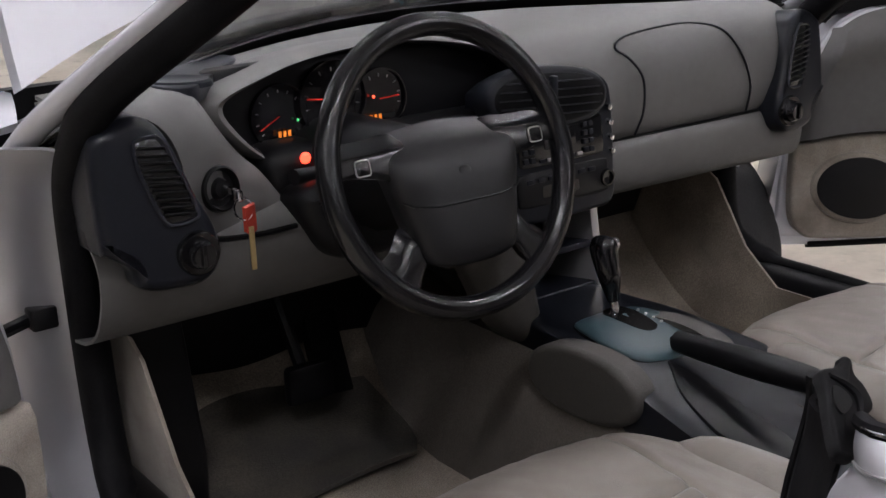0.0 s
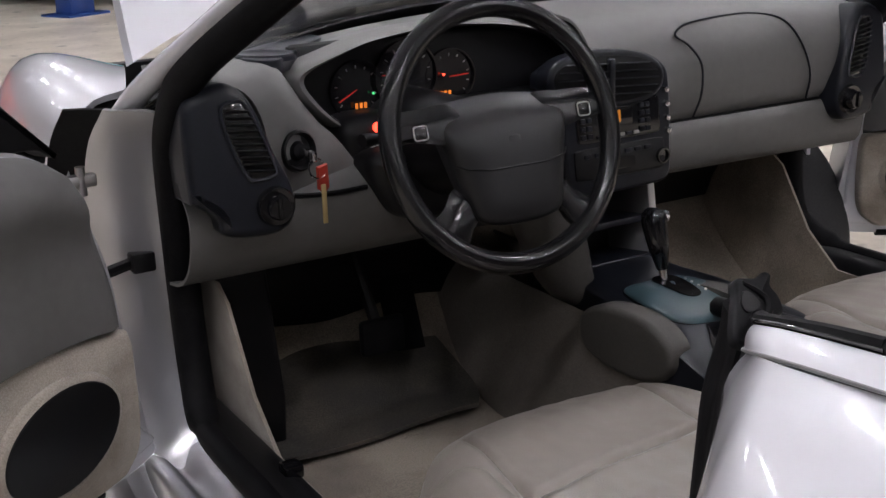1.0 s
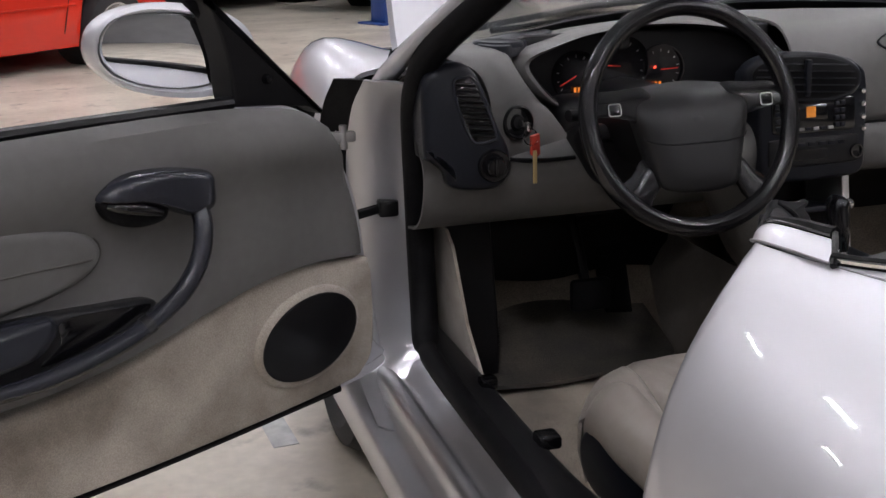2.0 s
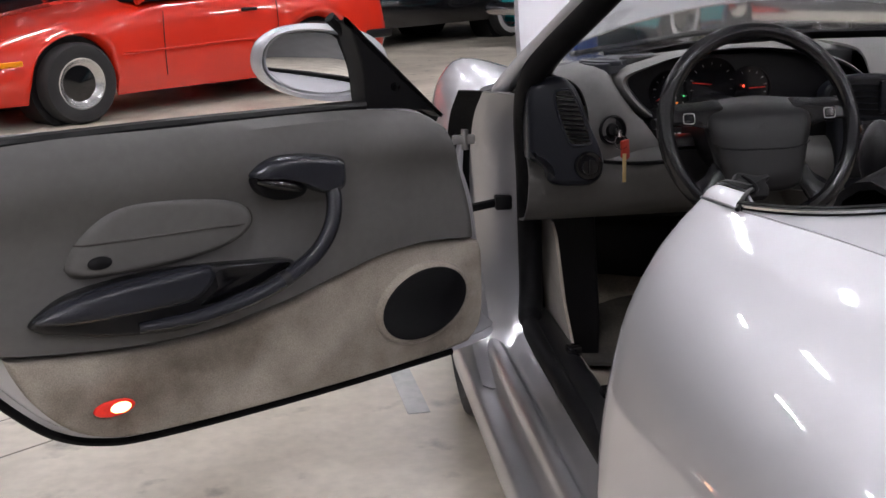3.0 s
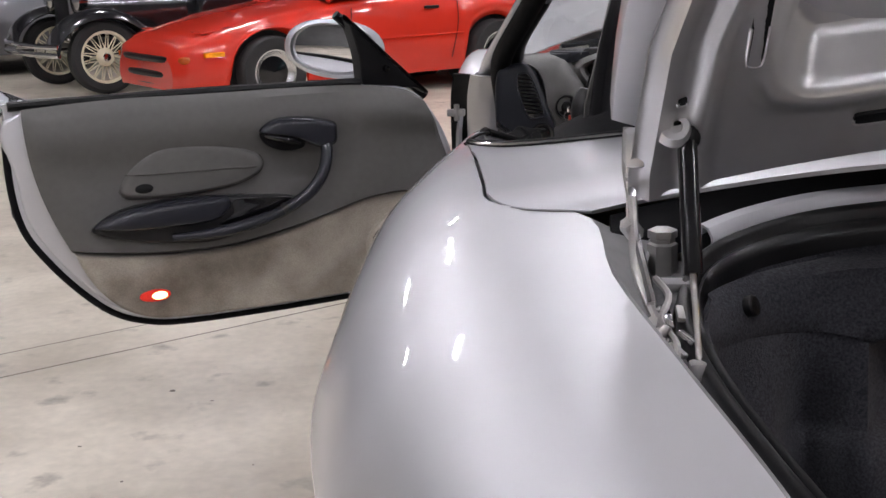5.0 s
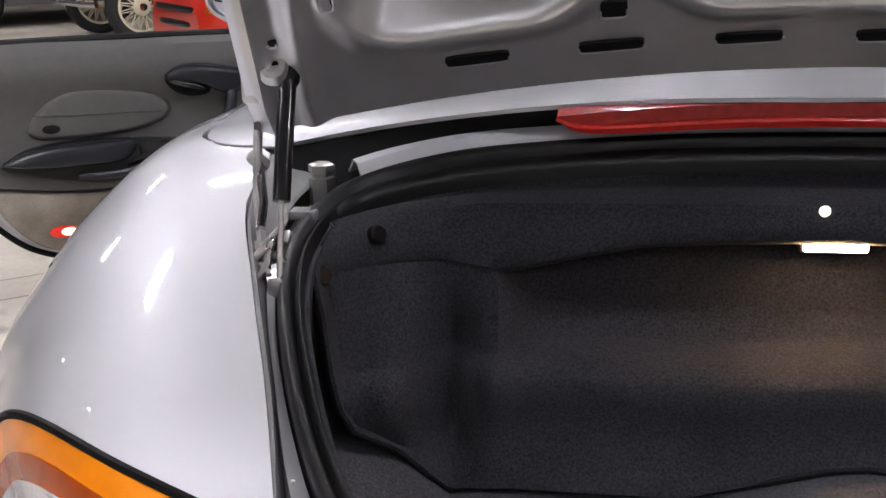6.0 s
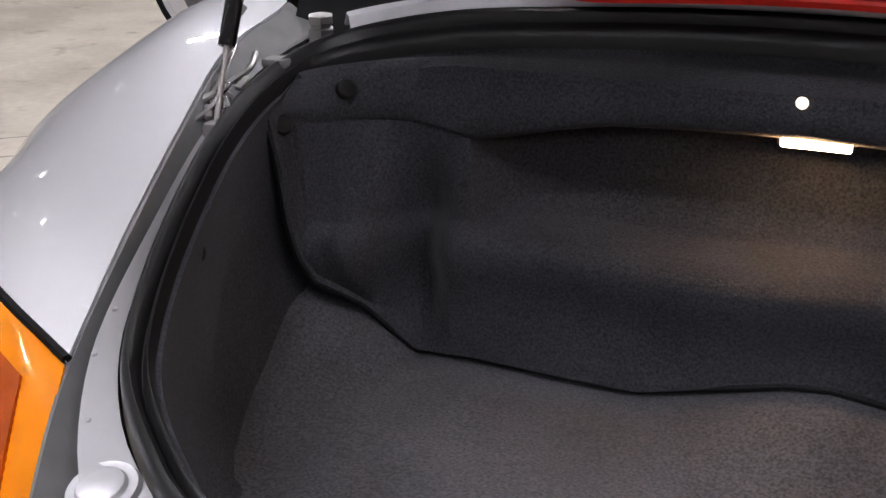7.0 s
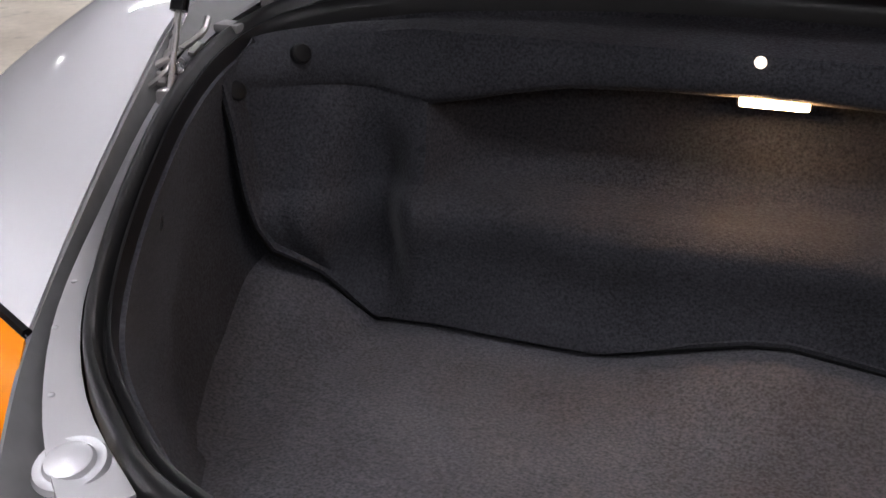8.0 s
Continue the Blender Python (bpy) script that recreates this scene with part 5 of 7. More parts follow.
# ---- dashboard ----
def dash():
    # passenger side and centre: one long moulding
    def prof(x):
        k = 1 - (x / 0.78) ** 2
        far = 1.60 + 0.30 * k
        return [(far, 0.90 + 0.035 * k), (far - 0.08, 0.925 + 0.03 * k), (1.60, 0.945 + 0.012 * k), (1.53, 0.925 + 0.012 * k), (1.492, 0.885), (1.480, 0.83), (1.484, 0.775), (1.498, 0.752)]

    rows = [[(x, y, z) for y, z in spline(prof(x), 24)] for x in np.linspace(-0.03, 0.645, 40)]
    body = part("dashboard", thick(grid(rows), 0.006), VINYL, car, "grey vinyl dashboard")
    rows = [[(x, y, z) for y, z in spline(prof(x)[:2] + [(1.645, 0.934 + 0.012 * (1 - (x / 0.78) ** 2))], 12)] for x in np.linspace(-0.78, 0.0, 40)]
    part("dash_top", thick(grid(rows), 0.006), VINYL, body)
    # panel between side vent and instruments, with the ignition lock
    left = spline([(-0.79, 1.62, 0.935), (-0.745, 1.52, 0.934), (-0.690, 1.470, 0.915), (-0.668, 1.449, 0.87), (-0.662, 1.447, 0.80), (-0.655, 1.462, 0.745)], 20)
    mid = spline([(-0.66, 1.63, 0.945), (-0.642, 1.545, 0.9455), (-0.626, 1.498, 0.940), (-0.610, 1.474, 0.890), (-0.600, 1.464, 0.815), (-0.585, 1.472, 0.745)], 20)
    right = spline([(-0.56, 1.63, 0.945), (-0.590, 1.560, 0.943), (-0.590, 1.530, 0.905), (-0.553, 1.508, 0.845), (-0.525, 1.500, 0.815), (-0.478, 1.492, 0.745)], 20)
    part("ignition_panel", thick(grid([spline([a, b, c], 14) for a, b, c in zip(left, mid, right)]), 0.005), VINYL, body, "grey panel round the ignition lock")
    # lower passenger strip
    rows = []
    for x in np.linspace(0.115, 0.655, 30):
        t = (x - 0.115) / 0.585
        d = 0.02 * t
        pr = [(1.505, 0.748), (1.487, 0.745), (1.480, 0.725), (1.482, 0.69 - 0.01 * t), (1.50, 0.662 - 0.012 * t), (1.56, 0.645), (1.72, 0.62)]
        rows.append([(x, y + d * 0.3, z) for y, z in spline(pr, 18)])
    part("lower_strip", thick(grid(rows), 0.005), VINYL, body, "grey lower dashboard strip")
    # glovebox line
    g = [(0.196, 1.487, 0.757), (0.203, 1.474, 0.80), (0.205, 1.478, 0.855), (0.185, 1.492, 0.890), (0.166, 1.507, 0.908), (0.20, 1.520, 0.924), (0.30, 1.530, 0.930), (0.38, 1.530, 0.928), (0.44, 1.512, 0.913), (0.468, 1.488, 0.87), (0.485, 1.476, 0.81), (0.49, 1.488, 0.757)]
    part("airbag_seam", tube([(x, y - 0.004, z + 0.002) for x, y, z in spline(g, 50)], 0.0024, 6), VINYL_DARK, body)
    part("dash_seam", tube([(0.115, 1.494, 0.7505), (0.40, 1.494, 0.7505), (0.60, 1.496, 0.7505)], 0.0045, 6), RUBBER, body)
    # speaker plates on top
    corner = outline([(-0.615, 1.500), (-0.640, 1.506), (-0.652, 1.564), (-0.625, 1.640), (-0.563, 1.716), (-0.501, 1.756), (-0.456, 1.744), (-0.454, 1.688), (-0.509, 1.627), (-0.569, 1.551)], 50)
    plate = part("speaker_plate", prism(corner, 0.925, 0.9485, flatmap, 0.003), VINYL_DARK, body, "dark corner plate of the dashboard")
    for x, y, z, par in ((-0.612, 1.560, 0.9485, plate), (0.50, 1.62, 0.9435, body)):
        m = Matrix.Translation((x, y, z)) @ pose(0, 0, 0, 0, 0, 35)
        part("dash_speaker", lathe([(0.0, 0.0012), (0.034, 0.0012), (0.038, 0.0030), (0.042, 0.0030), (0.045, 0.0005), (0.046, -0.006)], 32, m @ Matrix.Diagonal((0.80, 1.15, 1, 1))), VINYL_DARK, par, "dark oval dashboard speaker")
    part("panel_seam", tube(spline([(-0.640, 1.446, 0.752), (-0.600, 1.448, 0.746), (-0.555, 1.452, 0.742), (-0.500, 1.455, 0.742)], 14), 0.0042, 6), RUBBER, body)

    # driver's knee panel
    rows = []
    for x in np.linspace(-0.790, -0.10, 30):
        pr = [(1.505, 0.77), (1.476, 0.757), (1.460, 0.725), (1.470, 0.68), (1.500, 0.638), (1.56, 0.612), (1.70, 0.60)]
        rows.append([(x, y, z) for y, z in spline(pr, 16)])
    part("knee_panel", thick(grid(rows), 0.005), VINYL, body, "grey knee panel")
    # instrument hood: grey arch over a black cavity
    rim = spline([(-0.484, 0.780), (-0.492, 0.803), (-0.507, 0.820), (-0.530, 0.834), (-0.553, 0.852), (-0.575, 0.874), (-0.592, 0.897), (-0.594, 0.915), (-0.577, 0.928), (-0.535, 0.940), (-0.465, 0.957), (-0.39, 0.968), (-0.31, 0.973), (-0.22, 0.968), (-0.13, 0.952), (-0.06, 0.925), (-0.012, 0.885), (-0.002, 0.845)], 64)
    rows, lined = [], []
    for x, z in rim:
        def inward(g):
            return x + (-0.30 - x) * g, z + (0.865 - z) * g
        roll = 0.045 + 0.065 * max(0.0, min(1.0, (-0.46 - x) / 0.12))
        (xa, za), (xb, zb), (xc, zc) = inward(0.35 * roll), inward(roll), inward(roll + 0.025)
        rows.append([(x, 1.75, z - 0.05), (x, 1.66, z - 0.012), (x, 1.58, z), (x, 1.545, z), (xa, 1.526, za), (0.5 * (xa + xb), 1.521, 0.5 * (za + zb)), (xb, 1.528, zb), (xc, 1.545, zc)])
        lined.append([(xb, 1.530, zb), (xc, 1.555, zc), (xc, 1.585, zc - 0.004)])
    hood = part("instrument_hood", skin(grid(rows), 0.003), VINYL, body, "grey hood over the instruments")
    part("hood_lining", skin(grid(lined), 0.002), BLACK, hood)
    part("instrument_face", block(-0.565, -0.035, 1.575, 1.60, 0.745, 0.955, 0.01), BLACK, hood, "black instrument panel face")
    # lower binnacle and column shroud
    part("column_shroud", tube([(-0.362, 1.30, 0.825), (-0.362, 1.40, 0.80), (-0.362, 1.56, 0.77)], [0.055, 0.075, 0.10], 18), BLACK, body, "black steering column shroud")
    part("binnacle_base", block(-0.515, -0.07, 1.50, 1.60, 0.755, 0.842, 0.03, 3), BLACK, body)
    part("shroud_panel", prism(outline([(-0.112, 0.045), (0.10, 0.045), (0.12, 0.0), (0.07, -0.065), (-0.06, -0.07), (-0.115, -0.02)], 40), -0.12, 0.0, facing((-0.372, 1.425, 0.755), (1, 0, 0), (0, 0.15, 1)), 0.03, 4), BLACK, body, "black panel below the instruments")
    # gauges
    for x, z, r in ((-0.452, 0.874, 0.046), (-0.362, 0.888, 0.056), (-0.275, 0.876, 0.046)):
        y = 1.5705 if r < 0.05 else 1.566
        m = Matrix.Translation((x, y, z)) @ pose(0, 0, 0, 90, 0, 0)
        dial = part("gauge", lathe([(0.0, 0.0), (r, 0.0), (r, 0.006), (r + 0.003, 0.006), (r + 0.003, -0.003)], 32, m), GLOSS_BLACK, hood, "round dark gauge")
        for k in range(11):
            t = radians(-130 + 26 * k)
            c = Vector((x + 0.86 * r * math.sin(t), y - 0.001, z + 0.86 * r * math.cos(t)))
            e = Vector((x + 0.76 * r * math.sin(t), y - 0.001, z + 0.76 * r * math.cos(t)))
            part("tick", tube([c, e], 0.0008, 4), STEEL, dial)
        t = radians(-118 if x < -0.4 else -84 if x < -0.3 else 88)
        part("needle", tube([(x, y - 0.002, z), (x + 0.8 * r * math.sin(t), y - 0.002, z + 0.8 * r * math.cos(t))], 0.0011, 4), RED_LENS_LIGHT, dial)
    # lit amber displays below the dials, their digits as plain bars
    for x, z, w in ((-0.447, 0.848, 0.012), (-0.360, 0.852, 0.009), (-0.286, 0.849, 0.012)):
        for k in range(3):
            part("display_bar", block(x - w + 0.68 * w * k, x - w + 0.68 * w * k + 0.4 * w, 1.5622, 1.5632, z - 0.004, z + 0.005, 0), AMBER_GLOW, hood)
        part("display_bar", block(x - w * 0.7, x + w * 0.6, 1.5622, 1.5632, z - 0.0115, z - 0.0090, 0), AMBER_GLOW, hood)
    part("warning_lamp", ball((-0.455, 1.496, 0.8245), (0.0085, 0.005, 0.0085), seg=14), RED_GLOW, hood, "lit round red warning lamp")
    part("telltale", ball((-0.425, 1.563, 0.866), (0.0022, 0.002, 0.0022), seg=8), GREEN_GLOW, hood)
    part("telltale_lamp", ball((-0.290, 1.563, 0.882), (0.0025, 0.002, 0.0025), seg=8), RED_GLOW, hood)
    for k in range(5):
        part("switch_mark", block(-0.468 + 0.010 * k, -0.462 + 0.010 * k, 1.494, 1.498, 0.792, 0.797, 0), WHITE_LENS, hood)

    # outer pods with vent and switch, on both sides
    def pod(s):
        fm = facing((-0.71, 1.415, 0.80) if s == 1 else (0.610, 1.462, 0.80), (1, -0.10 * s, 0), (0, 0.10, 1))
        pts = [(-0.086, 0.100), (-0.060, 0.126), (-0.023, 0.136), (0.004, 0.121), (0.022, 0.090), (0.045, 0.027), (0.065, -0.021), (0.067, -0.064), (0.043, -0.089), (0.0, -0.092), (-0.030, -0.088), (-0.047, -0.078), (-0.053, -0.055), (-0.080, -0.034), (-0.088, -0.020)]
        pod_ob = part("vent_pod", prism([(a * s, b) for a, b in outline(pts, 70)], -0.10, 0.004, fm, 0.016, 5), VINYL_DARK, body, "dark plastic side vent panel")
        if s == 1:
            part("pod_cheek", skin(grid([spline([(-0.785, 1.425 + 0.1 * (z - 0.80), z), (-0.792, 1.47, z), (-0.785, 1.53, z), (-0.755, 1.575, z)], 8) for z in np.linspace(0.765, 0.905, 8)]), 0.004), BLACK, pod_ob)
            part("pillar_trim", tube(spline([(-0.738, 1.570, 0.74), (-0.739, 1.575, 0.78), (-0.742, 1.572, 0.86), (-0.745, 1.535, 0.93), (-0.728, 1.42, 1.00), (-0.665, 1.24, 1.11)], 24), 0.022, 10), BLACK, pod_ob)
        vent = [(a * s, b) for a, b in outline([(-0.031, 0.101), (-0.012, 0.108), (0.004, 0.103), (0.024, 0.060), (0.041, 0.006), (0.034, -0.004), (0.015, -0.007), (-0.004, 0.001), (-0.026, 0.062)], 44)]
        part("vent_recess", prism(vent, 0.0, 0.0065, fm, 0.002), GLOSS_BLACK, pod_ob)
        part("vent_rim", tube([fm(a, b, 0.007) for a, b in vent], 0.0030, 6, True), DOOR_PLASTIC, pod_ob)
        for k in range(10):
            b = 0.006 + 0.0098 * k
            left, right = ease(b, [0.0, 0.062, 0.103], [-0.002, -0.026, -0.029]), ease(b, [0.0, 0.060, 0.103], [0.040, 0.022, 0.004])
            slat = part("vent_slat", block(-0.5 * (right - left), 0.5 * (right - left), -0.0012, 0.0012, -0.005, 0.005, 0.001, 1), BLACK, pod_ob)
            slat.matrix_basis = Matrix.Translation(fm(0.5 * (left + right) * s, b, 0.0095)) @ pose(0, 0, 0, 62, 8 * s, 0)
        m = Matrix.Translation(fm(0.036 * s, -0.049, 0.004)) @ pose(0, 0, 0, 90, 0, 0)
        knob = part("light_switch", lathe([(0.0, 0.020), (0.015, 0.020), (0.018, 0.016), (0.020, 0.005), (0.027, 0.006), (0.030, 0.002), (0.030, -0.004)], 28, m), GLOSS_BLACK, pod_ob, "round black rotary switch")
        part("switch_grip", block(-0.0035, 0.0035, -0.004, 0.004, -0.015, 0.015, 0.002), GLOSS_BLACK, knob).matrix_basis = Matrix.Translation(fm(0.036 * s, -0.049, 0.025))
        part("switch_mark", block(-0.0012, 0.0012, -0.001, 0.001, -0.002, 0.002, 0), WHITE_LENS, knob).matrix_basis = Matrix.Translation(fm(0.052 * s, -0.052, 0.0105))

    both(pod)
    # ignition lock and key
    m = Matrix.Translation((-0.610, 1.457, 0.815)) @ Vector((0.22, -0.96, 0.12)).to_track_quat("Z", "Y").to_matrix().to_4x4()
    lock = part("ignition_lock", lathe([(0.0, 0.004), (0.012, 0.004), (0.016, -0.004), (0.024, -0.004), (0.028, 0.006), (0.031, 0.004), (0.033, -0.02)], 28, m), BLACK, body, "black ignition lock")
    part("key_head", block(-0.612, -0.603, 1.405, 1.455, 0.806, 0.822, 0.003), CHROME, lock)
    # key ring with red fob and brass key
    ring = [(-0.606 + 0.013 * math.cos(t), 1.404 + 0.004 * math.sin(t), 0.797 + 0.014 * math.sin(t)) for t in np.linspace(0, math.tau, 24, endpoint=False)]
    ring_ob = part("key_ring", tube(ring, 0.0016, 6, True), CHROME, lock, "steel key ring")
    part("key_fob", prism([(-0.010, 0.0), (0.008, 0.003), (0.011, -0.034), (0.002, -0.042), (-0.008, -0.034)], -0.003, 0.003, facing((-0.598, 1.402, 0.800), (1, 0.25, 0), (0.25, 0, 1)), 0.002), KEY_RED, ring_ob, "red leather key fob")
    part("spare_key", block(-0.606, -0.598, 1.392, 1.395, 0.715, 0.775, 0.002), BRASS, ring_ob, "brass key")

    # centre stack
    sf = facing((-0.005, 1.462, 0.78), (1, 0, 0), (0, 0.12, 1))
    stack_line = outline([(-0.118, 0.075), (-0.105, 0.100), (-0.05, 0.118), (0.05, 0.118), (0.105, 0.096), (0.122, 0.06), (0.118, -0.05), (0.108, -0.112), (0.05, -0.122), (-0.06, -0.122), (-0.108, -0.110), (-0.118, -0.05)], 60)
    stack = part("centre_console_panel", prism(stack_line, -0.08, 0.010, sf, 0.008, 3), VINYL_DARK, car, "dark centre console panel with radio")
    oval = ellipse(-0.022, 0.077, 0.116, 0.040, 44, -0.07, 2.3)
    part("vent_bezel", prism(ellipse(-0.022, 0.077, 0.126, 0.051, 44, -0.07, 2.3), -0.02, 0.022, sf, 0.010, 4), VINYL_DARK, stack, "oval centre vent surround")
    part("vent_recess", prism(oval, 0.0, 0.0235, sf, 0.002), RUBBER, stack)
    for k in range(5):
        b = 0.051 + 0.013 * k
        w = 0.108 * max(0.1, 1 - abs((b - 0.077) / 0.041) ** 2.4) ** 0.45
        part("vent_slat", tube([sf(-0.022 - w, b + 0.07 * w, 0.024), sf(-0.022 - w * 0.4, b + 0.028 * w, 0.029), sf(-0.022 + w * 0.4, b - 0.028 * w, 0.029), sf(-0.022 + w, b - 0.07 * w, 0.024)], 0.0020, 6, flat=0.6), VINYL_DARK, stack)
    part("vent_divider", block(-0.006, 0.006, -0.006, 0.006, -0.035, 0.035, 0.003), VINYL_DARK, stack).matrix_basis = Matrix.Translation(sf(-0.022, 0.077, 0.027))
    radio = part("radio", prism(ellipse(0, 0.004, 0.092, 0.034, 24, 0, 12), 0.0, 0.014, sf, 0.003), GLOSS_BLACK, stack, "car radio with lit amber display")
    part("radio_display", prism(ellipse(-0.005, 0.010, 0.034, 0.016, 20, 0, 10), 0.0, 0.0155, sf, 0.001), GLOSS_BLACK, radio, "dark display")
    part("display_bar", prism([(-0.018, 0.000), (0.002, 0.000), (0.002, 0.021), (-0.018, 0.021)], 0.012, 0.0160, sf), RADIO_GLOW, radio)
    for a in (-0.080, -0.066, 0.050, 0.062):
        for b in (-0.018, -0.004, 0.010, 0.024):
            part("radio_button", prism(ellipse(a, b, 0.005, 0.0045, 12, 0, 6), 0.0, 0.0175, sf, 0.001), VINYL_DARK, radio)
    for k in range(6):
        part("preset_button", prism(ellipse(-0.045 + 0.016 * k, -0.022, 0.006, 0.003, 12, 0, 6), 0.0, 0.0170, sf, 0.001), STEEL if k % 2 else VINYL_DARK, radio)
    for k, b in enumerate((0.045, 0.020, -0.005, -0.028)):
        part("stack_knob", lathe([(0.0, 0.010), (0.005, 0.009), (0.0065, 0.0)], 14, Matrix.Translation(sf(0.107, b, 0.010)) @ pose(0, 0, 0, 90, 0, 0)), CHROME, stack, "small bright knob")
    climate = part("climate_control", prism(ellipse(0, -0.066, 0.100, 0.028, 24, 0, 12), 0.0, 0.013, sf, 0.003), BLACK, stack, "dark climate control panel")
    for k in range(7):
        part("climate_button", prism(ellipse(-0.072 + 0.022 * k, -0.052, 0.008, 0.004, 12, 0, 6), 0.0, 0.0155, sf, 0.001), VINYL_DARK, climate)
    part("climate_display", prism(ellipse(-0.01, -0.072, 0.040, 0.010, 16, 0, 8), 0.0, 0.0140, sf), GLOSS_BLACK, climate)
    part("socket", lathe([(0.0, 0.001), (0.010, 0.001), (0.011, 0.006), (0.014, 0.006), (0.015, 0.0)], 20, Matrix.Translation(sf(0.093, -0.072, 0.012)) @ pose(0, 0, 0, 90, 0, 0)), GLOSS_BLACK, climate, "glossy black round socket")
    # open cubby below with grey frame
    cf = facing((0.005, 1.478, 0.575), (1, 0, 0), (0, 0.16, 1))
    for a0, a1 in ((-0.098, -0.080), (0.080, 0.098)):
        part("cubby_side", prism([(a0, -0.09), (a1, -0.09), (a1, 0.085), (a0, 0.085)], -0.12, 0.012, cf, 0.004), PRIMER if a1 > 0 else VINYL_DARK, stack, "grey cubby frame")
    part("cubby_back", prism([(-0.09, -0.10), (0.09, -0.10), (0.09, 0.09), (-0.09, 0.09)], -0.16, -0.12, cf), BLACK, stack)
    for b in (0.082, 0.012, -0.060):
        part("cubby_shelf", prism([(-0.092, b - 0.006), (0.092, b - 0.006), (0.092, b + 0.006), (-0.092, b + 0.006)], -0.12, 0.006, cf, 0.003), VINYL_DARK, stack, "dark cubby shelf")


dash()

# ---- steering wheel ----
def steering_wheel():
    tilt = radians(17)
    m = Matrix.Translation((-0.368, 1.260, 0.840)) @ Matrix(((1, 0, 0), (0, -math.sin(-tilt), -math.cos(tilt)), (0, math.cos(tilt), math.sin(-tilt)))).to_4x4()
    # local: x right, y up the wheel, z towards the driver
    def w(a, b, c=0.0):
        return m @ Vector((a, b, c))
    R = 0.189
    rim = [w(R * math.cos(t), R * math.sin(t)) for t in np.linspace(0, math.tau, 72, endpoint=False)]
    wheel_ob = part("steering_wheel", tube(rim, 0.0165, 16, True), WHEEL_LEATHER, car, "black leather four-spoke steering wheel")
    hub = outline([(-0.095, 0.035), (-0.045, 0.043), (0.0, 0.046), (0.045, 0.043), (0.095, 0.035), (0.108, 0.015), (0.100, -0.025), (0.086, -0.080), (0.075, -0.115), (0.045, -0.128), (0.0, -0.131), (-0.045, -0.128), (-0.075, -0.115), (-0.086, -0.080), (-0.100, -0.025), (-0.108, 0.015)], 64)
    part("airbag_cover", pillow(hub, -0.035, 0.030, w, 0.62, 10), AIRBAG, wheel_ob, "dark grey airbag cover with a worn blank crest")
    part("cover_seam", tube([w(-0.096, -0.028, 0.010), w(-0.085, -0.030, 0.0215), w(-0.05, -0.032, 0.0295), w(0.05, -0.032, 0.0295), w(0.085, -0.030, 0.0215), w(0.096, -0.028, 0.010)], 0.0016, 6), BLACK, wheel_ob)
    part("crest", prism(ellipse(0.0, 0.000, 0.011, 0.014, 20, 0, 3), 0.018, 0.0290, w, 0.0015), AIRBAG, wheel_ob)
    for s in (1, -1):
        top = [(0.070, 0.040), (0.120, 0.040), (0.176, 0.036), (0.182, 0.008), (0.130, 0.008), (0.090, -0.012), (0.075, 0.0)]
        part("upper_spoke", prism([(a * s, b) for a, b in outline(top, 30)], -0.028, 0.006, w, 0.010, 4), WHEEL_LEATHER, wheel_ob)
        low = [(0.055, -0.095), (0.088, -0.080), (0.112, -0.108), (0.140, -0.128), (0.126, -0.150), (0.098, -0.160), (0.080, -0.130)]
        part("lower_spoke", prism([(a * s, b) for a, b in outline(low, 30)], -0.028, 0.004, w, 0.010, 4), WHEEL_LEATHER, wheel_ob)
        b = part("horn_button", prism(ellipse(0.142 * s, 0.024, 0.011, 0.010, 20, 0, 5), -0.004, 0.0095, w, 0.003), GLOSS_BLACK, wheel_ob, "small square horn button")
        part("button_rim", tube([w(a, c, 0.0078) for a, c in ellipse(0.142 * s, 0.024, 0.011, 0.010, 20, 0, 5)], 0.0012, 6, True), STEEL, b)
    for s in (1, -1):
        part("column_stalk", tube([(-0.362 + 0.05 * s, 1.40, 0.83), (-0.362 + 0.13 * s, 1.375, 0.836), (-0.362 + 0.19 * s, 1.36, 0.838)], [0.009, 0.008, 0.011], 10), BLACK, car, "black column stalk")


steering_wheel()

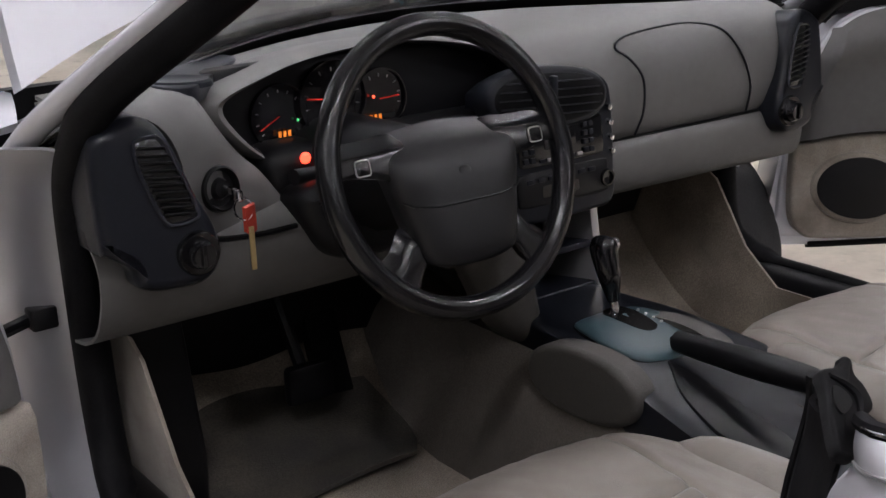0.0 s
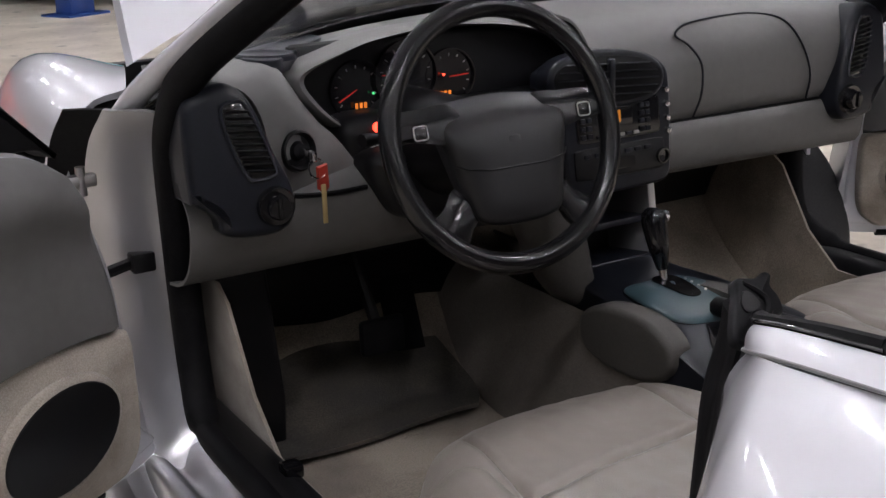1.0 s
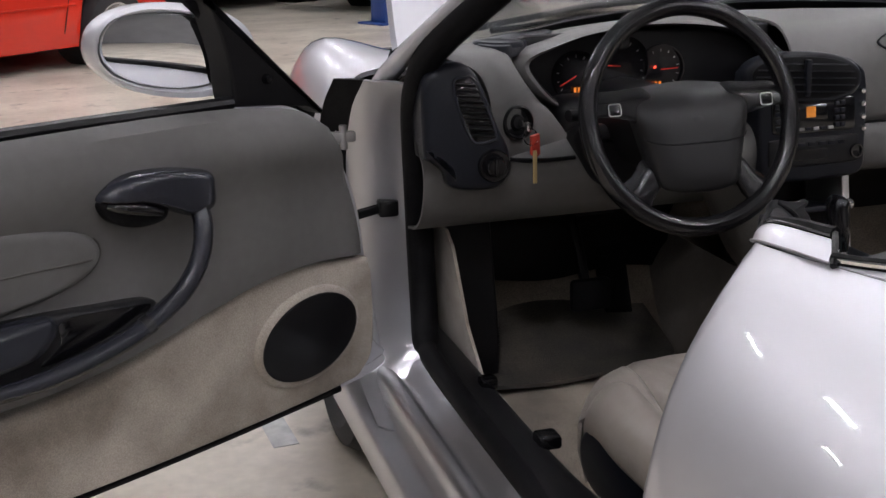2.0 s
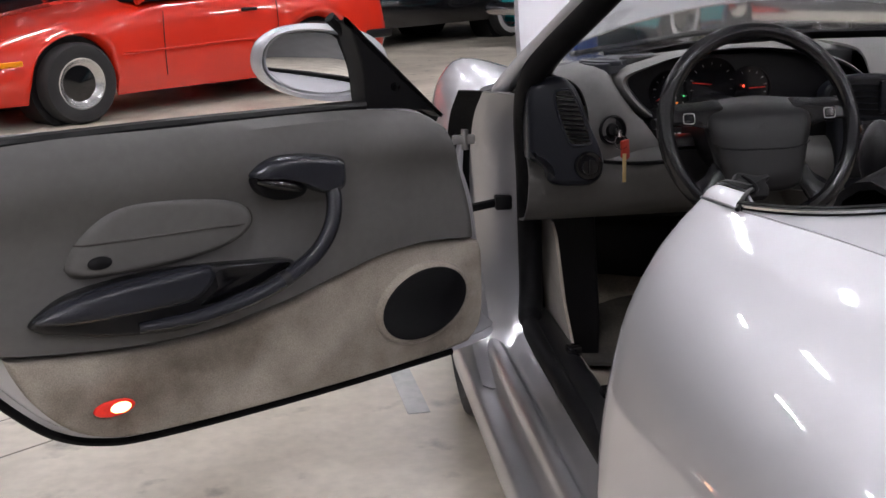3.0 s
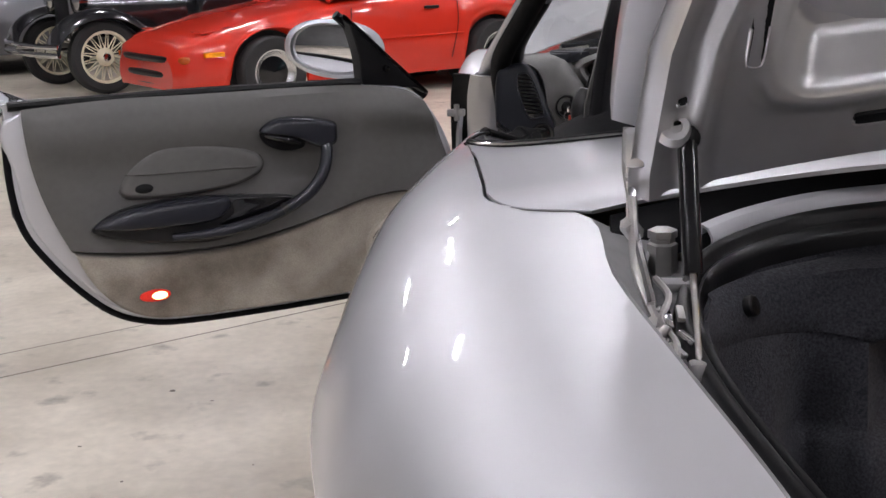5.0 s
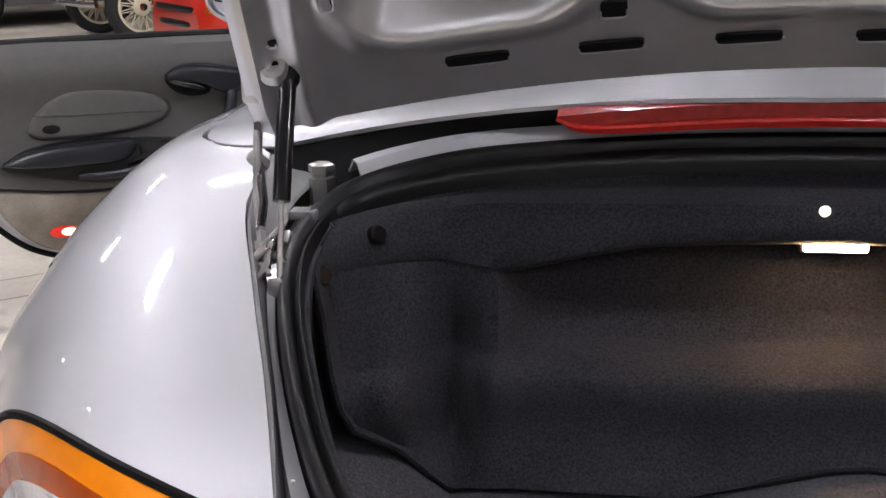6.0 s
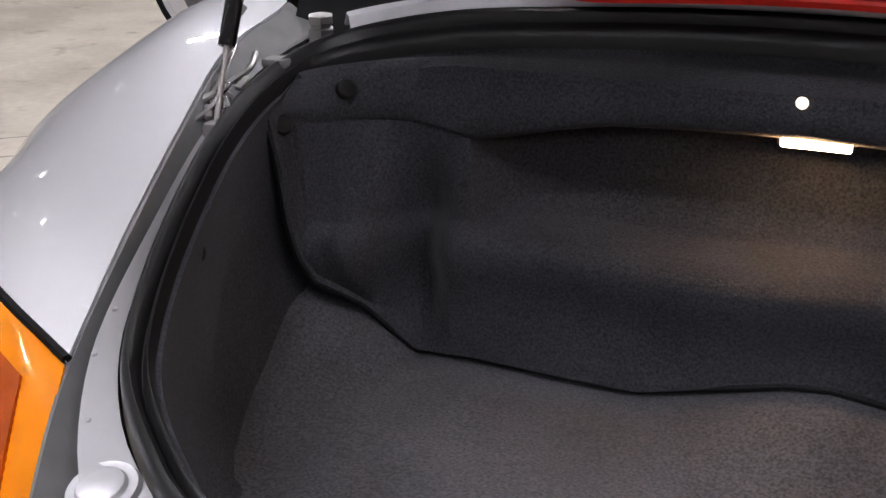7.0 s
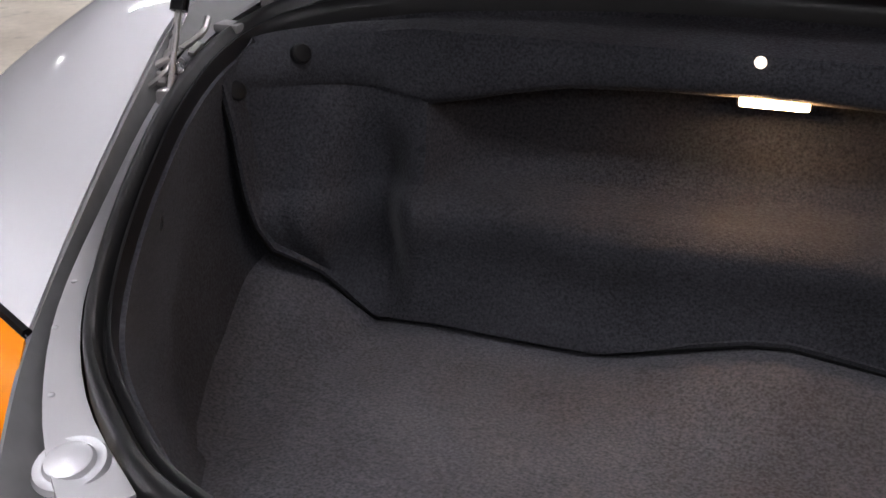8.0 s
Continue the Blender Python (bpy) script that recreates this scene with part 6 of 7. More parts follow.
# ---- footwells, tunnel, pedals ----
def cabin():
    rows = []
    for x in np.linspace(-0.72, 0.635, 40):
        tun = math.exp(-(x / 0.16) ** 6)
        h = 0.12 * tun
        prof = [(0.10, 0.62), (0.18, 0.42), (0.28, 0.28 + h), (0.60, 0.25 + h), (1.30, 0.235 + h), (1.62, 0.24 + h), (1.80, 0.32 + 0.6 * h), (1.92, 0.46), (1.96, 0.62), (1.96, 0.80)]
        rows.append([(x, y, z) for y, z in spline(prof, 26)])
    part("cabin_carpet", thick(grid(rows), 0.01), CABIN_CARPET, car, "stained beige cabin carpet, darkened for footwell shade")
    for s in (1, -1):
        rows = []
        for y in np.linspace(0.35, 1.95, 20):
            rows.append([(-0.70 * s, y, 0.22), (-0.712 * s, y, 0.30), (-0.716 * s, y, 0.34), (-0.72 * s, y, ease(y, [0.3, 1.4, 1.56, 2], [0.37, 0.375, 0.62, 0.64]))])
        if s == -1:
            rows = [[(x - 0.098, y + 0.13, z) for x, y, z in r] for r in rows]
        # The passenger side takes the darker carpet, as its footwell lies in shade.
        part("kick_panel", thick(grid(rows), 0.006), CARPET if s == 1 else CABIN_CARPET, car, "beige carpeted kick panel" if s == 1 else "stained beige carpeted kick panel, darkened for footwell shade")
    part("firewall", block(-0.78, 0.78, 1.955, 1.985, 0.2, 0.90, 0), BLACK, car)
    part("rear_bulkhead", block(-0.74, 0.74, 0.06, 0.10, 0.2, 0.92, 0.01), CARPET, car)
    # dark mat and rest
    part("floor_mat", thick(grid([[(x, y, 0.262 + 0.006 * math.sin(15 * x + 8 * y) + max(0, y - 1.62) * 0.35 ) for x in np.linspace(-0.66, -0.20 - 0.05 * max(0, (1.66 - y) / 0.115) ** 2, 16)] for y in np.linspace(1.545, 1.84, 16)]), 0.008), MAT_RUBBER, car, "dark rumpled floor mat")
    # Black panels added under the dashboard to darken the footwells.
    part("toe_shade_panel", thick(grid([[(x, y, z + 0.008 * math.sin(19 * x)) for y, z in spline([(1.835, 0.395), (1.815, 0.46), (1.80, 0.54), (1.70, 0.60), (1.56, 0.615)], 12)] for x in np.linspace(-0.72, -0.13, 20)]), 0.008), BLACK, car, "black panel under the dashboard, added to darken the footwell")
    # Passenger-side copy, added only to block light from the footwell.
    part("toe_shade_panel", thick(grid([[(x, y, z) for y, z in spline([(1.90, 0.46), (1.86, 0.54), (1.76, 0.61), (1.60, 0.635)], 10)] for x in np.linspace(0.12, 0.66, 12)]), 0.008), BLACK, car, "black panel under the dashboard, added to darken the footwell")
    part("foot_rest", prism([(1.62, 0.26), (1.86, 0.40), (1.90, 0.64), (1.66, 0.62), (1.60, 0.36)], -0.71, -0.60, lambda a, b, c: (c, a, b), 0.01), BLACK, car, "black foot rest")
    pedal = part("brake_pedal", block(-0.42, -0.33, 1.66, 1.685, 0.36, 0.43, 0.01), RUBBER, car, "black brake pedal")
    part("pedal_arm", tube([(-0.375, 1.69, 0.40), (-0.37, 1.80, 0.55), (-0.37, 1.83, 0.66)], 0.012, 8), BLACK, pedal)
    part("throttle_pedal", prism([(1.735, 0.26), (1.76, 0.26), (1.86, 0.50), (1.835, 0.52)], -0.30, -0.235, lambda a, b, c: (c, a, b), 0.006), RUBBER, car, "black throttle pedal")
    # tunnel side pads and the flank of the console
    for s in (1, -1):
        sf = lambda a, b, c: flip((-0.150 - c, a, b), s)
        part("tunnel_pad", prism(ellipse(1.240, 0.470, 0.119, 0.056, 48, -0.06, 2.3), -0.03, 0.014, sf, 0.012, 5), PAD, car, "grey padded tunnel side")
        part("tunnel_side", thick(grid([[sf(y, z, c) for z, c in ((0.24, 0.062), (0.29, 0.040), (0.35, 0.020), (0.43, -0.004), (0.47, -0.03))] for y in np.linspace(0.5, 1.95, 12)]), 0.006), TUNNEL_CARPET, car, "stained grey-brown carpeted tunnel side, darkened for footwell shade")
    rows = []
    for g in np.linspace(0, 1, 16):
        xl, xr, z = -0.235 + 0.105 * g + 0.045 * max(0.0, (g - 0.6) / 0.4) ** 2, -0.110 + 0.050 * g, 0.675 - 0.225 * g
        tuck = 0.05 * max(0.0, (g - 0.8) / 0.2) ** 2
        rows.append([(xl, 1.475 + tuck, z), (xl + 0.004, 1.450 + tuck, z), (0.75 * xl + 0.25 * xr, 1.428 + tuck, z - 0.004), (0.4 * xl + 0.6 * xr, 1.420 + tuck, z - 0.006), (xr - 0.006, 1.428 + tuck, z - 0.004), (xr, 1.47 + tuck, z)])
    part("console_flank", skin(grid([spline(r, 16) for r in rows]), 0.006), PAD, car, "grey padded console flank")
    # tunnel top
    rows = []
    for y in np.linspace(0.45, 1.47, 40):
        h = ease(y, [0.45, 0.75, 1.0, 1.15, 1.30, 1.40, 1.47], [0.44, 0.452, 0.47, 0.498, 0.515, 0.515, 0.52])
        w = ease(y, [0.45, 1.0, 1.10, 1.20, 1.35, 1.47], [0.150, 0.156, 0.150, 0.136, 0.118, 0.100])
        rows.append([(x, y, z) for x, z in spline([(-w - 0.01, h - 0.12), (-w, h - 0.03), (-w + 0.018, h - 0.004), (0, h), (w - 0.018, h - 0.004), (w, h - 0.03), (w + 0.01, h - 0.12)], 24)])
    tun = part("centre_console", thick(grid(rows), 0.005), VINYL_DARK, car, "dark plastic centre console tunnel")
    def on_top(a, b, c):
        return (a, b, c + ease(b, [0.45, 0.75, 1.0, 1.15, 1.30, 1.40, 1.47], [0.44, 0.452, 0.47, 0.498, 0.515, 0.515, 0.52]))
    gate = outline([(-0.080, 1.338), (-0.03, 1.348), (0.035, 1.342), (0.062, 1.30), (0.066, 1.24), (0.050, 1.180), (0.0, 1.168), (-0.055, 1.176), (-0.086, 1.200), (-0.094, 1.27)], 60)
    # The plate is dark; its teal reflection is mixed into the base colour.
    plate = part("shift_gate", pillow(gate, -0.020, 0.012, on_top, 0.35, 7), material("gate_teal_reflection", (0.036, 0.066, 0.078), 0.30, 0.0, spec=0.6, grain=0.06, bump=0.05), tun, "smooth dark gear selector plate with a teal reflection in its colour")
    part("gate_joint", tube([on_top(a, b, -0.002) for a, b in gate], 0.0026, 6, True), RUBBER, plate)
    part("gate_slot", prism(outline([(-0.026, 1.330), (0.014, 1.330), (0.018, 1.285), (0.010, 1.245), (-0.014, 1.240), (-0.026, 1.27)], 30), 0.004, 0.0136, on_top), GLOSS_BLACK, plate)
    for k in range(4):
        part("gate_mark", prism(ellipse(0.026, 1.252 + 0.017 * k, 0.0026, 0.0022, 8), 0.008, 0.0140, on_top), WHITE_LENS, plate)
    part("selector_stalk", tube([(-0.005, 1.318, 0.51), (-0.006, 1.33, 0.56), (-0.004, 1.345, 0.60)], 0.007, 10), CHROME, tun)
    knob = part("gear_selector", tube(spline([(-0.006, 1.326, 0.545), (-0.012, 1.330, 0.585), (-0.010, 1.345, 0.625), (0.0, 1.352, 0.640)], 14), [0.010, 0.012, 0.014, 0.016, 0.018, 0.019, 0.020, 0.021, 0.022, 0.023, 0.023, 0.022, 0.020, 0.014], 16), GLOSS_BLACK, tun, "black gear selector lever")
    part("selector_button", ball((0.014, 1.345, 0.630), (0.010, 0.008, 0.012), seg=12), CHROME, knob)
    lever = part("handbrake", tube(spline([(-0.020, 1.175, 0.524), (-0.022, 1.06, 0.532), (-0.024, 0.90, 0.545)], 12), [0.016, 0.017, 0.018, 0.019, 0.019, 0.020, 0.021, 0.021, 0.021, 0.020, 0.018, 0.012], 14), BLACK, tun, "black leather handbrake lever")
    part("lever_button", lathe([(0.0, 0.010), (0.006, 0.009), (0.008, 0.0)], 12, Matrix.Translation((-0.020, 1.177, 0.524)) @ pose(0, 0, 0, -90, 0, 0)), GLOSS_BLACK, lever)
    part("console_tray", prism(outline([(-0.060, 1.150), (-0.045, 1.165), (-0.040, 1.10), (-0.045, 1.00), (-0.06, 0.93), (-0.10, 0.90), (-0.128, 0.93), (-0.128, 1.00), (-0.10, 1.09)], 40), -0.03, 0.0035, on_top, 0.003), BLACK, tun, "black recessed tray")


cabin()


def seat(cx):
    th = part("seat", bmesh_seat_cushion(cx), LEATHER, car, "creased beige leather sports seat")
    for s in (1, -1):
        rows = []
        for i in range(18):
            g = i / 17
            y = 0.52 + 0.50 * g
            top = 0.525 - 0.012 * g - 0.05 * max(0, (g - 0.8) / 0.2) ** 2
            c = cx + s * (0.225 - 0.03 * max(0.0, (g - 0.6) / 0.4) ** 2)
            rows.append([(c - s * 0.045, y, top - 0.035), (c - s * 0.02, y, top - 0.004), (c + s * 0.012, y, top), (c + s * 0.040, y, top - 0.03), (c + s * 0.044, y, top - 0.06), (c + s * 0.036, y, top - 0.085), (c + s * 0.010, y, top - 0.095)])
        part("seat_bolster", thick(grid([spline(r, 14) for r in rows]), 0.008), LEATHER, th)
        part("bolster_seam", tube([(r[0][0], r[0][1], r[0][2] + 0.002) for r in rows], 0.0016, 6), SEAM, th)
    for k in (0, 1):
        part("cushion_seam", tube([cushion_point(cx, cushion_seams(g)[k], g) for g in np.linspace(0.2, 0.965, 30)], 0.0014, 6), SEAM, th)
    lo, hi = cushion_seams(0.62)
    part("cushion_seam", tube([cushion_point(cx, t, 0.62 + 0.02 * t) for t in np.linspace(lo + 0.01, hi - 0.01, 30)], 0.0014, 6), SEAM, th)
    part("seat_base", block(cx - 0.235, cx + 0.235, 0.50, 0.99, 0.26, 0.40, 0.03, 3), BLACK, th, "black plastic seat base")
    out = -1 if cx < 0 else 1
    part("seat_switch_panel", prism(ellipse(0.90, 0.388, 0.118, 0.058, 40, -0.12, 2.4), -0.02, 0.022, lambda a, b, c: (cx + out * (0.226 + c), a, b), 0.010, 3), VINYL_DARK, th, "dark oval switch panel")
    # backrest with integrated headrest, leaning back
    rows = []
    for i in range(26):
        g = i / 25
        z = 0.47 + 0.70 * g
        y0 = 0.50 - 0.27 * g
        w = ease(g, [0, 0.2, 0.45, 0.58, 0.66, 0.73, 0.85, 0.94, 1.0], [0.25, 0.265, 0.245, 0.195, 0.140, 0.118, 0.100, 0.068, 0.035])
        d = ease(g, [0, 0.3, 0.7, 1.0], [0.075, 0.075, 0.06, 0.03])
        rows.append([(cx + w * math.copysign(abs(math.cos(t)) ** 0.75, math.cos(t)), y0 + d * math.sin(t) * (1.0 if math.sin(t) < 0 else 0.8), z) for t in np.linspace(0, math.tau, 36, endpoint=False)])
    rows.append([(cx + 0.35 * (p[0] - cx), 0.225 + 0.3 * (p[1] - 0.225), 1.182) for p in rows[-1]])
    bm = grid(rows, False, True)
    back = part("backrest", bm, LEATHER, th, "beige leather backrest with integrated headrest")
    m = Matrix.Translation((cx + 0.015, 0.205, 1.075)) @ pose(0, 0, 0, 100, 0, 0)
    part("headrest_ring", lathe([(0.0, 0.004), (0.026, 0.004), (0.030, 0.012), (0.036, 0.010), (0.038, -0.02)], 28, m @ Matrix.Diagonal((0.8, 1.35, 1, 1))), BLACK, back, "black oval opening surround")
    return th


def cushion_seams(g):
    return -0.57 - 0.47 * (1 - g), 0.625 - 0.42 * (1 - g)


def cushion_point(cx, t, g):
    """Surface of the seat cushion: puffed fields between two lengthwise seams and one across."""
    front = (0.085 * max(0.0, -t) ** 3 + 0.035 * max(0.0, t) ** 3) * g
    z = 0.486 + 0.012 * g - 0.034 * max(0, (g - 0.76) / 0.24) ** 2.2 + 0.010 * math.cos(t * 1.4) - 0.045 * max(0.0, (abs(t) - 0.72) / 0.28) ** 2 * max(0.0, (g - 0.5) / 0.5)
    seams = cushion_seams(g)
    for ts in seams:
        fade = min(1.0, max(0.0, (0.99 - g) / 0.04))
        z -= fade * (0.010 * math.exp(-abs((t - ts) / 0.020) ** 1.3) - 0.006 * math.exp(-((t - ts) / 0.15) ** 2))
    if seams[0] < t < seams[1]:
        d = g - 0.62 - 0.02 * t
        z -= 0.010 * math.exp(-abs(d / 0.009) ** 1.3) - 0.006 * math.exp(-(d / 0.07) ** 2)
    z += 0.0007 * math.sin(31 * t + 9 * g) * math.sin(23 * g + 5 * t)
    return cx + 0.245 * t, 0.50 + 0.61 * g - front, z


def bmesh_seat_cushion(cx):
    rows = [[cushion_point(cx, -1 + 2 * k / 150, i / 110) for k in range(151)] for i in range(111)]
    last = rows[-1]
    rows.append([(x, y + 0.004, z - 0.05) for x, y, z in last])
    rows.append([(x, y - 0.03, 0.33) for x, y, z in last])
    return skin(grid(rows), 0.006)


seat(-0.425)
passenger_seat = seat(0.335)
passenger_seat.location.y = 0.13


def roll_hoop(s):
    path = spline([(-0.590, 0.13, 0.80), (-0.573, 0.15, 0.985), (-0.553, 0.155, 1.10), (-0.51, 0.158, 1.20), (-0.43, 0.16, 1.245), (-0.32, 0.16, 1.245), (-0.24, 0.158, 1.20), (-0.20, 0.155, 1.10), (-0.185, 0.15, 0.985), (-0.175, 0.13, 0.80)], 48)
    hoop = part("roll_hoop", tube([flip(p, s) for p in path], 0.027, 16), WHEEL_LEATHER, car, "black leather-covered roll hoop")
    part("seat_belt", thick(grid([[flip((-0.616, 0.15, 0.90), s), flip((-0.586, 0.165, 0.90), s)], [flip((-0.609, 0.15, 0.985), s), flip((-0.579, 0.168, 0.985), s)], [flip((-0.567, 0.155, 1.16), s), flip((-0.536, 0.175, 1.16), s)], [flip((-0.53, 0.16, 1.235), s), flip((-0.50, 0.18, 1.235), s)]]), 0.004), VINYL, hoop, "grey belt webbing")
    part("belt_guide", block(-0.58 * s, -0.535 * s, 0.22, 0.30, 0.945, 0.965, 0.008), CHROME, car, "bright belt guide")
    part("shoulder_knob", ball(flip((-0.606, 0.275, 0.958), s), (0.021, 0.023, 0.042)), AIRBAG, car, "dark grey padded knob")


both(roll_hoop)


# ---- the other cars in the hall ----
def car_body(stations, hubs, arch, paint, parent, name="body", label="", n=90):
    """A shell from stations (u, half width, sill height, shoulder height, crown height); it rises over the wheel arches."""
    us = [q[0] for q in stations]
    rows = []
    for u in np.linspace(us[0], us[-1], n):
        w, lo, sh, cr = (float(np.interp(u, us[::-1], [q[k] for q in stations][::-1])) for k in (1, 2, 3, 4))
        for h in hubs:
            if abs(u - h) < arch:
                lo = max(lo, 0.31 + math.sqrt(arch * arch - (u - h) ** 2))
        lo = min(lo, sh - 0.04)
        half = [(w * 0.93, lo), (w, lo + 0.35 * (sh - lo)), (w * 0.985, lo + 0.72 * (sh - lo)), (w * 0.93, sh), (w * 0.80, sh + 0.6 * (cr - sh)), (w * 0.45, cr - 0.008), (0.0, cr)]
        half = spline(half, 16)
        rows.append([(float(u), y, z) for y, z in half] + [(float(u), -y, z) for y, z in half[-2::-1]])
    bm = grid(rows)
    for row in (rows[0], rows[-1]):
        bm.faces.new([bm.verts.new(p) for p in row])
    return part(name, bm, paint, parent, label)


def greenhouse(pts, w0, w1, parent, roof_mat):
    """Glass house from a side profile of (u, z) points; narrower at the roof."""
    zs = [z for u, z in pts]
    z0, z1 = min(zs), max(zs)
    def side(s):
        return [(u, s * (w0 + (w1 - w0) * (z - z0) / (z1 - z0)), z) for u, z in pts]
    bm = bmesh.new()
    a, b = side(1), side(-1)
    va, vb = [bm.verts.new(p) for p in a], [bm.verts.new(p) for p in b]
    for i in range(len(va) - 1):
        bm.faces.new((va[i], va[i + 1], vb[i + 1], vb[i]))
    bm.faces.new(va), bm.faces.new(vb[::-1])
    g = part("window_glass", bm, GLOSS_BLACK, parent, "dark car windows")
    top = [(u, z) for u, z in pts if z > z1 - 0.03]
    u0, u1 = min(q[0] for q in top), max(q[0] for q in top)
    part("roof", block(u0 - 0.02, u1 + 0.02, -w1 - 0.01, w1 + 0.01, z1 - 0.012, z1 + 0.022, 0.015, 3), roof_mat, parent)
    for s in (1, -1):
        for i in range(len(a) - 1):
            if abs(a[i][2] - a[i + 1][2]) > 0.1:
                part("window_pillar", tube([(a[i][0], a[i][1] * s, a[i][2]), (a[i + 1][0], a[i + 1][1] * s, a[i + 1][2])], 0.028, 8), roof_mat, parent)


def parked_wheel(u, v, r, w, parent, rim_mat, centre_mat, lip=0.62, ring=None):
    s = 1 if v > 0 else -1
    m = Matrix.Translation((u, v, r)) @ pose(0, 0, 0, -90 * s, 0, 0)
    tyre = part("wheel", lathe([(r * lip, -w / 2), (r * 0.9, -w * 0.52), (r, -w * 0.36), (r, w * 0.36), (r * 0.93, w * 0.50), (r * 0.80, w * 0.53), (r * lip, w * 0.46)], 40, m), TYRE, parent, "black tyre on a bright rim")
    if ring:
        part("whitewall", lathe([(r * 0.66, w * 0.50), (r * 0.70, w * 0.535), (r * 0.82, w * 0.54), (r * 0.86, w * 0.52)], 40, m), ring, tyre)
    part("rim_lip", lathe([(r * lip * 1.04, w * 0.46), (r * lip * 1.02, w * 0.50), (r * lip * 0.96, w * 0.49), (r * lip * 0.80, w * 0.32), (r * lip * 0.70, w * 0.26)], 40, m), rim_mat, tyre, "polished rim lip")
    part("rim_centre", lathe([(r * lip * 0.72, w * 0.27), (r * lip * 0.5, w * 0.30), (r * lip * 0.2, w * 0.34), (0.0, w * 0.36)], 24, m), centre_mat, tyre)
    return tyre


def arch_lining(u, v, r, parent):
    s = 1 if v > 0 else -1
    part("wheel_well", lathe([(0.0, 0.0), (r, 0.0), (r, -0.30), (0.0, -0.30)], 32, Matrix.Translation((u, v - 0.02 * s, 0.31)) @ pose(0, 0, 0, -90 * s, 0, 0)), BLACK, parent)


def red_coupe():
    c = thing("red_coupe", "bright red wedge-shaped sports coupe parked on the concrete floor", "car", "parked cars")
    hubs = (1.25, -1.15)
    body = car_body([(2.06, 0.60, 0.20, 0.42, 0.48), (2.02, 0.70, 0.19, 0.50, 0.58), (1.88, 0.79, 0.18, 0.56, 0.66), (1.60, 0.84, 0.18, 0.62, 0.73), (1.25, 0.865, 0.18, 0.72, 0.80), (0.80, 0.85, 0.18, 0.76, 0.875), (0.40, 0.83, 0.18, 0.80, 0.93), (-0.50, 0.84, 0.18, 0.84, 0.95),
                     (-1.15, 0.885, 0.18, 0.84, 0.94), (-1.70, 0.86, 0.20, 0.83, 0.92), (-2.00, 0.80, 0.26, 0.80, 0.88), (-2.10, 0.72, 0.32, 0.70, 0.78)], hubs, 0.355, RED_PAINT, c, "body", "glossy red bodywork")
    greenhouse([(0.62, 0.88), (-0.15, 1.25), (-0.75, 1.26), (-1.55, 1.05), (-1.95, 0.90)], 0.74, 0.56, c, RED_PAINT)
    for u in hubs:
        for v in (0.80, -0.80):
            parked_wheel(u, v, 0.31, 0.20, c, ALLOY, GLOSS_BLACK)
            arch_lining(u, v * 0.98, 0.36, c)
    part("front_grille", tube(spline([(1.985, -0.60, 0.455), (2.050, -0.40, 0.455), (2.066, 0, 0.455), (2.050, 0.40, 0.455), (1.985, 0.60, 0.455)], 20), 0.030, 8), BLACK, c, "black front bumper grille band")
    part("air_intake", tube(spline([(2.005, -0.50, 0.325), (2.050, -0.30, 0.325), (2.062, 0, 0.325), (2.050, 0.30, 0.325), (2.005, 0.50, 0.325)], 16), 0.030, 8), BLACK, c)
    part("front_lip", tube(spline([(1.90, -0.70, 0.215), (2.03, -0.42, 0.235), (2.055, 0, 0.24), (2.03, 0.42, 0.235), (1.90, 0.70, 0.215)], 16), 0.007, 8), BLACK, c, "black lower lip")
    for s in (1, -1):
        part("indicator", block(1.93, 2.022, 0.57 * s, 0.73 * s, 0.425, 0.485, 0.02), DEEP_AMBER_LENS, c, "amber front indicator")
        part("side_marker", block(1.68, 1.86, 0.800 * s, 0.842 * s, 0.475, 0.515, 0.008), AMBER_LENS, c, "amber side marker")
        part("fog_lamp", block(1.96, 2.045, 0.50 * s, 0.60 * s, 0.295, 0.355, 0.015), WHITE_LENS, c)
        part("door_handle", block(-0.50, -0.34, 0.815 * s, 0.845 * s, 0.755, 0.785, 0.01), BLACK, c)
        part("rub_strip", tube([(0.85, 0.858 * s, 0.50), (-0.2, 0.847 * s, 0.52), (-0.75, 0.868 * s, 0.52)], 0.008, 6), RED_PAINT, c)
        part("door_line", tube(spline([(0.42, 0.800 * s, 0.80), (0.45, 0.838 * s, 0.60), (0.45, 0.842 * s, 0.30)], 8), 0.004, 5), BLACK, c)
        part("door_line", tube(spline([(-0.72, 0.815 * s, 0.84), (-0.70, 0.855 * s, 0.60), (-0.62, 0.855 * s, 0.30)], 8), 0.004, 5), BLACK, c)
        part("bumper_guard", block(-2.06, -1.72, 0.80 * s, 0.865 * s, 0.42, 0.50, 0.02), BLACK, c)
        part("door_mirror", ball((0.42, 0.90 * s, 0.99), (0.06, 0.10, 0.065)), RED_PAINT, c, "red door mirror")
        part("popup_lamp_lid", block(1.55, 1.80, 0.42 * s, 0.66 * s, 0.655, 0.672, 0.01), RED_PAINT, c)
    c.matrix_basis = pose(-2.44, 9.40, 0, 0, 0, 219.6) @ Matrix.Scale(0.945, 4)
    return c


red_coupe()


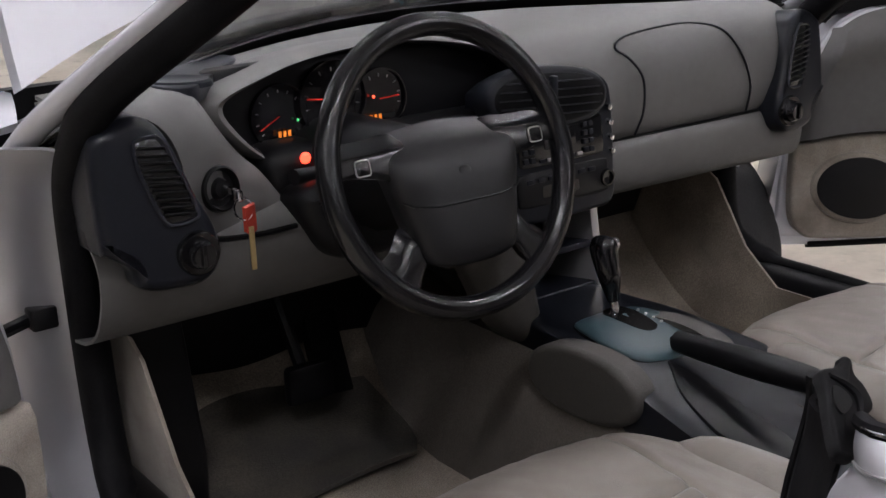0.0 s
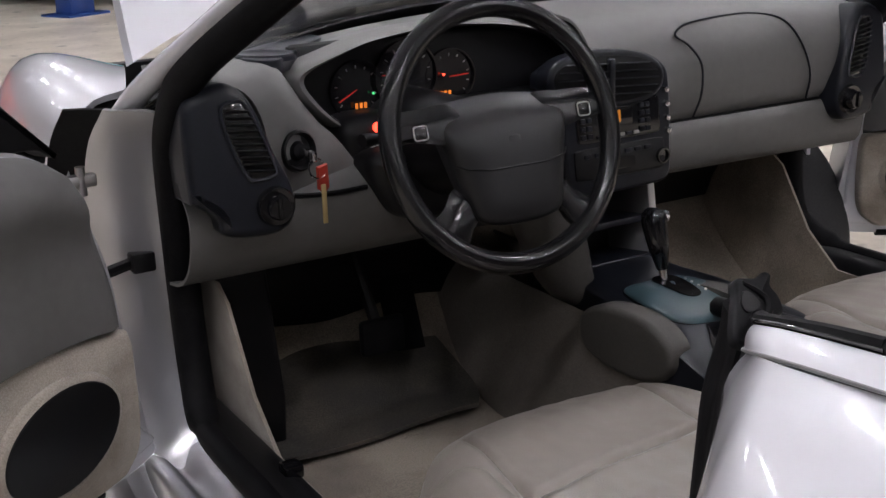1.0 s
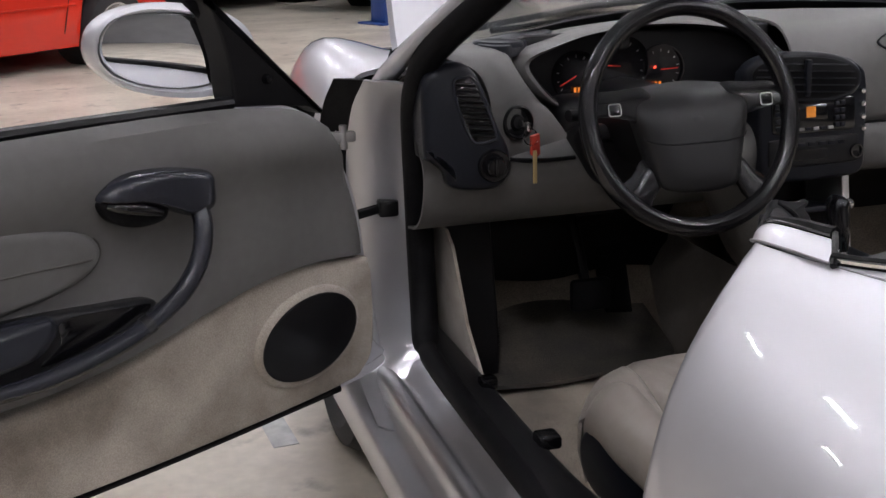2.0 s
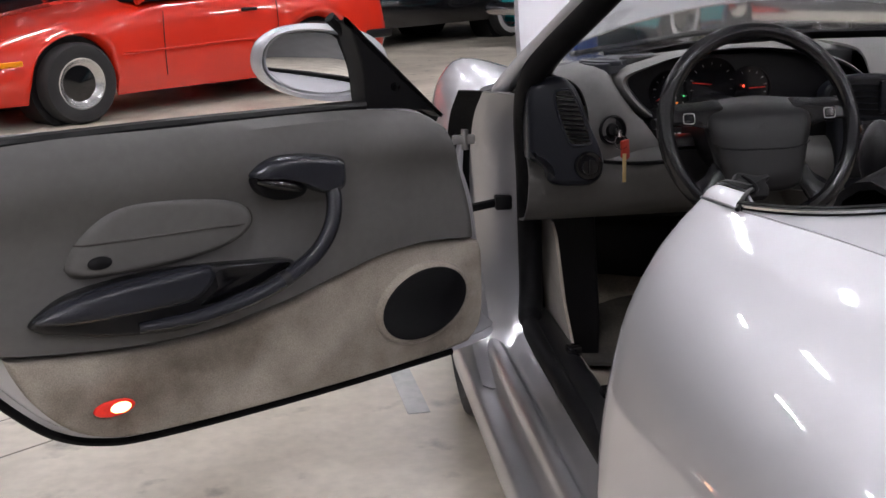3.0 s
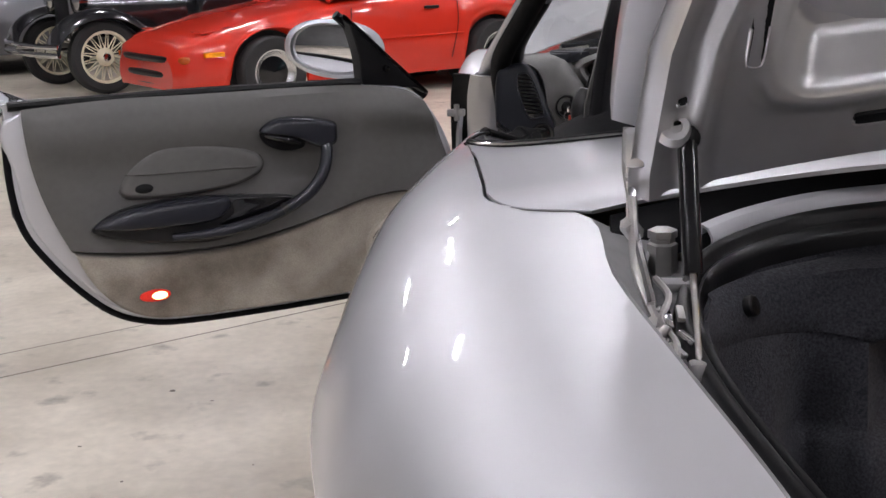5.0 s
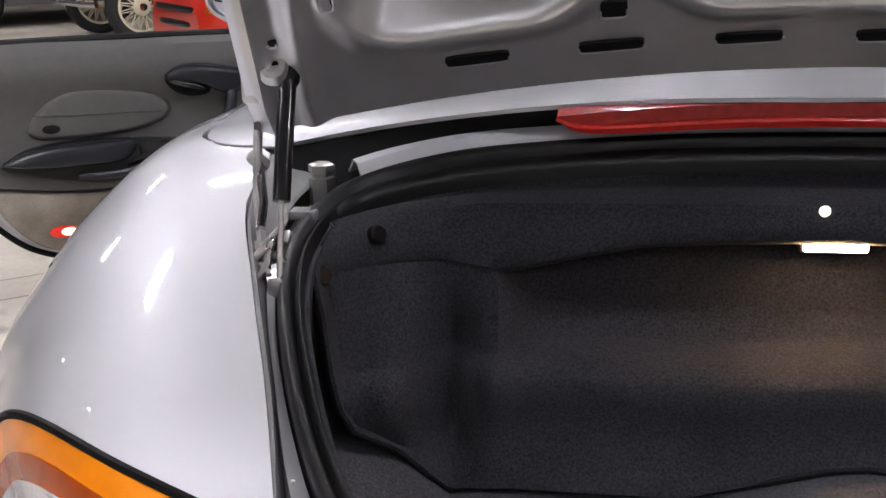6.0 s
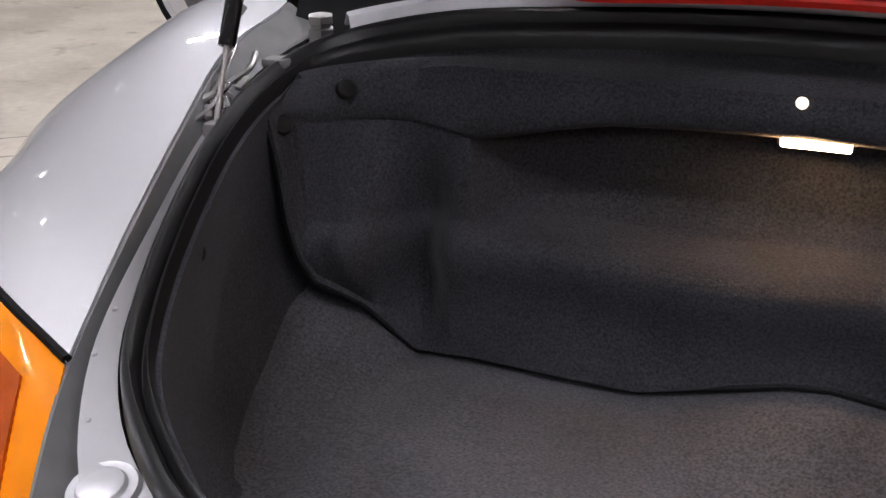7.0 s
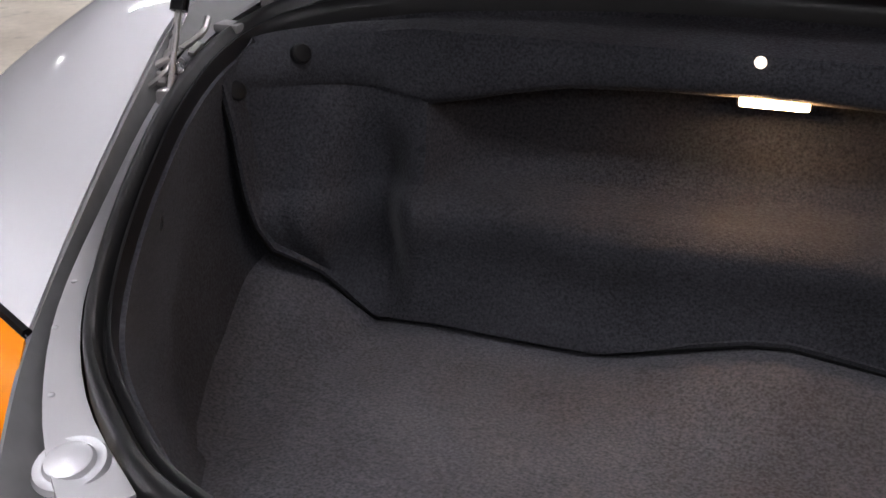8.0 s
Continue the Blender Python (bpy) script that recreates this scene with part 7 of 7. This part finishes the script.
def vintage_car():
    c = thing("vintage_car", "black pre-war saloon with cream spoked wheels and chrome bumper", "car", "parked cars")
    part("engine_bonnet", thick(grid([[(u, y, z) for y, z in spline([(-w, 0.55), (-w, 0.85), (-w * 0.8, 1.02), (0, 1.08), (w * 0.8, 1.02), (w, 0.85), (w, 0.55)], 20)] for u, w in ((1.35, 0.27), (0.9, 0.31), (0.2, 0.42))]), 0.01), BLACK_PAINT, c, "black engine bonnet")
    part("radiator_shell", block(1.33, 1.44, -0.26, 0.26, 0.48, 1.08, 0.05, 4), CHROME, c, "chrome radiator shell")
    part("radiator_core", block(1.42, 1.45, -0.20, 0.20, 0.54, 1.01, 0.01), BLACK, c)
    part("cabin", block(-1.7, 0.22, -0.68, 0.68, 0.50, 1.10, 0.10, 4), BLACK_PAINT, c)
    part("roof", block(-1.65, 0.0, -0.62, 0.62, 1.60, 1.74, 0.07, 4), BLACK_PAINT, c)
    part("window_glass", block(-1.62, -0.02, -0.63, 0.63, 1.08, 1.62, 0.03), GLOSS_BLACK, c)
    part("frame", block(-1.8, 1.35, -0.40, 0.40, 0.36, 0.50, 0.02), BLACK, c)
    for s in (1, -1):
        pts = [(1.82, 0.50), (1.74, 0.68), (1.55, 0.81), (1.30, 0.86), (1.05, 0.80), (0.80, 0.62), (0.55, 0.44), (0.30, 0.38), (-0.60, 0.38)]
        rows = []
        for u, z in spline(pts, 30):
            rows.append([(u, v * s, zz) for v, zz in spline([(0.44, z - 0.06), (0.55, z - 0.005), (0.70, z), (0.80, z - 0.03), (0.845, z - 0.10)], 9)])
        part("front_wing", thick(grid(rows), 0.01), BLACK_PAINT, c, "swept black front wing")
        rows = []
        for u, z in spline([(-0.70, 0.40), (-0.85, 0.66), (-1.10, 0.84), (-1.35, 0.86), (-1.60, 0.76), (-1.78, 0.52)], 20):
            rows.append([(u, v * s, zz) for v, zz in spline([(0.60, z - 0.03), (0.70, z), (0.80, z - 0.03), (0.84, z - 0.10)], 8)])
        part("rear_wing", thick(grid(rows), 0.01), BLACK_PAINT, c)
        for u in (1.30, -1.30):
            w = Matrix.Translation((u, 0.70 * s, 0.37)) @ pose(0, 0, 0, -90 * s, 0, 0)
            tyre = part("wheel", lathe([(0.265, -0.06), (0.33, -0.07), (0.368, -0.045), (0.368, 0.045), (0.33, 0.07), (0.265, 0.06)], 40, w), TYRE, c, "black tyre on a cream spoked wheel")
            part("wheel_rim", lathe([(0.272, 0.055), (0.262, 0.062), (0.240, 0.055), (0.232, 0.02), (0.240, -0.05), (0.268, -0.055)], 40, w), CREAM, tyre, "cream painted rim")
            part("hub_cap", lathe([(0.095, 0.02), (0.085, 0.055), (0.06, 0.075), (0.0, 0.085)], 24, w), CREAM, tyre, "cream hub with chrome cap")
            part("hub_badge", lathe([(0.045, 0.075), (0.035, 0.088), (0.0, 0.092)], 20, w), CHROME, tyre)
            for k in range(16):
                t = k * math.tau / 16
                for d in (0.16, -0.16):
                    part("spoke", tube([w @ Vector((0.085 * math.cos(t), 0.085 * math.sin(t), 0.03)), w @ Vector((0.238 * math.cos(t + d), 0.238 * math.sin(t + d), 0.012))], 0.006, 5), CREAM, tyre)
        part("head_lamp", lathe([(0.0, -0.12), (0.08, -0.08), (0.115, 0.0), (0.12, 0.02), (0.11, 0.03), (0.0, 0.045)], 24, Matrix.Translation((1.42, 0.40 * s, 0.92)) @ pose(0, 0, 0, 0, 90, 0)), CHROME, c, "chrome drum headlamp")
        part("bumper_bracket", tube([(1.5, 0.32 * s, 0.44), (1.86, 0.32 * s, 0.46)], 0.018, 8), CHROME, c)
    for z in (0.42, 0.50):
        part("bumper_bar", tube([(1.80, -0.82, z), (1.88, -0.5, z), (1.90, 0, z), (1.88, 0.5, z), (1.80, 0.82, z)], 0.024, 10, flat=1.2), CHROME, c, "chrome double bumper bar")
    c.matrix_basis = pose(-4.25, 10.70, 0, 0, 0, 221) @ Matrix.Scale(0.92, 4)
    return c


vintage_car()


def classic_saloon(name, label, paint, m, whitewall):
    c = thing(name, label, "car", "parked cars")
    hubs = (1.52, -1.50)
    car_body([(2.60, 0.80, 0.34, 0.72, 0.80), (2.50, 0.90, 0.28, 0.80, 0.88), (2.0, 0.95, 0.24, 0.84, 0.95), (1.0, 0.97, 0.24, 0.88, 1.00), (0.0, 0.97, 0.24, 0.90, 0.98), (-1.2, 0.97, 0.24, 0.90, 0.98), (-2.2, 0.94, 0.28, 0.86, 0.94), (-2.55, 0.88, 0.34, 0.80, 0.86), (-2.62, 0.80, 0.40, 0.70, 0.78)], hubs, 0.38, paint, c, "body", "polished bodywork")
    greenhouse([(0.85, 0.96), (0.35, 1.40), (-1.0, 1.42), (-1.55, 0.96)], 0.84, 0.64, c, paint)
    for u in hubs:
        for v in (0.86, -0.86):
            parked_wheel(u, v, 0.345, 0.19, c, CHROME, CHROME, 0.60, whitewall)
            arch_lining(u, v, 0.385, c)
    for u in (2.66, -2.68):
        d = math.copysign(1, u)
        part("bumper_bar", tube(spline([(u - 0.35 * d, -1.0, 0.44), (u, -0.88, 0.44), (u + 0.05 * d, 0, 0.45), (u, 0.88, 0.44), (u - 0.35 * d, 1.0, 0.44)], 24), 0.075, 12, flat=1.0), CHROME, c, "heavy chrome bumper")
        for s in (1, -1):
            part("head_lamp" if u > 0 else "tail_lamp", lathe([(0.0, 0.03), (0.08, 0.025), (0.095, 0.0), (0.10, -0.06)], 20, Matrix.Translation((u - 0.06 * d, 0.68 * s, 0.66)) @ pose(0, 0, 0, 0, 90 * d, 0)), CHROME if u > 0 else RED_LENS, c)
    part("front_grille", block(2.56, 2.64, -0.55, 0.55, 0.54, 0.72, 0.02), CHROME, c, "chrome grille")
    c.matrix_basis = m
    return c


classic_saloon("black_saloon", "black classic saloon with chrome bumpers and whitewall tyres", BLACK_PAINT, pose(-0.30, 14.4, 0, 0, 0, 219.6), WHITE_PAINT)
classic_saloon("teal_saloon", "turquoise classic saloon with chrome bumpers", TEAL_PAINT, pose(3.6, 14.2, 0, 0, 0, 219.6), WHITE_PAINT)
classic_saloon("turquoise_saloon", "bright turquoise classic saloon", TEAL_PAINT, pose(7.0, 7.6, 0, 0, 0, 219.6), None)
classic_saloon("dark_saloon", "dark blue-black classic saloon with dull chrome bumpers", BLACK_PAINT, pose(4.6, 9.5, 0, 0, 0, 219.6), None)
classic_saloon("grey_saloon", "dark grey classic saloon with chrome trim", GREY_PAINT, pose(-6.6, 12.4, 0, 0, 0, 219.6), None)
for x, y in ((1.62, 11.5), (2.9, 16.5)):
    post = thing("lift_post", "blue painted steel vehicle lift post", "lift post", "lift posts")
    part("column", block(-0.14, 0.14, -0.11, 0.11, 0.02, 3.2, 0.01), BLUE_PAINT, post)
    part("base_plate", block(-0.24, 0.24, -0.20, 0.20, 0.0, 0.02, 0.004), BLUE_PAINT, post)
    post.matrix_basis = pose(x, y, 0, 0, 0, 25)

# ---- floor details ----
tape = part("tape_strip", block(-0.03, 0.03, -0.25, 0.25, 0.0, 0.0015, 0), TAPE)
tape.matrix_basis = pose(-1.01, 2.24, 0.0, 0, 0, 4)
tagged(tape, "worn strip of silver tape stuck to the concrete floor", "tape")
for x, y, a, l, w in ((-2.02, 1.915, 39.5, 9.0, 0.0032), (-2.20, 2.065, 39.3, 9.0, 0.002)):
    line = part("floor_joint", block(-l / 2, l / 2, -w, w, 0.0, 0.0008, 0), JOINT, floor)
    line.matrix_basis = pose(x, y, 0.0, 0, 0, a)
chip_rng = random.Random(5)
for x, y, r in ((-1.761, 1.541, 0.011), (-1.62, 1.46, 0.006), (-1.885, 1.132, 0.007), (-1.70, 0.92, 0.006), (-2.30, 1.30, 0.006), (-1.25, 1.20, 0.005), (-2.05, 0.75, 0.006), (-1.40, 1.02, 0.004)):
    bm = bmesh.new()
    bmesh.ops.create_icosphere(bm, subdivisions=1, radius=1.0)
    for v in bm.verts:
        v.co = Vector((v.co.x * r * chip_rng.uniform(0.6, 1.3), v.co.y * r * chip_rng.uniform(0.4, 0.9), max(0.0, v.co.z) * r * 0.35))
    chip = part("grit_chip", bm, JOINT)
    chip.location = (x, y, 0.0)
    tagged(chip, "small dark chip of grit lying on the concrete floor", "grit", "grit on the floor")
